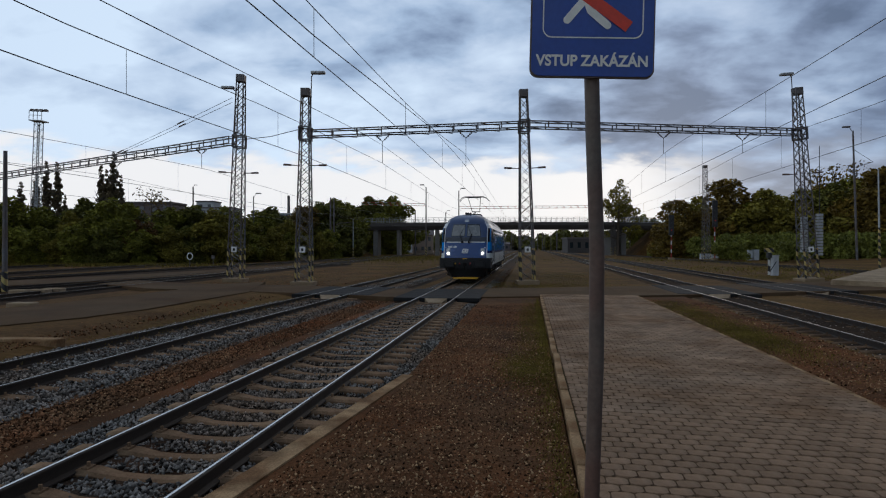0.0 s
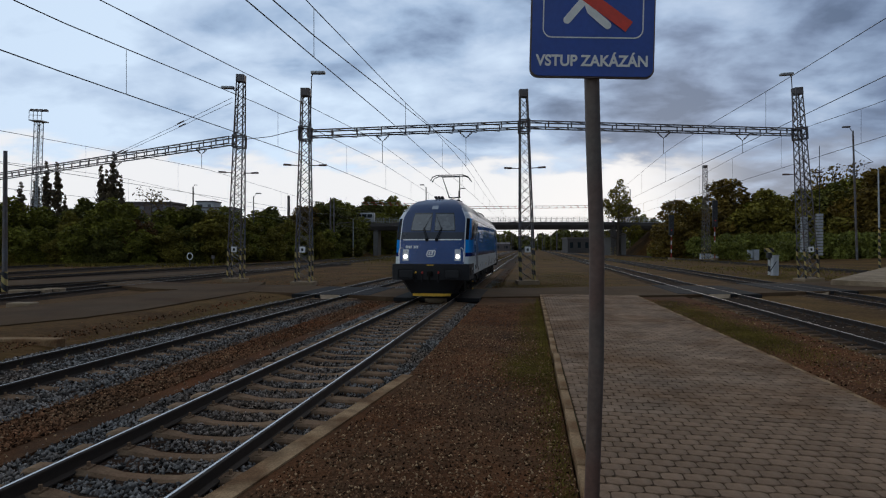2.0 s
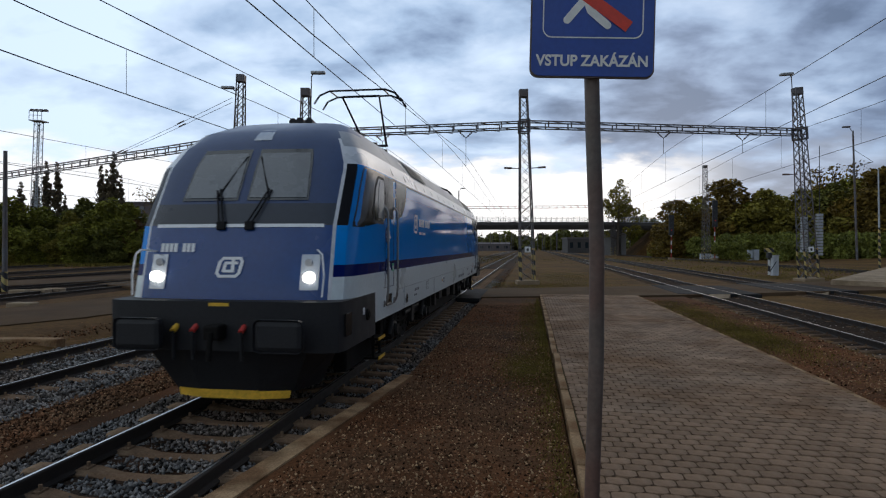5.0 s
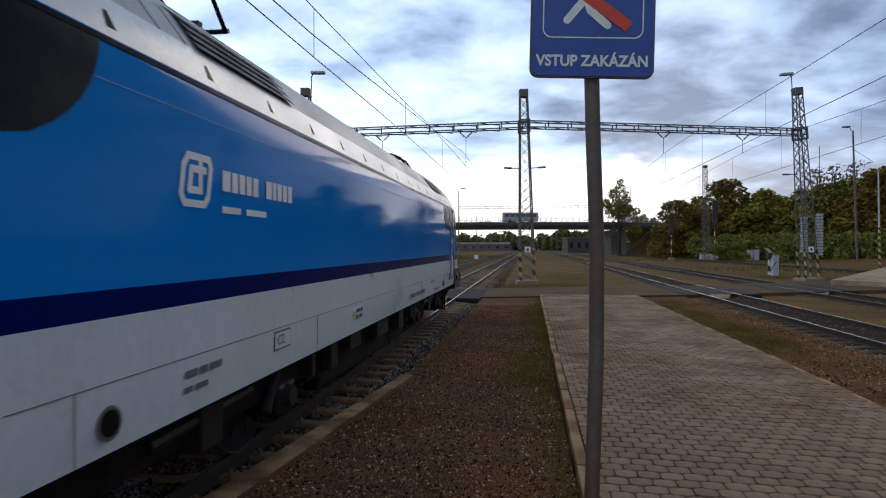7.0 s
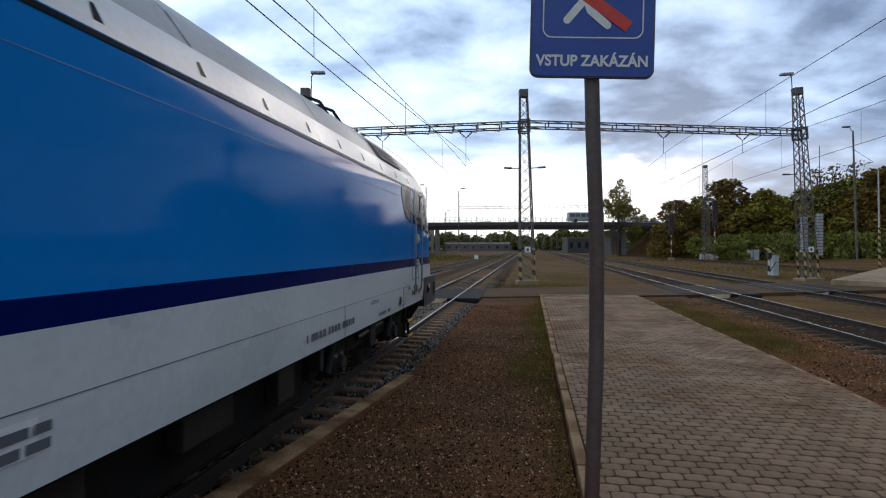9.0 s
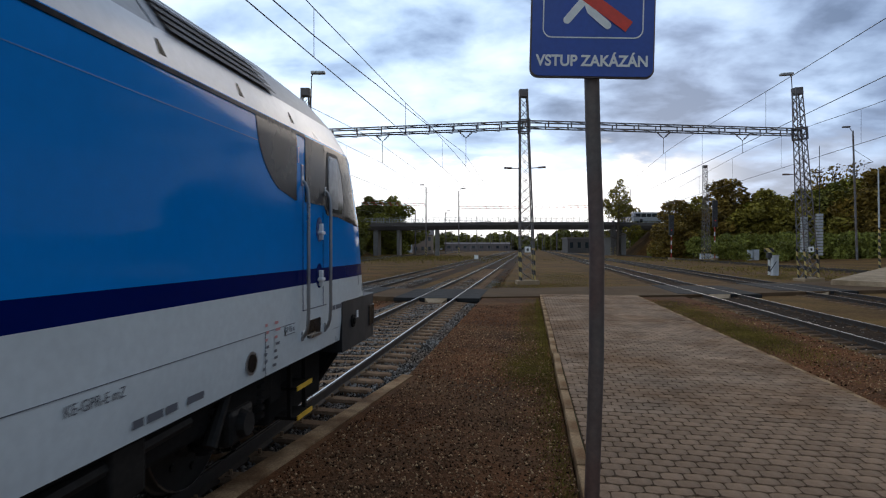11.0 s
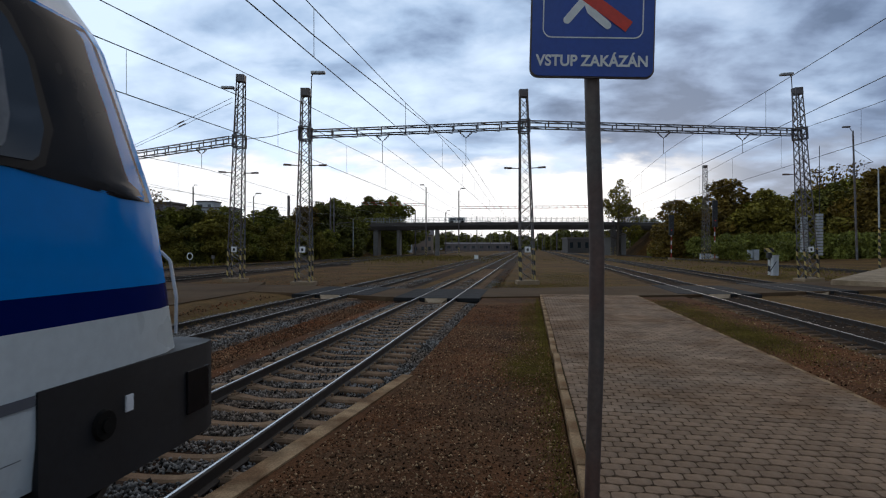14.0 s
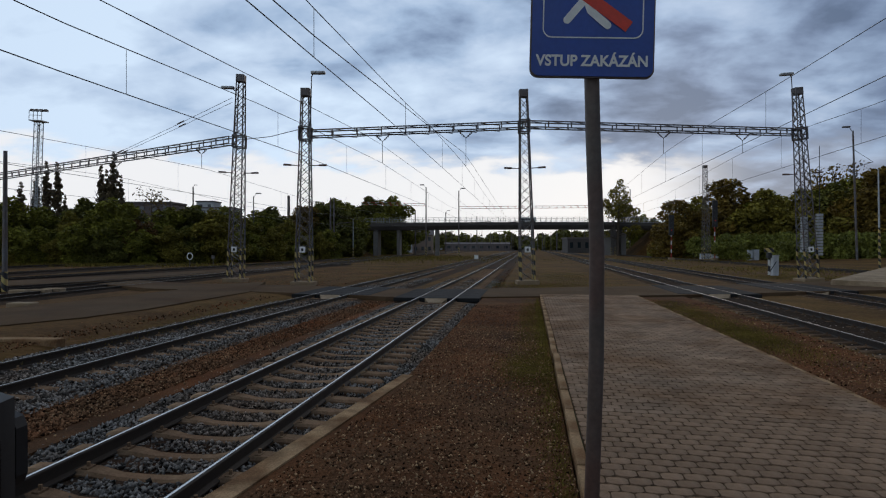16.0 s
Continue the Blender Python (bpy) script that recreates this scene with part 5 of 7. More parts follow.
# ---- lattice gantry over the tracks ----
def lattice_mast(name, x, y, h, w, label, lean=0.0, base=0.0, lamp=0, turn=8.0, group="gantry masts", plate=True, clamp=0.0, lamp_drop=0.0):
    t = thing(name, pose(x, y, base, 0, lean, turn), label, "mast", group)
    w2 = w * 0.52
    for sx in (-1, 1):
        for sy in (-1, 1):
            bm = bmesh.new()
            bar(bm, (sx * w / 2, sy * w / 2, 1.9), (sx * w2 / 2, sy * w2 / 2, h), 0.060)
            part("leg", bm, M["steel"], t)
            bm = bmesh.new()
            bar(bm, (sx * w / 2, sy * w / 2, -0.1), (sx * w / 2, sy * w / 2, 1.95), 0.085)
            part("striped_leg", bm, M["hazard"], t, "yellow and black striped foot of the leg")
    bm = bmesh.new()
    n = int(h / 0.55)
    for k in range(n):
        z0, z1 = h * k / n, h * (k + 1) / n
        a, b = (w + (w2 - w) * z0 / h) / 2, (w + (w2 - w) * z1 / h) / 2
        for s in (-1, 1):
            q = 1 if k % 2 else -1
            bar(bm, (-q * a, s * a, z0), (q * b, s * b, z1), 0.055, 0.025)
            bar(bm, (s * a, -q * a, z0), (s * b, q * b, z1), 0.025, 0.055)
            bar(bm, (q * a, s * a, z0), (-q * b, s * b, z1), 0.05, 0.02)
    part("bracing", bm, M["steel"], t, "zigzag steel bracing")
    if clamp:
        c = (w + (w2 - w) * clamp / h) / 2 + 0.05
        pieces = []
        for z in (clamp - 0.42, clamp + 0.30):
            for s in (-1, 1):
                pieces.append(((-c - 0.03, s * c, z), (c + 0.03, s * c, z), 0.06, 0.08))
                pieces.append(((s * c, -c, z), (s * c, c, z), 0.08, 0.06))
        for sx in (-1, 1):
            pieces.append(((sx * (c + 0.02), -c, clamp - 0.45), (sx * (c + 0.02), -c, clamp + 0.35), 0.06, 0.06))
            pieces.append(((sx * (c + 0.02), c, clamp - 0.45), (sx * (c + 0.02), c, clamp + 0.35), 0.06, 0.06))
        for p, q, wa, wb in pieces:
            part("clamp_bar", bar(bmesh.new(), p, q, wa, wb), M["steel"], t, "bolted bar of the beam clamp")
        for sx in (-1, 1):
            arm = part("wire_arm", bar(bmesh.new(), (sx * c, 0, 6.75), (sx * (c + 0.95), 0, 6.80), 0.05), M["steel"], t, "short wire arm")
            part("insulator", rod(bmesh.new(), (sx * (c + 0.5), 0, 6.78), (sx * (c + 0.95), 0, 6.80), 0.06, n=8), M["insul"], arm, "brown insulator")
    bm = bmesh.new()
    box(bm, -w2 / 2 - 0.05, w2 / 2 + 0.05, -w2 / 2 - 0.05, w2 / 2 + 0.05, h - 0.45, h, 0.02)
    part("cap", bm, M["steel"], t, "closed steel cap")
    bm = bmesh.new()
    box(bm, -w / 2 - 0.25, w / 2 + 0.25, -w / 2 - 0.25, w / 2 + 0.25, -0.5, 0.05, 0.03)
    part("footing", bm, M["concrete"], t, "concrete footing block")
    if plate:
        bm = bmesh.new()
        box(bm, -0.17, 0.17, -w / 2 - 0.09, -w / 2 - 0.06, 1.72, 2.06, 0.008)
        pl = part("number_plate", bm, M["white"], t, "small white mast plate")
        bm = bmesh.new()
        box(bm, -0.06, 0.06, -w / 2 - 0.097, -w / 2 - 0.091, 1.80, 1.96)
        part("plate_bar", bm, M["black"], pl)
    if lamp:
        hl = h - lamp_drop
        bm = bmesh.new()
        rod(bm, (lamp * 0.3, 0, hl - 2.2), (lamp * 0.32, 0, hl + 0.7), 0.03, n=8)
        rod(bm, (lamp * 0.32, 0, hl + 0.7), (lamp * 0.5, -0.2, hl + 0.85), 0.03, n=8)
        part("lamp_bracket", bm, M["steel"], t)
        bm = bmesh.new()
        box(bm, lamp * 0.75 - 0.42, lamp * 0.75 + 0.42, -0.38, -0.05, hl + 0.78, hl + 0.96, 0.07)
        part("lamp_head", bm, M["galv"], t, "grey street-type lamp head", smooth=True)
    return t


def gantry_beam(p0, p1, label, depth=0.36, step=1.35):
    p0, p1 = Vector(p0), Vector(p1)
    L = (p1 - p0).length
    t = thing("gantry_beam", Matrix.Translation(p0) @ pose(0, 0, 0, 0, -math.degrees(math.atan2(p1.z - p0.z, math.hypot(p1.x - p0.x, p1.y - p0.y))) * 0, math.degrees(math.atan2(p1.y - p0.y, p1.x - p0.x))), label, "gantry beam", "gantry beams")
    drop = p1.z - p0.z
    H = math.hypot(p1.x - p0.x, p1.y - p0.y)
    for y in (-0.3, 0.3):
        for z in (-depth / 2, depth / 2):
            bm = bmesh.new()
            bar(bm, (0, y, z), (H, y, z + drop), 0.065)
            part("chord", bm, M["steel"], t)
    bm = bmesh.new()
    n = max(2, int(H / step))
    for k in range(n + 1):
        x = H * k / n
        dz = drop * k / n
        for y in (-0.3, 0.3):
            bar(bm, (x, y, -depth / 2 + dz), (x, y, depth / 2 + dz), 0.07, 0.04)
        for z in (-depth / 2, depth / 2):
            bar(bm, (x, -0.3, z + dz), (min(H, x + H / n), 0.3, z + dz), 0.04, 0.03)
    part("battens", bm, M["steel"], t, "upright battens of the lattice")
    return t


A = (-12.9, 33.21, -0.01)
B = (-0.1, 36.25, -0.01)
C = (17.84, 41.55, 0.05)
D = (-18.51, 35.94, 0.04)
E_ = (-53.95, 50.86, 8.19)
lattice_mast("gantry_mast", A[0], A[1], 11.2, 0.80, "dark steel lattice gantry mast with striped foot and lamp", lean=0.6, lamp=1, clamp=8.65)
lattice_mast("gantry_mast", B[0], B[1], 11.45, 0.80, "dark steel lattice gantry mast with striped foot", lean=-1.2, clamp=9.32)
lattice_mast("gantry_mast", C[0], C[1], 12.3, 0.80, "dark steel lattice gantry mast beside bushes with lamp", lean=-3.6, lamp=-1, clamp=9.4)
lattice_mast("gantry_mast", D[0], D[1], 13.0, 0.80, "tall dark steel lattice gantry mast with lamp", lean=1.6, lamp=-1, clamp=8.8, lamp_drop=1.75)
lattice_mast("gantry_mast", E_[0], E_[1], 11.5, 0.85, "far lattice gantry mast among sidings", lean=0)
gantry_beam((-12.67, 33.24, 8.57), (-0.3, 36.22, 9.34), "dark steel lattice gantry beam spanning two main tracks")
gantry_beam((-0.3, 36.22, 9.37), (17.52, 41.51, 9.41), "dark steel lattice gantry beam spanning the outer tracks")
gantry_beam((-53.95, 50.86, 8.35), (-18.69, 35.91, 8.83), "long dark lattice gantry beam over sidings", 0.44, 1.2)


# ---- overhead line ----
def wire(name, pts, r, label="", parent=None):
    cu = bpy.data.curves.new(name, "CURVE")
    cu.dimensions, cu.bevel_depth, cu.bevel_resolution = "3D", r, 0
    sp = cu.splines.new("POLY")
    sp.points.add(len(pts) - 1)
    for p, q in zip(sp.points, pts):
        p.co = (*q, 1)
    cu.materials.append(M["wire"])
    tmp = new(name, cu)
    bpy.context.view_layer.update()
    me = bpy.data.meshes.new_from_object(tmp.evaluated_get(bpy.context.evaluated_depsgraph_get()))
    bpy.data.objects.remove(tmp)
    ob = new(name, me)
    ob.parent = parent
    if label:
        tagged(ob, label)
    return ob


def along(tab, y):
    """Height at y on a profile of (y, height) points."""
    return float(np.interp(y, [p[0] for p in tab], [p[1] for p in tab]))


def overhead(x, contact, messenger, feeder=None, gantries=((37, 9.1),), drop=11.0, to=330):
    """Contact wire, sagging messenger and droppers over one track, hung from the gantry beams."""
    t = thing("overhead_line", pose(x, 0, 0), "thin overhead contact wire hung from a sagging messenger wire", "overhead line", "overhead lines")
    ys = [-22 + 4 * k for k in range(int((to + 22) / 4))]
    wire("contact_wire", [(0, y, along(contact, y)) for y in ys], 0.012, parent=t)
    wire("messenger_wire", [(0, y, along(messenger, y)) for y in ys], 0.012, parent=t)
    if feeder:
        wire("feeder_wire", [(0, y, along(feeder, y)) for y in ys if y < 150], 0.013, parent=t)
    for k in range(18):
        y = drop + 7.8 * (k - 4)
        wire("dropper", [(0, y, along(contact, y)), (0, y, along(messenger, y))], 0.006, parent=t)
    # pendant with insulators under each gantry beam
    for y, zb in gantries:
        bm = bmesh.new()
        for s in (-1, 1):
            rod(bm, (s * 0.42, y, zb - 0.22), (0, y, zb - 0.62), 0.022, n=6)
            for k in range(3):
                rod(bm, (s * (0.12 + 0.09 * k), y, zb - 0.51 + 0.085 * k), (s * (0.16 + 0.09 * k), y, zb - 0.47 + 0.085 * k), 0.055, n=8, mi=1)
        bar(bm, (0, y, along(messenger, y)), (0, y, zb - 0.6), 0.025)
        part("hanger", bm, [M["steel"], M["insul"]], t, "steel hanger with ribbed insulators")
    for y in (92, 150):
        zc = along(contact, y)
        bm = tube(bmesh.new(), [(0.1, y, zc + 0.05), (0.5, y, zc + 0.28), (2.4, y, zc + 0.42), (2.7, y, zc + 0.42)], 0.05, 6)
        part("steady_arm", bm, M["steel"], t, "slim steel steady arm")
    return t


overhead(-3.7, ((-22, 5.2), (7, 5.3), (16, 5.45), (40, 5.5)), ((-22, 6.6), (0, 6.05), (10, 6.2), (17.6, 6.4), (22, 6.62), (35, 6.85), (50, 6.5), (64, 6.4), (92, 7.0), (120, 6.4), (150, 7.0)), ((-22, 5.4), (8, 5.58), (13, 5.94), (24, 6.7), (35, 7.5), (92, 7.0), (150, 7.0)), ((35.4, 9.12),), 10.0)
overhead(-8.5, ((-22, 5.1), (8.6, 5.24), (16, 5.4), (22, 5.52), (40, 5.5)), ((-22, 6.6), (0, 6.05), (8.8, 6.14), (12, 6.27), (16.4, 6.54), (21.4, 6.71), (34, 6.95), (64, 6.4), (92, 7.0), (120, 6.4), (150, 7.0)), ((-22, 6.9), (0, 6.85), (10.8, 6.96), (16.6, 7.3), (22, 7.52), (30, 7.91), (34, 8.0), (92, 7.6), (150, 7.6)), ((34.3, 8.83),), 11.7)
overhead(8.25, ((-22, 6.1), (40, 6.02), (92, 5.9)), ((-22, 7.9), (0, 7.3), (15, 7.38), (22.5, 7.51), (36, 7.88), (64, 7.0), (92, 7.4), (150, 7.4)), None, ((38.7, 9.39),), 6.9)
overhead(13.4, ((-22, 6.3), (40, 6.26), (92, 6.1)), ((-22, 8.2), (0, 7.3), (25, 7.6), (31, 7.88), (39, 8.07), (64, 7.1), (92, 7.5), (150, 7.5)), None, ((40.3, 9.4),))
overhead(-21.5, ((-22, 5.5), (92, 5.5)), ((-22, 7.0), (5, 6.3), (37, 7.3), (64, 6.4), (92, 7.2), (150, 7.2)), None, ((37.1, 8.8),))
overhead(-30.5, ((-22, 5.5), (92, 5.5)), ((-22, 7.0), (5, 6.3), (41, 7.3), (64, 6.4), (92, 7.2), (150, 7.2)), None, ((40.9, 8.67),))


def stay_wires():
    """Two insulated stay wires from the tall mast to the long beam, and a tie to the next mast."""
    t = thing("stay_wires", pose(0, 0, 0), "pair of insulated stay wires between mast and beam", "wire")
    for a, b in (((-18.7, 35.9, 11.55), (-30.6, 41.0, 9.05)), ((-18.7, 35.9, 11.25), (-30.2, 40.9, 9.0))):
        a, b = Vector(a), Vector(b)
        w = wire("stay_wire", [tuple(a), tuple(a.lerp(b, 0.5) - Vector((0, 0, 0.03))), tuple(b)], 0.016, parent=t)
        for u in (0.38, 0.93):
            bm = bmesh.new()
            for k in range(5):
                p = a.lerp(b, u + 0.012 * k)
                rod(bm, p, p + (b - a).normalized() * 0.08, 0.05, n=8)
            part("insulator", bm, M["insul"], w, "ribbed brown insulator")
    wire("tie_wire", [(-18.2, 35.9, 8.85), (-15.6, 34.6, 8.75), (-13.1, 33.3, 8.9)], 0.022, parent=t)


stay_wires()


# ---- trees and bushes ----
def leaf_mat(name, c, rand=0.5):
    ma = mat(name, c, 0.7, 0, 0.3, 0.35, 3, island=True, rand=rand, spec=0.2)
    return ma


LEAF = [leaf_mat("leaf_green", (0.158, 0.152, 0.020)), leaf_mat("leaf_dark", (0.112, 0.108, 0.022)), leaf_mat("leaf_olive", (0.165, 0.136, 0.020)), leaf_mat("leaf_autumn", (0.150, 0.098, 0.018)), leaf_mat("leaf_rust", (0.165, 0.088, 0.030)), leaf_mat("leaf_poplar", (0.120, 0.092, 0.052))]


def leaves(name, centres, radii, n, size, material, parent, rng):
    """Small folded leaf clumps spread in uneven lumps."""
    c = np.asarray(centres)
    r = np.asarray(radii)
    w = r ** 2
    pick = rng.choice(len(c), n, p=w / w.sum())
    d = rng.normal(size=(n, 3))
    d /= np.linalg.norm(d, axis=1)[:, None]
    p = c[pick] + d * (r[pick] * rng.uniform(0.45, 1.08, n) ** 0.6)[:, None] * np.array([1, 1, 0.85])
    p[:, 2] = np.maximum(p[:, 2], 0.15)
    a = rng.normal(size=(n, 3))
    a /= np.linalg.norm(a, axis=1)[:, None]
    b = np.cross(a, rng.normal(size=(n, 3)))
    b /= np.linalg.norm(b, axis=1)[:, None]
    s = (size * rng.uniform(0.55, 1.3, n))[:, None]
    nrm = np.cross(a, b)
    v = np.stack([p - a * s, p + b * s * 0.5 + nrm * s * 0.2, p + a * s, p - b * s * 0.5 + nrm * s * 0.2], 1).reshape(-1, 3)
    i = np.arange(n)[:, None] * 4
    f = np.concatenate([i + np.array([0, 1, 2]), i + np.array([0, 2, 3])])
    return raw(name, v, f, material, parent)


def tree_at(m, h, spread, n, leaf, seed, slim=False, base=0.15, size=0.40, name="tree", label="leafy deciduous tree", bare=0.0):
    rng = np.random.default_rng(seed)
    t = thing(name, m, label, "tree")
    bm = bmesh.new()
    tips = []
    lean = rng.uniform(-0.04, 0.04, 2) * h
    top = Vector((lean[0], lean[1], h * 0.9))
    r0 = 0.018 * h + 0.05
    mid = Vector((lean[0] * 0.2, lean[1] * 0.2, h * 0.4))
    rod(bm, (0, 0, -0.4), mid, r0, r0 * 0.65, 7)
    rod(bm, mid, top, r0 * 0.65, 0.03, 6)
    for k in range(12 if not slim else 16):
        z = h * rng.uniform(max(base, 0.12), 0.82)
        ang = rng.uniform(0, 6.283)
        reach = spread * rng.uniform(0.45, 0.95) * (1.15 - 0.75 * (z / h) ** 1.5)
        o = Vector((lean[0] * z / h, lean[1] * z / h, z))
        up = reach * (2.2 if slim else rng.uniform(0.3, 0.8))
        tip = o + Vector((math.cos(ang) * reach, math.sin(ang) * reach, up))
        tip.z = min(tip.z, h * 0.97)
        rod(bm, o, tip, r0 * 0.32, 0.025, 5)
        for j in range(2):
            tt = tip + Vector(rng.normal(size=3)) * spread * 0.2
            rod(bm, o.lerp(tip, 0.6), tt, r0 * 0.14, 0.012, 4)
        tips.append(tip)
    part("trunk", bm, M["bark"], t, "brown trunk with limbs")
    low = [np.array((rng.normal() * spread * 0.4, rng.normal() * spread * 0.4, h * q)) for q in (0.1, 0.16, 0.22, 0.3, 0.38, 0.46)] if base < 0.18 else []
    cs = [np.array(x) for x in tips] + low + [np.array((lean[0], lean[1], h * q)) for q in (0.55, 0.7, 0.85, 0.94)]
    rs = [spread * rng.uniform(0.22, 0.42) for _ in tips] + [spread * rng.uniform(0.5, 0.7) for _ in low] + [spread * q for q in (0.5, 0.45, 0.32, 0.2)]
    if slim:
        cs = [np.array((lean[0] * q + rng.normal() * spread * (1.05 - q) * 0.55, lean[1] * q + rng.normal() * spread * (1.05 - q) * 0.55, h * min(0.99, q + rng.uniform(-0.03, 0.03)))) for q in np.linspace(base, 0.98, 46)]
        rs = [spread * (0.60 * (1 - q ** 2.2) + 0.13) * rng.uniform(0.6, 1.1) for q in np.linspace(0.1, 1, 46)]
    leaves("crown", cs, rs, n, size, LEAF[leaf], t, rng)
    return t


KINDS = {}


def tree(kind, x, y, h, turn=0.0, wide=1.0, label=""):
    """Plant a tree of a kind: built once, then copied and sized."""
    if kind not in KINDS:
        KINDS[kind] = tree_at(pose(x, y, -0.15, 0, 0, turn), *TREES[kind][0], **TREES[kind][1])
        ob = KINDS[kind]
    else:
        ob = copy_thing(KINDS[kind], pose(x, y, -0.15, 0, 0, turn))
    s = h / TREES[kind][0][0]
    ob.scale = (s * wide, s * wide, s)
    if label:
        ob["label"] = label
    return ob


TREES = {
    "round": ((10, 3.6, 9000, 0, 11), dict(base=0.1, size=0.265, label="dense dark green deciduous tree")),
    "round2": ((10, 3.3, 9000, 1, 12), dict(base=0.1, size=0.265, label="dense dark green deciduous tree")),
    "olive": ((10, 3.6, 9000, 2, 13), dict(base=0.1, size=0.265, label="olive-green tree turning yellow")),
    "autumn": ((10, 3.4, 10000, 3, 14), dict(base=0.15, size=0.24, label="tree with thinning autumn-brown leaves")),
    "rust": ((8, 2.6, 5000, 4, 15), dict(base=0.1, size=0.22, label="rust-red autumn shrub tree")),
    "poplar": ((16, 1.35, 5200, 5, 16), dict(slim=True, base=0.12, size=0.24, label="tall slim dark poplar")),
    "airy": ((18, 4.2, 3400, 2, 17), dict(base=0.2, size=0.26, label="tall airy tree with thin foliage")),
    "sparse": ((11, 3.0, 420, 3, 18), dict(base=0.3, size=0.22, label="almost bare tree with few leaves")),
}


def band(specs, seed):
    rng = random.Random(seed)
    for kind, (x, y, z), h in specs:
        tree(kind, x + rng.uniform(-1, 1), y + rng.uniform(-1, 1), h * rng.uniform(0.94, 1.06), rng.uniform(0, 360), rng.uniform(1.2, 1.5))


# wood behind the sidings
band([("olive", (-72.17, 70.47, 1.08), 8.5), ("round", (-66.36, 69.28, 1.1), 8.5), ("round", (-67.54, 75.17, 1.03), 7.6), ("olive", (-60.96, 72.08, 1.08), 6.6), ("round2", (-60.48, 76.19, 1.03), 8.6), ("round", (-54.61, 72.99, 1.08), 9.0), ("round2", (-55.9, 78.86, 1.0), 8.8), ("rust", (-49.97, 71.63, 1.1), 5.8), ("round", (-51.07, 77.54, 1.03), 8.2), ("autumn", (-50.62, 81.64, 0.98), 7.6), ("round2", (-46.36, 78.21, 1.03), 7.8), ("olive", (-43.77, 78.58, 1.03), 7.8), ("round", (-45.05, 84.46, 0.95), 8.2), ("olive", (-42.61, 86.83, 0.93), 6.5), ("round", (-50.31, 105.93, 1.21), 9.6), ("round2", (-49.4, 110.1, 1.18), 10.4), ("olive", (-40.25, 95.25, 1.3), 6.6), ("autumn", (-46.62, 114.54, 1.15), 10.5)], 1)
band([("round2", (-43.89, 119.98, 1.11), 12.4), ("round", (-44.25, 130.04, 1.04), 13.5), ("round2", (-42.0, 125.7, 1.09), 12.0), ("round", (-50.5, 146.0, 0.92), 14.0), ("round2", (-44.5, 171.0, 0.86), 17.0), ("round", (-40.5, 173.5, 0.85), 17.2), ("round2", (-48.07, 124.44, 1.08), 10.5)], 2)
tree("poplar", *(-73.28, 82.43), 15.45, 191, 1.0)
tree("poplar", *(-71.48, 82.69), 15.28, 248, 1.0)
tree("poplar", *(-74.74, 82.22), 13.71, 282, 1)
tree("poplar", *(-70.45, 82.84), 10.24, 332, 1)
tree("poplar", *(-63.71, 81.79), 14.57, 106, 1)
tree("poplar", *(-61.61, 82.09), 16.44, 311, 1.1)
tree("poplar", *(-62.7, 81.93), 13.89, 190, 1.1)
tree("poplar", *(-75.47, 80.1), 12.02, 326, 1.3)
tree("poplar", *(-60.68, 82.22), 13.04, 358, 1)
tree("sparse", *(-62.38, 92.08), 12.2)
# wood beyond the outer track
band([("autumn", (30.74, 123.62, 0.61), 11.6), ("olive", (35.2, 128.3, 0.56), 12.0), ("round", (39.57, 131.95, 0.52), 11.5), ("autumn", (41.21, 125.12, 0.61), 15.0), ("olive", (42.78, 119.28, 0.68), 12.6), ("round", (47.56, 124.01, 0.63), 13.2), ("olive", (47.81, 115.96, 0.73), 13.0), ("autumn", (52.71, 120.7, 0.68), 14.5), ("round2", (52.86, 114.66, 0.76), 13.4), ("round", (57.94, 119.43, 0.71), 14.8), ("olive", (55.47, 108.98, 0.83), 13.4), ("autumn", (55.94, 105.0, 0.88), 14.0), ("olive", (59.53, 105.52, 0.88), 13.0)], 3)
for x, y in ((56.9, 121.3), (58.4, 117.48), (55.68, 125.17)):
    tree("sparse", x, y, 17.5, x * 7 % 360)
tree("airy", *(21.99, 154.69), 19.5)
tree("airy", *(25.25, 165.26), 17.5, 90)
tree("round", *(32.39, 176.38), 11.5, 40)
tree("olive", *(35.14, 174.76), 10.5, 140)


BUSH = None


def bush(x, y, h, turn):
    """A broad thicket of bright leaves on thin stems."""
    global BUSH
    if BUSH is None:
        rng = np.random.default_rng(5)
        BUSH = thing("bush", pose(x, y, 0.1, 0, 0, turn), "broad bright green thicket of knotweed-like leaves", "bush", "bushes beside the outer track")
        bm = bmesh.new()
        for k in range(14):
            a, r = rng.uniform(0, 6.28), rng.uniform(0, 2.2)
            rod(bm, (r * 0.6 * math.cos(a), r * 0.6 * math.sin(a), -0.3), (r * math.cos(a), r * math.sin(a), rng.uniform(1.6, 3.4)), 0.03, 0.012, 5)
        part("stems", bm, M["bark"], BUSH)
        cs = [(rng.uniform(-2.6, 2.6), rng.uniform(-1.6, 1.6), rng.uniform(0.4, 2.9)) for _ in range(26)]
        leaves("foliage", cs, [rng.uniform(0.7, 1.2) for _ in cs], 3200, 0.26, LEAF_BUSH, BUSH, rng)
        ob = BUSH
    else:
        ob = copy_thing(BUSH, pose(x, y, 0.1, 0, 0, turn))
    s = h / 3.8
    ob.scale = (s, s, s)


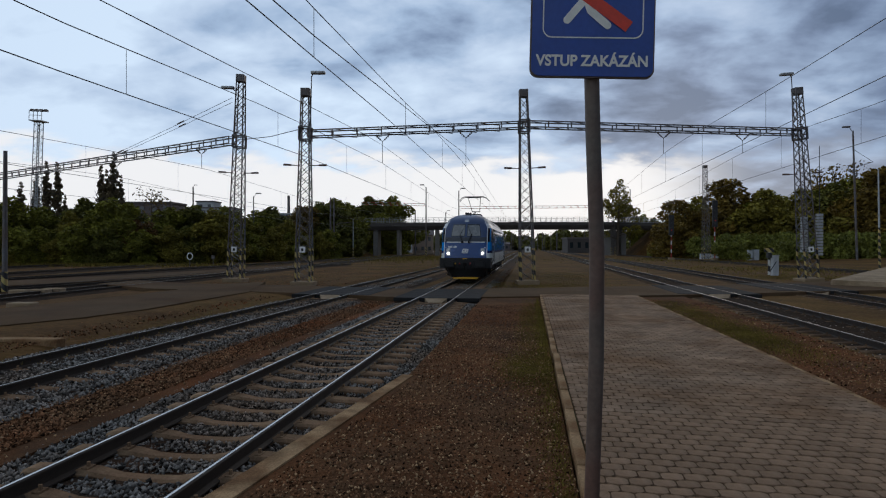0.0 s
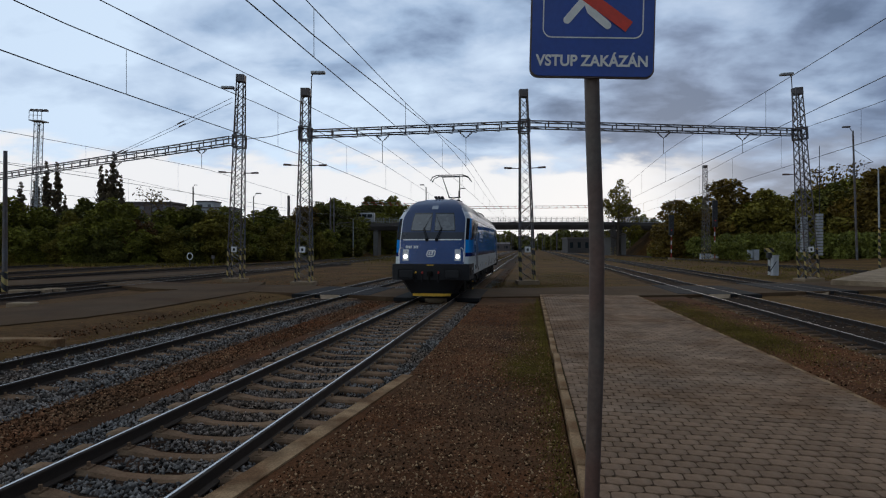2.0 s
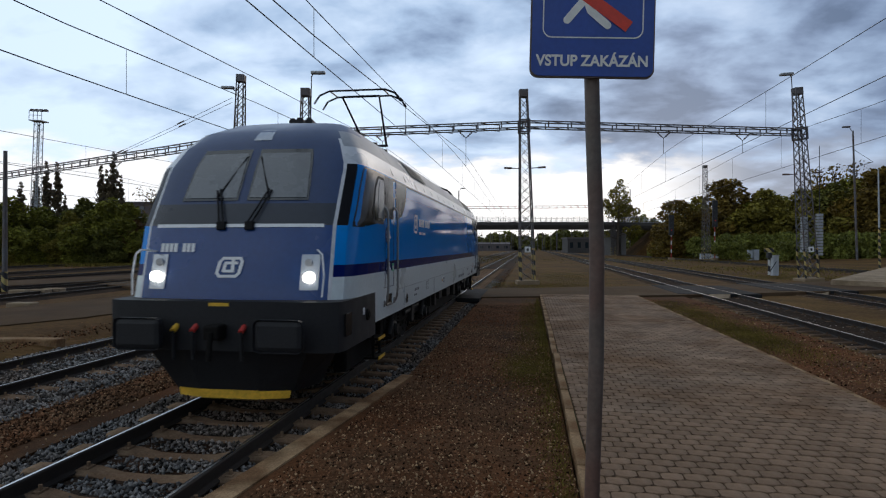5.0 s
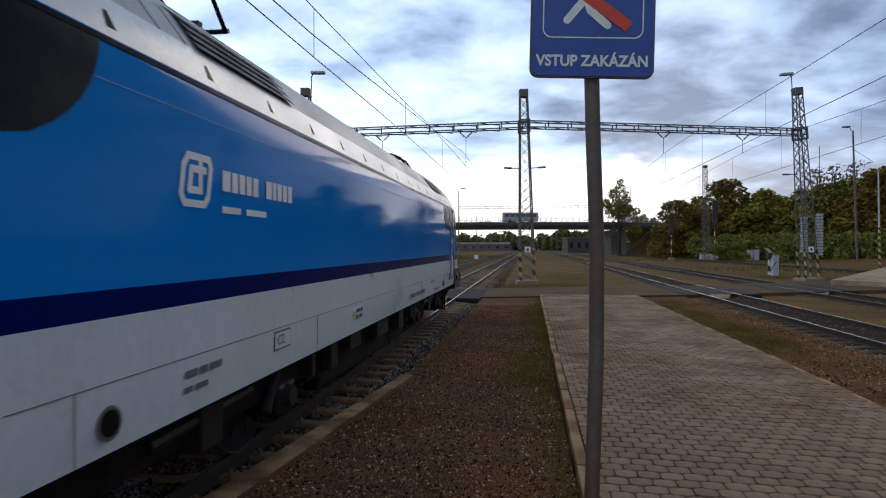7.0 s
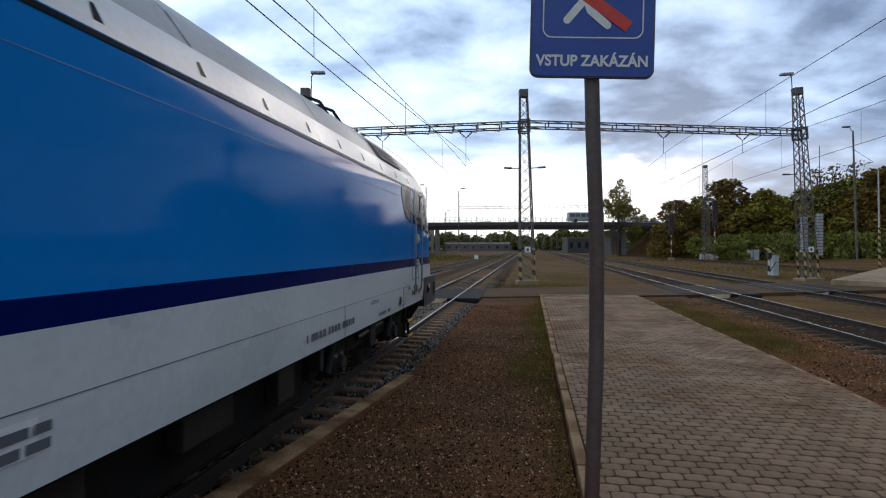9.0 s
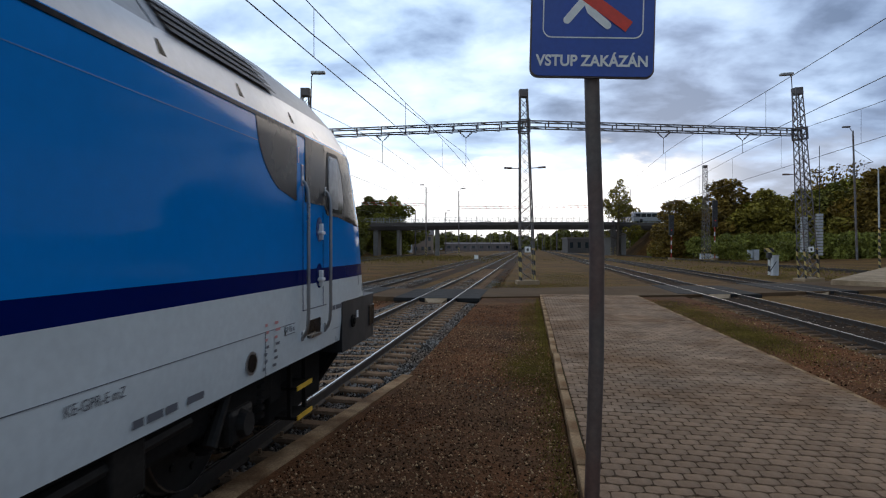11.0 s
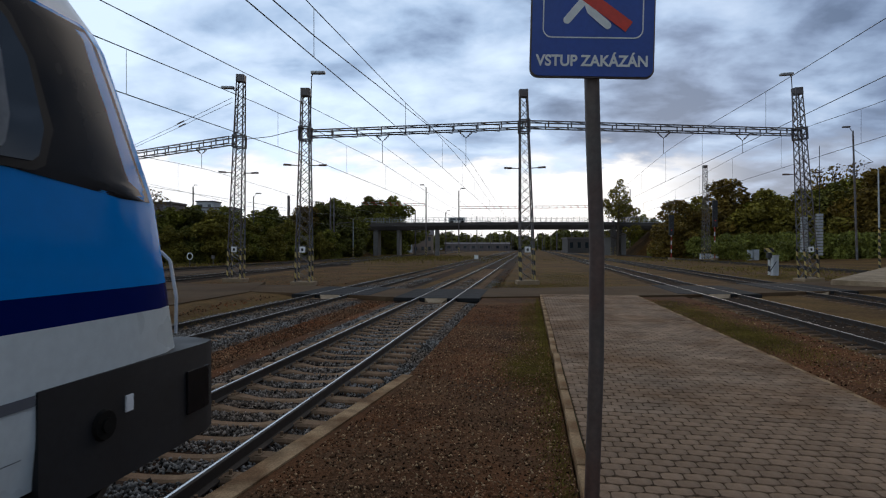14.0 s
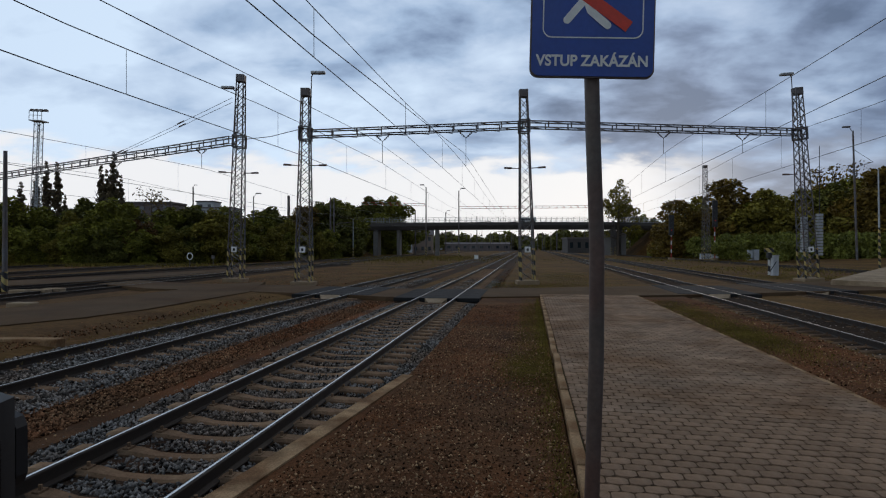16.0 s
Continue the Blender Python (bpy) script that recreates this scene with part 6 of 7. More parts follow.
LEAF_BUSH = leaf_mat("leaf_bush", (0.150, 0.158, 0.030), 0.45)
for (x, y, z), h in (((28.21, 133.35, 0.49), 3.4), ((29.64, 123.46, 0.61), 3.9), ((31.8, 117.7, 0.68), 4.2), ((32.63, 109.74, 0.78), 4.3), ((35.15, 108.08, 0.81), 4.6), ((36.97, 104.3, 0.86), 4.5), ((39.36, 102.63, 0.88), 4.6), ((41.61, 100.93, 0.9), 4.6), ((43.99, 99.25, 0.93), 4.5), ((46.39, 97.57, 0.95), 4.6), ((48.49, 95.85, 0.98), 4.4), ((50.6, 94.13, 1.0), 4.4), ((35.61, 89.97, 1.03), 3.2), ((30.41, 97.3, 0.93), 3.0)):
    bush(x, y, h, x * 53 % 360)
# young trees along the foot of the wood
band([("olive", (-64.34, 65.53, 1.15), 4.6), ("round", (-60.54, 66.08, 1.15), 5.0), ("olive", (-57.85, 67.47, 1.14), 4.4), ("round", (-55.78, 68.78, 1.12), 5.2), ("round2", (-52.24, 69.29, 1.12), 5.0), ("round", (-49.33, 70.71, 1.11), 4.4), ("olive", (-46.33, 72.15, 1.1), 4.8), ("round2", (-44.15, 74.49, 1.08), 4.4), ("olive", (-42.19, 76.79, 1.05), 5.4), ("round", (-41.58, 82.94, 0.98), 4.6), ("olive", (-39.61, 87.26, 0.93), 5.0), ("round", (-38.07, 93.54, 0.86), 4.6), ("olive", (-36.03, 99.9, 0.78), 5.0), ("round", (-36.2, 106.3, 0.71), 5.4), ("round", (-42.76, 168.0, 0.4), 8.0)], 8)


def far_woods():
    """Distant tree line closing the view under and beyond the bridge."""
    rng = np.random.default_rng(9)
    c, r = [], []
    for k in range(620):
        x = rng.uniform(-380, 420)
        c.append((x, 380 + rng.uniform(-40, 60), rng.uniform(1, 8.5)))
        r.append(rng.uniform(3, 5.5))
    for k in range(70):
        c.append((rng.uniform(-330, -110), 150 + rng.uniform(-20, 80), rng.uniform(1, 5)))
        r.append(rng.uniform(2.5, 4.5))
    ob = leaves("far_woods", c, r, 60000, 1.8, LEAF[1], None, rng)
    return tagged(ob, "hazy distant dark green tree line", "woods", kind="stuff")


far_woods()


def grass_tufts():
    rng = np.random.default_rng(21)
    v, f = [], []
    spots = [(0.36, 15.5, 0.10, 4.5, 4500, 0.06), (0.02, 16.5, 0.20, 3.6, 9000, 0.03), (-0.02, 10.6, 0.26, 0.75, 14000, 0.024), (0.24, 7.6, 0.12, 1.8, 4500, 0.02), (0.34, 5.4, 0.07, 1.2, 1500, 0.03), (5.2, 20, 0.45, 3.0, 9000, 0.035), (5.25, 15.0, 0.38, 1.5, 9000, 0.035), (0.6, 35, 2.0, 2.0, 9000, 0.05), (2.6, 44, 1.8, 5, 9000, 0.06), (19.5, 46, 2.5, 3, 6000, 0.08), (24, 62, 6, 6, 2500, 0.2), (-22, 112, 9, 16, 6000, 0.28), (30, 105, 10, 12, 4000, 0.25), (-52, 66, 9, 3, 5000, 0.3), (-12, 62, 2.5, 10, 3000, 0.08), (-9.5, 17, 0.4, 4, 900, 0.05)]
    for cx, cy, sx, sy, n, h in spots:
        for _ in range(n):
            x, y = rng.normal(cx, sx), rng.normal(cy, sy)
            if sx < 0.3 and x > 0.41:
                continue
            a, w, hh = rng.uniform(0, 6.28), h * 0.16, h * rng.uniform(0.5, 1.4)
            dx, dy = math.cos(a) * w, math.sin(a) * w
            k = len(v)
            z = -0.078 if y < 25 else -0.20
            v += [(x - dx, y - dy, z), (x + dx, y + dy, z), (x + rng.normal() * h * 0.5, y + rng.normal() * h * 0.5, z + hh)]
            f.append((k, k + 1, k + 2))
    return tagged(raw("grass", v, f, M["grass"]), "patches of short green and yellowing grass", "grass", kind="stuff")


grass_tufts()



# ---- road bridge ----
def build_bridge():
    t = thing("road_bridge", pose(-2.94, 151.11, 0, 0, 0, 8.16), "dark road bridge with railings across the yard", "bridge")
    bm = bmesh.new()
    pts = [(-60, 5.9), (-39, 6.2), (-25, 6.35), (-10, 6.5), (10, 6.55), (24, 6.5), (40, 6.3), (64, 5.9)]
    rings = [[bm.verts.new((x, y, z + d)) for y, d in ((0.6, 0.0), (0.0, 0.9), (0.0, 1.7), (9.0, 1.7), (9.0, 0.9), (8.4, 0.0))] for x, z in pts]
    for a, b in zip(rings, rings[1:]):
        for k in range(6):
            bm.faces.new((a[k], a[(k + 1) % 6], b[(k + 1) % 6], b[k]))
    bm.faces.new(rings[0])
    bm.faces.new(rings[-1][::-1])
    part("deck", bm, M["bridge"], t, "dark deck girder")
    for y in (0.1, 8.9):
        bm = bmesh.new()
        for (x0, z0), (x1, z1) in zip(pts, pts[1:]):
            n = max(2, int((x1 - x0) / 1.3))
            for k in range(n):
                u = k / n
                x, z = x0 + (x1 - x0) * u, z0 + (z1 - z0) * u + 1.7
                bar(bm, (x, y, z), (x, y, z + 1.25), 0.09)
            for h in (0.45, 0.85, 1.25):
                bar(bm, (x0, y, z0 + 1.7 + h), (x1, y, z1 + 1.7 + h), 0.07)
        part("railing", bm, M["galv"], t, "grey bridge railing")
    for x, w in ((-35.5, 1.3), (-20, 1.1), (24.5, 1.3), (27.0, 1.3), (-29.8, 0.8)):
        bm = bmesh.new()
        box(bm, x - w / 2, x + w / 2, 1.0, 8.0, -0.3, 6.3, 0.1)
        part("pier", bm, M["bridge_con"], t, "concrete bridge pier")
    bm = bmesh.new()
    vs = [bm.verts.new(p) for p in ((29, -1, -0.3), (75, -4, -0.3), (75, 0, 6.2), (36, 0, 6.2), (29, 10, -0.3), (75, 14, -0.3), (75, 9, 6.2), (36, 9, 6.2))]
    for q in ((0, 1, 2, 3), (4, 5, 6, 7), (0, 3, 7, 4), (2, 3, 7, 6), (1, 2, 6, 5)):
        bm.faces.new([vs[i] for i in q])
    part("embankment", bm, M["ground"], t, "dark earth embankment")
    bm = bmesh.new()
    vs = [bm.verts.new(p) for p in ((-37, -1, -0.3), (-90, -4, -0.3), (-90, 0, 5.8), (-48, 0, 5.9), (-37, 10, -0.3), (-90, 14, -0.3), (-90, 9, 5.8), (-48, 9, 5.9))]
    for q in ((0, 1, 2, 3), (4, 5, 6, 7), (0, 3, 7, 4), (2, 3, 7, 6), (1, 2, 6, 5)):
        bm.faces.new([vs[i] for i in q])
    part("embankment", bm, M["ground"], t, "dark earth embankment")
    return t


BRIDGE = build_bridge()


def vehicle(name, length, height, width, body, label, cabin=True):
    """Bus or van: body, window band, wheels."""
    t = thing(name, pose(0, 0, 0), label, "vehicle")
    bm = bmesh.new()
    box(bm, -length / 2, length / 2, -width / 2, width / 2, 0.35, height, 0.15)
    part("body", bm, body, t)
    bm = bmesh.new()
    n = max(2, int(length / 1.5))
    for k in range(n):
        x0 = -length / 2 + 0.4 + (length - 0.8) * k / n
        for y in (-width / 2 - 0.01, width / 2 + 0.01):
            box(bm, x0, x0 + (length - 0.8) / n - 0.15, y - 0.01, y + 0.01, height * 0.52, height * 0.86)
    part("windows", bm, LM["glass"], t, "dark side windows")
    for x in (-length * 0.3, length * 0.3):
        for y in (-width / 2 + 0.1, width / 2 - 0.1):
            bm = bmesh.new()
            rod(bm, (x, y - 0.12, 0.45), (x, y + 0.12, 0.45), 0.45, n=16)
            part("wheel", bm, M["rubber"], t)
    return t


VAN = vehicle("bus", 9.0, 2.6, 2.4, M["galv"], "grey bus driving over the bridge")
CAR = vehicle("car", 4.3, 1.5, 1.8, M["white"], "pale car driving over the bridge")


# ---- posts, signals, small trackside things ----
def post(name, x, y, h, r, label, striped=1.4, lamp=0, category="post", lean=0.0, arm=0.0):
    t = thing(name, pose(x, y, -0.15, 0, lean, 8), label, category, "slim posts")
    bm = bmesh.new()
    rod(bm, (0, 0, striped), (0, 0, h), r, r * 0.7, 10)
    part("shaft", bm, M["galv"] if r < 0.12 else M["steel"], t)
    if striped:
        bm = bmesh.new()
        rod(bm, (0, 0, -0.2), (0, 0, striped), r * 1.15, r * 1.1, 10)
        part("striped_foot", bm, M["hazard"], t, "yellow and black striped foot")
    if lamp:
        bm = bmesh.new()
        rod(bm, (0, 0, h - 0.2), (lamp * 0.5, 0, h + 0.5), 0.04, n=6)
        box(bm, lamp * 0.9 - 0.5, lamp * 0.9 + 0.5, -0.18, 0.18, h + 0.45, h + 0.66, 0.06)
        part("lamp_head", bm, M["steel"], t, "flat lamp head")
    if arm:
        bm = bmesh.new()
        rod(bm, (0, 0, h * 0.72), (arm, 0, h * 0.76), 0.04, n=6)
        rod(bm, (0, 0, h * 0.86), (arm, 0, h * 0.76), 0.03, n=6)
        part("bracket_arm", bm, M["steel"], t)
    return t


post("mast_post", *(-22.77, 132.1), 15.48, 0.17, "slim catenary post with striped foot and lamp", 2.2, -1, "mast")
post("mast_post", *(-16.21, 139.11), 15.28, 0.17, "slim catenary post with striped foot and lamp", 2.2, 1, "mast")
# far yard masts under the bridge
for x, y, h in ((-27.31, 213.28, 8.0), (-24.14, 233.94, 7.5), (-24.77, 259.11, 8.0), (-17.83, 229.8, 8.5), (-19.0, 275.09, 8.0), (-17.93, 300.5, 9.0), (-12.14, 250.82, 8.0), (-10.72, 281.33, 8.0), (-7.84, 301.94, 8.5), (4.06, 293.55, 8.5), (6.56, 263.6, 8.0), (8.74, 243.71, 8.2), (13.31, 289.82, 8.5), (14.47, 254.63, 8.0), (16.32, 234.69, 8.0)):
    post("mast_post", x, y, h, 0.13, "distant slim grey catenary post in the far yard", 0, 0, "mast")
post("mast_post", *(-31.91, 167.16), 12.63, 0.2, "distant slim grey catenary post", 0, 0, "mast")
post("mast_post", *(-27.46, 198.11), 13.72, 0.2, "distant catenary post with lamp", 0, 1, "mast")
post("mast_post", *(-18.9, 219.54), 13.41, 0.2, "distant slim grey catenary post", 0, 0, "mast")
post("mast_post", *(-36.06, 105.95), 11.24, 0.17, "pair of slim posts with striped feet", 2.6, 0, "mast")
post("mast_post", *(-35.44, 106.04), 11.24, 0.17, "pair of slim posts with striped feet", 2.6, 0, "mast")
post("mast_post", *(-34.85, 116.23), 7.75, 0.1, "short pale post at the edge of the wood", 2.0, 0, "post")
post("lamp_post", *(-50.03, 103.95), 11.44, 0.14, "lamp post at the edge of the wood", 0, 1, "lamp post")
post("lamp_post", *(26.75, 165.47), 17.6, 0.15, "lamp post with striped foot beside the bridge", 3.0, -1, "lamp post")
post("lamp_post", *(44.49, 89.22), 18.07, 0.16, "tall grey lamp post with bracket arm", 0, -1, "lamp post", -2.0, 2.6)
post("lamp_post", *(32.48, 61.23), 9.44, 0.09, "slim post with striped lower half", 4.0, 0, "post", -1.0)
post("lamp_post", *(-25.13, 25.69), 6.84, 0.125, "striped yard post with curved top", 1.0, 0, "post", 0.5)
lattice_mast("lattice_mast", *(28.74, 103.12), 15.37, 1.0, "distant steel lattice mast beside bushes", lean=-1.0, turn=8, group="far masts", plate=False)
lattice_mast("lattice_mast", *(20.87, 154.53), 8.5, 0.9, "distant steel lattice mast by the bridge", turn=8, group="far masts", plate=False)


def lamp_tower():
    """Floodlight tower with an inclined ladder-like shaft and a railed platform."""
    t = thing("floodlight_tower", pose(*(-71.99, 78.58), -0.1, 0, 2.2, 8), "tall pale floodlight tower with railed platform", "tower")
    h = 20.5
    for sx in (-1, 1):
        for sy in (-1, 1):
            bm = bmesh.new()
            bar(bm, (sx * 0.52, sy * 0.5, 0), (sx * 0.40, sy * 0.4, h), 0.10)
            part("leg", bm, M["galv"], t)
    bm = bmesh.new()
    for k in range(40):
        z0, z1 = h * k / 40, h * (k + 1) / 40
        q = 1 if k % 2 else -1
        for s in (-0.45, 0.45):
            bar(bm, (-q * 0.45, s, z0), (q * 0.45, s, z1), 0.06)
            bar(bm, (-0.45, s, z1), (0.45, s, z1), 0.05)
    part("bracing", bm, M["galv"], t)
    bm = bmesh.new()
    box(bm, -0.95, 0.95, -0.8, 0.8, h, h + 0.15)
    for x in (-0.92, -0.3, 0.3, 0.92):
        bar(bm, (x, -0.8, h), (x, -0.8, h + 1.5), 0.06)
    for z in (0.8, 1.5):
        bar(bm, (-0.95, -0.8, h + z), (0.95, -0.8, h + z), 0.06)
    part("platform", bm, M["galv"], t, "railed lamp platform")
    for x in (-1.0, -0.35, 0.35, 1.0):
        bm = bmesh.new()
        box(bm, x - 0.26, x + 0.26, -0.2, 0.2, h + 1.5, h + 1.85, 0.05)
        part("floodlight", bm, M["steel"], t)


lamp_tower()


def signal(x, y, h, label, two=False):
    t = thing("light_signal", pose(x, y, -0.1, 0, 0, 8), label, "railway signal", "light signals")
    bm = bmesh.new()
    rod(bm, (0, 0, 0), (0, 0, h * 0.55), 0.09, n=10)
    part("mast", bm, M["candy_post"], t, "red and white banded mast")
    bm = bmesh.new()
    box(bm, -0.42, 0.42, -0.15, 0.15, h * 0.55, h, 0.08)
    hd = part("signal_head", bm, M["black"], t, "black signal head")
    for k in range(4):
        bm = bmesh.new()
        z = h * 0.62 + (h * 0.34) * k / 3.4
        rod(bm, (0, -0.14, z), (0, -0.34, z + 0.02), 0.15, 0.16, 14)
        part("lens_hood", bm, M["black"], hd)
    bm = bmesh.new()
    rod(bm, (0, -0.15, h * 0.66), (0, -0.18, h * 0.66), 0.11, n=14)
    part("red_lens", bm, RED_LIGHT, hd, "dim red lens")
    bm = bmesh.new()
    box(bm, -0.4, 0.4, -0.4, 0.4, -0.2, 0.35, 0.03)
    part("base", bm, M["concrete"], t)


M["candy_post"] = stripes("candy_post", (0.7, 0.68, 0.66), (0.5, 0.05, 0.04), 0.7, slant=0.0)
RED_LIGHT = glow("red_signal_light", (0.35, 0.02, 0.015), 0.12)
signal(*(23.3, 103.35), 7.4, "dark light signal on a banded mast beside the track")
signal(*(29.49, 101.21), 9.6, "tall dark light signal in front of bushes")


def trackside():
    # round ring sign on a stake
    x, y, _ = (-37.02, 61.44, 0.0)
    t = thing("ring_sign", pose(x, y, -0.15, 0, 0, 20), "small round white ring sign on a stake", "sign")
    bm = bmesh.new()
    rod(bm, (0, 0, 0), (0, 0, 0.9), 0.035, n=8)
    part("stake", bm, M["steel"], t)
    bm = bmesh.new()
    for k in range(20):
        a, b = k * math.pi / 10, (k + 1) * math.pi / 10
        rod(bm, (0.28 * math.cos(a), 0, 1.15 + 0.36 * math.sin(a)), (0.28 * math.cos(b), 0, 1.15 + 0.36 * math.sin(b)), 0.055, n=6)
    part("ring", bm, M["white"], t, "white ring")
    for nm, (x, y, _), w, h, mk, lb in (("marker_board", (-36.72, 65.79, 0.0), 0.4, 1.2, "steel", "dull grey marker board on a stake"), ("marker_board", (-39.45, 269.68, 0.0), 0.9, 1.6, "galv", "pale marker board beside the track"), ("marker_board", (-8.16, 93.79, 0.11), 0.62, 0.9, "white", "small white marker board on a post")):
        t = thing(nm, pose(x, y, -0.15, 0, 0, 8), lb, "sign", "marker boards")
        bm = bmesh.new()
        rod(bm, (0, 0.05, -0.1), (0, 0.05, h), 0.04, n=8)
        part("stake", bm, M["steel"], t)
        bm = bmesh.new()
        box(bm, -w / 2, w / 2, -0.02, 0.02, h - w, h, 0.01)
        part("plate", bm, M[mk], t)
    # point lever with striped lantern, and grey cabinet
    x, y, _ = (18.26, 49.09, 0.02)
    t = thing("point_lantern", pose(x, y, -0.1, 0, 0, 8), "point lever lantern with black and white post", "point lantern")
    bm = bmesh.new()
    rod(bm, (0, 0, 0), (0, 0, 1.75), 0.09, n=10)
    part("post", bm, M["zebra"], t, "black and white banded post")
    bm = bmesh.new()
    box(bm, -0.36, 0.36, -0.06, 0.06, 1.72, 2.05, 0.02)
    part("lantern_plate", bm, M["hazard"], t, "yellow and black plate")
    bm = bmesh.new()
    box(bm, -0.16, 0.16, -0.16, 0.16, 1.3, 1.7, 0.03)
    bar(bm, (0.1, 0, 0.3), (0.55, 0, 1.0), 0.05)
    part("lever", bm, M["black"], t)
    for (x, y, _), w, h, lb in (((18.89, 49.68, -0.0), 0.44, 1.50, "tall pale grey cable cabinet"), ((34.69, 100.95, 0.17), 0.6, 1.6, "pale grey trackside cabinet"), ((35.57, 101.07, 0.17), 0.8, 1.7, "pale grey trackside cabinet"), ((28.75, 104.14, -0.09), 1.2, 1.0, "low weathered grey concrete block"), ((29.83, 103.28, -0.07), 1.2, 0.9, "low weathered grey concrete block")):
        t = thing("cabinet", pose(x, y, -0.15, 0, 0, 8), lb, "cabinet", "trackside cabinets")
        bm = bmesh.new()
        box(bm, -w / 2, w / 2, -w / 2, w / 2, -0.1, h, 0.04)
        part("housing", bm, M["pale"], t)
        bm = bmesh.new()
        box(bm, -w / 2 - 0.03, w / 2 + 0.03, -w / 2 - 0.03, w / 2 + 0.03, h, h + 0.06, 0.015)
        part("lid", bm, M["galv"], t)
    # stacked grey counterweights hung on the mast beside the bushes
    for (x, y, _), z0, z1, lb in (((18.43, 41.44, 1.77), 1.5, 4.2, "stack of grey counterweight discs on the mast"), ((17.55, 41.51, 1.77), 1.7, 4.0, "stack of grey counterweight discs on the mast")):
        t = thing("counterweight", pose(x, y, 0, 0, 0, 8), lb, "counterweight", "counterweights")
        n = 14
        for k in range(n):
            bm = bmesh.new()
            z = z0 + (z1 - z0) * k / n
            box(bm, -0.16, 0.16, -0.16, 0.16, z, z + (z1 - z0) / n - 0.03, 0.01)
            part("weight", bm, M["galv"], t)
        bm = bmesh.new()
        rod(bm, (0, 0, -0.1), (0, 0, 8.5), 0.02, n=6)
        part("guide_rod", bm, M["wire"], t)
    # platform end
    slab("platform_end", [(16.23, 35.2), (31.39, 58.23), (60, 62), (60, 40), (18.12, 33.62)], -0.2, 0.25, M["concrete"], "low pale concrete loading platform end", "platform")
    # low concrete blocks and stubs among the sidings
    for x, y, w in ((-23.52, 24.87, 0.8), (-22.9, 25.32, 0.9), (-22.83, 26.1, 0.9), (-18.06, 19.22, 0.9)):
        bm = bmesh.new()
        box(bm, -w / 2, w / 2, -0.25, 0.25, -0.2, 0.05, 0.04)
        ob = tagged(part("timber_block", bm, M["concrete"]), "weathered grey sleeper stub beside the siding", "block", "sleeper stubs")
        ob.matrix_basis = pose(x, y, 0, 0, 0, 5)
    # low concrete wall stub by the service path
    x, y, _ = (-11.32, 12.13, -0.1)
    bm = bmesh.new()
    box(bm, -1.3, 0.85, -0.15, 0.15, -0.3, -0.02, 0.03)
    ob = tagged(part("concrete_beam", bm, M["kerb"]), "weathered concrete beam lying beside the track", "beam")
    ob.matrix_basis = pose(x, y, 0, 0, 0, 4)


M["zebra"] = stripes("zebra", (0.7, 0.7, 0.68), (0.02, 0.02, 0.02), 0.45, slant=0.6)
trackside()


# ---- far gantries with banded beams, and buildings ----
def far_gantry(p0, p1, label):
    t = gantry_beam(p0, p1, label, 0.5, 1.6)
    for c in t.children:
        c.data.materials[0] = M["candy"]
    return t


far_gantry((-16.21, 139.11, 11.17), (16.21, 143.76, 11.43), "distant red and white banded gantry beam")
far_gantry((-37.04, 130.06, 11.79), (-22.77, 132.1, 11.41), "distant red and white banded gantry beam")


def building(x, y, w, d, h, wall, label, roof=0.0, storeys=1, cols=4, turn=8):
    t = thing("building", pose(x, y, -0.15, 0, 0, turn), label, "building", "far buildings")
    bm = bmesh.new()
    box(bm, -w / 2, w / 2, 0, d, 0, h)
    part("wall", bm, wall, t)
    bm = bmesh.new()
    if roof:
        vs = [bm.verts.new(p) for p in ((-w / 2 - 0.3, -0.3, h), (w / 2 + 0.3, -0.3, h), (w / 2 + 0.3, d + 0.3, h), (-w / 2 - 0.3, d + 0.3, h), (-w / 2 - 0.3, d / 2, h + roof), (w / 2 + 0.3, d / 2, h + roof))]
        for q in ((0, 1, 5, 4), (2, 3, 4, 5), (0, 4, 3), (1, 2, 5), (0, 3, 2, 1)):
            bm.faces.new([vs[i] for i in q])
    else:
        box(bm, -w / 2 - 0.3, w / 2 + 0.3, -0.3, d + 0.3, h, h + 0.5)
    part("roof", bm, M["house_roof"], t)
    for r in range(storeys):
        for k in range(cols):
            bm = bmesh.new()
            x0 = -w / 2 + w * (k + 0.3) / cols
            z = h * (r + 0.35) / storeys
            box(bm, x0, x0 + w / cols * 0.4, -0.08, 0.05, z, z + h / storeys * 0.4)
            part("window", bm, LM["glass"], t)
    return t


building(*(-33.36, 187.16), 6.5, 8, 6.0, M["house"], "small ochre brick house beyond the bridge", 1.5, 2, 3)
building(*(-107.0, 156.4), 13, 10, 14.5, M["house_roof"], "dark flat-roofed block behind the wood", 0, 4, 4)
building(*(-125.73, 224.43), 16, 12, 17.6, M["pale"], "pale flat-roofed block behind the wood", 0, 5, 5)
building(*(-131.1, 228.71), 7, 8, 20.5, M["pale"], "pale stair tower of a block behind the wood", 0, 5, 2)
building(*(-48.97, 225.33), 18, 8, 3.2, M["pale"], "low pale shed beyond the bridge", 0, 1, 5)
building(*(-28.04, 329.35), 36, 8, 3.6, M["house_roof"], "low dark station shed in the distance", 1, 1, 8)
building(*(17.45, 214.65), 8, 10, 5.0, M["bridge"], "dark engine shed beyond the bridge", 0, 1, 3)
post("chimney", *(-119.07, 286.0), 27.81, 0.9, "distant slim chimney over the wood", 0, 0, "chimney")
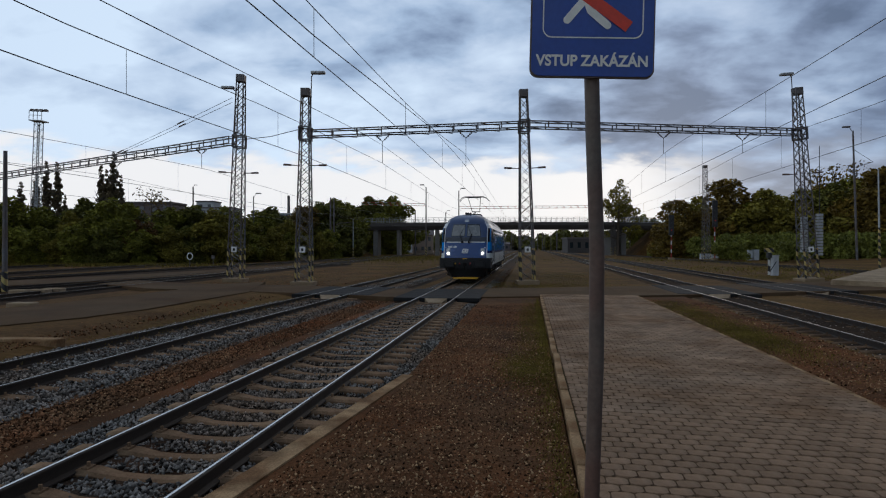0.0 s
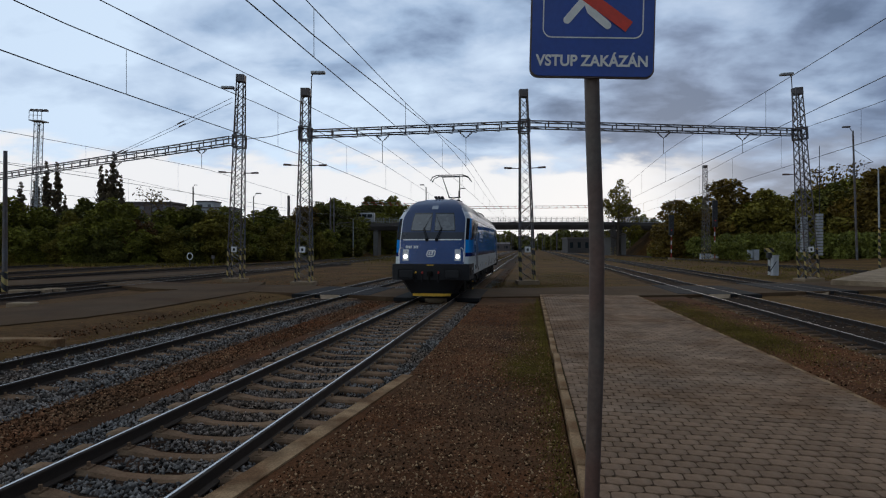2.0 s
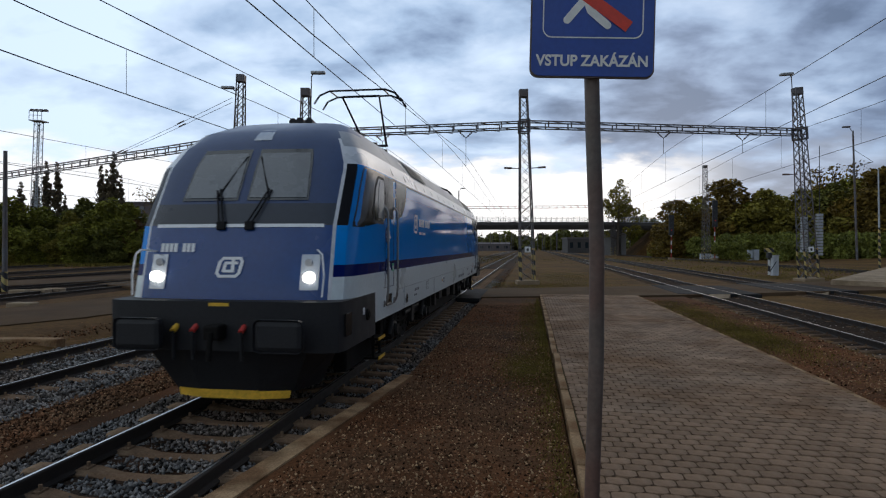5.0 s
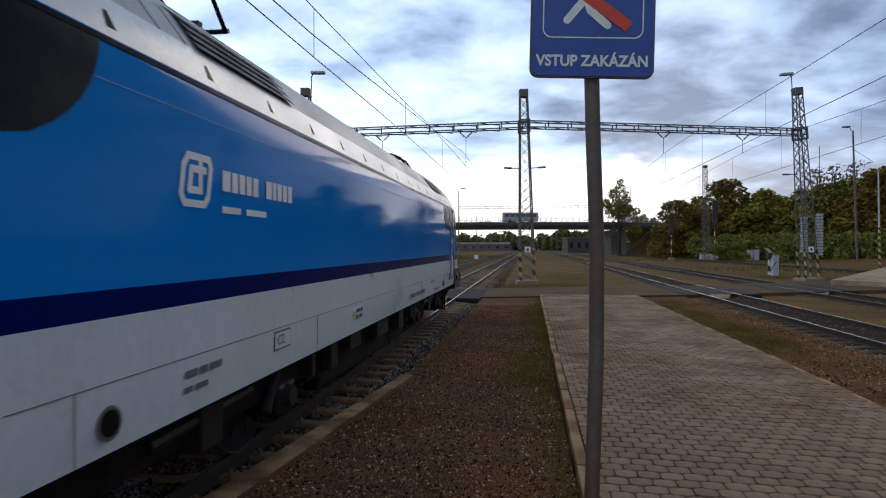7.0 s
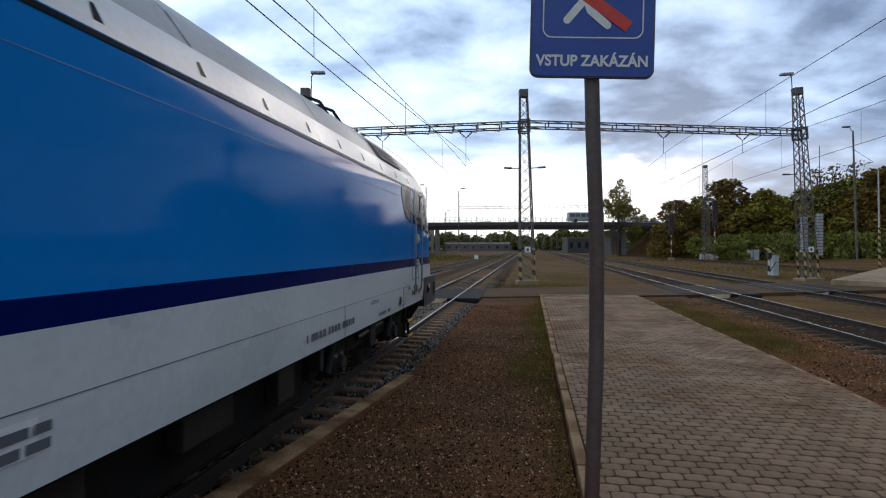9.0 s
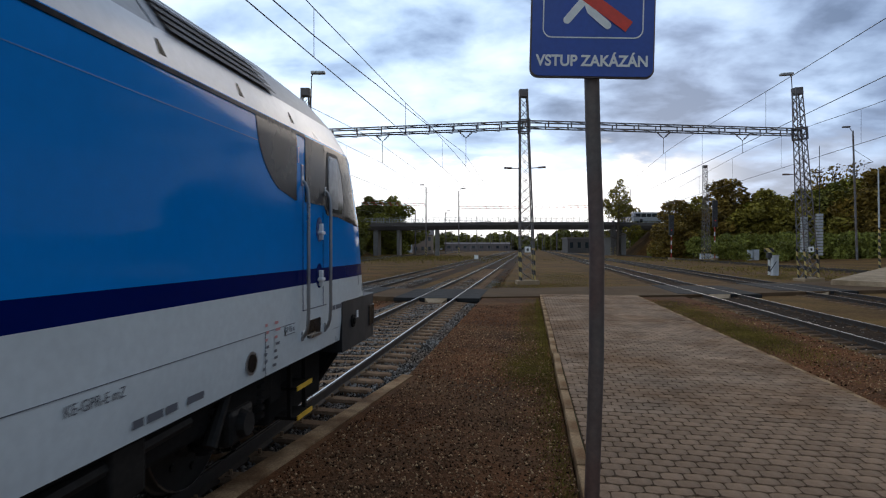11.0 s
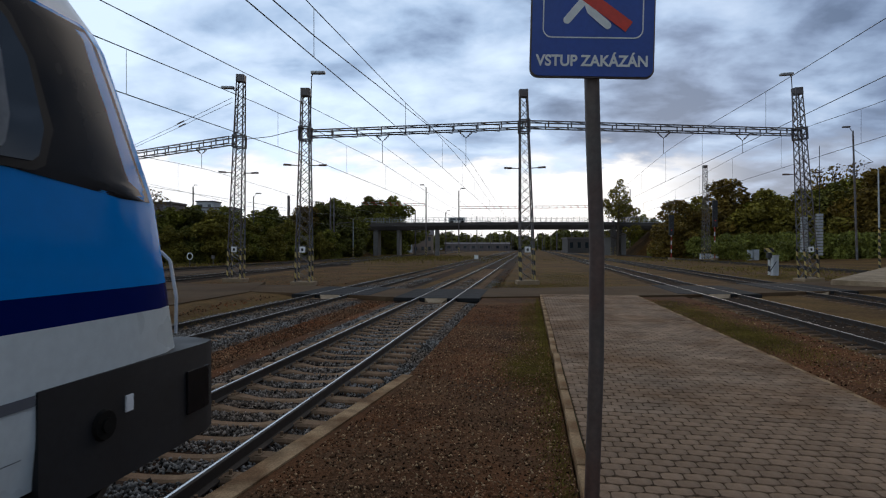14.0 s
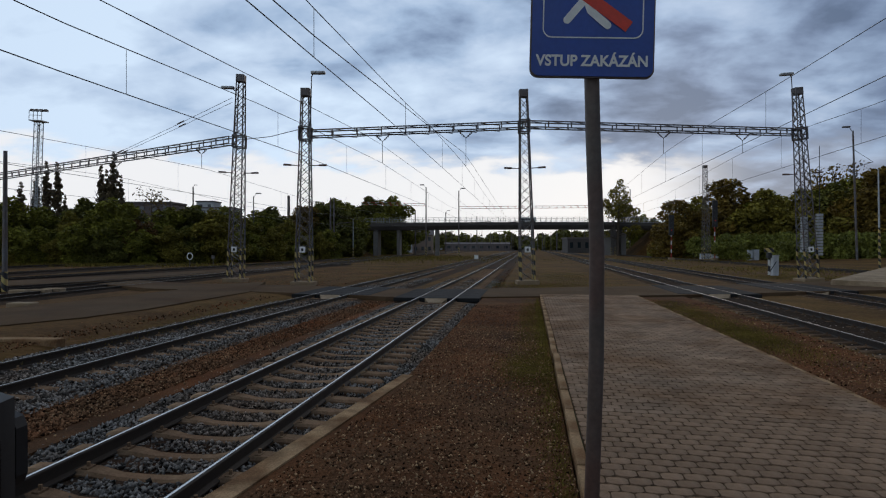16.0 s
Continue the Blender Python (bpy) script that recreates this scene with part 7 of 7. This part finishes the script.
post("floodlight_mast", *(-110.94, 186.14), 22.25, 0.3, "distant floodlight mast with small platform", 0, 1, "mast")
for (x, y, z), h in (((-19.05, 300.34, 1.21), 9.5), ((-9.26, 321.94, 1.15), 10), ((6.72, 304.03, 1.21), 9.5), ((11.44, 254.2, 1.35), 9.5), ((17.03, 244.9, 1.38), 9), ((25.62, 286.54, 1.26), 9.5), ((-16.14, 361.37, 1.04), 10), ((-2.84, 383.48, 0.98), 10), ((-29.14, 298.89, 1.21), 9), ((-33.02, 257.92, 1.32), 9)):
    post("mast_post", x, y, h, 0.22, "far catenary post under the bridge", 0, 0, "mast", 0, 2.5)



# ---- paving stones ----
def build_paving():
    pv = slab("pavement", [(0.56, 1.0), (4.45, 1.0), (4.45, 26.2), (0.56, 25.4)], -0.25, -0.022, M["joint"], "paved path of interlocking brown-grey concrete stones", "pavement")
    w, d = 0.200, 0.166

    def stone(dx, dy):
        cx, cy = w / 2 - 0.005, d / 2 - 0.0045
        k = 0.030
        top = [(-cx, -cy + k), (-cx + k * 1.3, -cy), (cx - k * 1.3, -cy), (cx, -cy + k), (cx, cy - k), (cx - k * 1.3, cy), (-cx + k * 1.3, cy), (-cx, cy - k)]
        ins = [(x * 0.965, y * 0.955) for x, y in top]
        v = [(x + dx, y + dy, 0.0) for x, y in ins] + [(x + dx, y + dy, -0.004) for x, y in top] + [(x + dx, y + dy, -0.05) for x, y in top]
        f = [tuple(range(8))]
        for b in (0, 8):
            f += [(b + i, b + 8 + i, b + 8 + (i + 1) % 8, b + (i + 1) % 8) for i in range(8)]
        return v, f

    v0, f0 = stone(0, 0)
    one = raw("paving_stone", v0, f0, M["paver"], pv)
    me = one.data
    bpy.data.objects.remove(one)
    rng = random.Random(3)
    V, F, n = [], [], 0
    r = 0
    y = 3.6
    while y < 26.2:
        x = 0.57 + w / 2 + (w / 2 if r % 2 else 0)
        while x < 4.42:
            z = 0.004 + rng.uniform(-0.004, 0.004) + 0.006 * noise.noise(Vector((x * 1.3, y * 1.3, 0)))
            if n < 300 and y > 4.4 and x < 0.8 + (y - 3.4) * 1.2:
                ob = new("paving_stone", me)
                ob.parent = pv
                ob.matrix_basis = pose(x, y, z, rng.uniform(-1, 1), rng.uniform(-1, 1), rng.uniform(-1, 1))
                n += 1
            else:
                k = len(V)
                a, b = rng.uniform(-0.015, 0.015), rng.uniform(-0.015, 0.015)
                V += [(x + p, y + q, z + s + a * p + b * q) for p, q, s in v0]
                F += [tuple(k + i for i in f) for f in f0]
            x += w
        for x in ((0.57 + w / 4, 4.42 - w * 0.15) if r % 2 else (4.45 - w / 4,)):
            k = len(V)
            z = 0.003 + rng.uniform(-0.004, 0.004)
            V += [(x + p * 0.48, y + q, z + s) for p, q, s in v0]
            F += [tuple(k + i for i in f) for f in f0]
        y += d
        r += 1
    tagged(raw("paving_field", V, F, M["paver_far"], pv), kind="stuff")


build_paving()



# ---- what moves ----
DRIVE = [(0, 35.16), (0.5, 32.04), (1, 28.93), (1.5, 25.82), (2, 22.77), (2.5, 19.83), (3, 17.03), (3.5, 14.36), (4, 11.85), (4.6, 9.00), (5.2, 6.28), (5.8, 3.70), (6.3, 1.69), (7, -0.66), (7.5, -2.08), (8, -3.42), (8.5, -4.71), (9, -5.90), (9.6, -7.50), (10.4, -9.86), (11.3, -12.21), (12, -13.45), (12.5, -14.19), (13, -14.84), (13.5, -15.40), (14, -15.96), (14.5, -16.44), (15, -16.86), (15.5, -17.31), (16, -17.60)]


def motions():
    walk(LOCO, [(t, pose(TRACK_X, s + 9.8, 0)) for t, s in DRIVE])
    ts, ss = [t for t, _ in DRIVE], [s for _, s in DRIVE]
    steps = [16 * i / 160 for i in range(161)]
    for ws, y in WHEELSETS:
        rows = []
        for t in steps:
            run = DRIVE[0][1] - float(np.interp(t, ts, ss))
            rows.append((t, pose(0, y, 0.575, math.degrees(run / 0.575), 0, 0)))
        walk(ws, rows)
    walk(VAN, [(t, BRIDGE.matrix_basis @ pose(-57 + 8.3 * t, 2.6, 8.0 + min(0.2, 0.02 * t))) for t in (0, 2, 4, 6, 8, 10, 12, 14, 16)])
    walk(CAR, [(t, BRIDGE.matrix_basis @ pose(-33 + 9.0 * (t - 12), 2.6, 8.0)) for t in (0, 4, 8, 10, 11, 12, 13, 14, 16)])


motions()
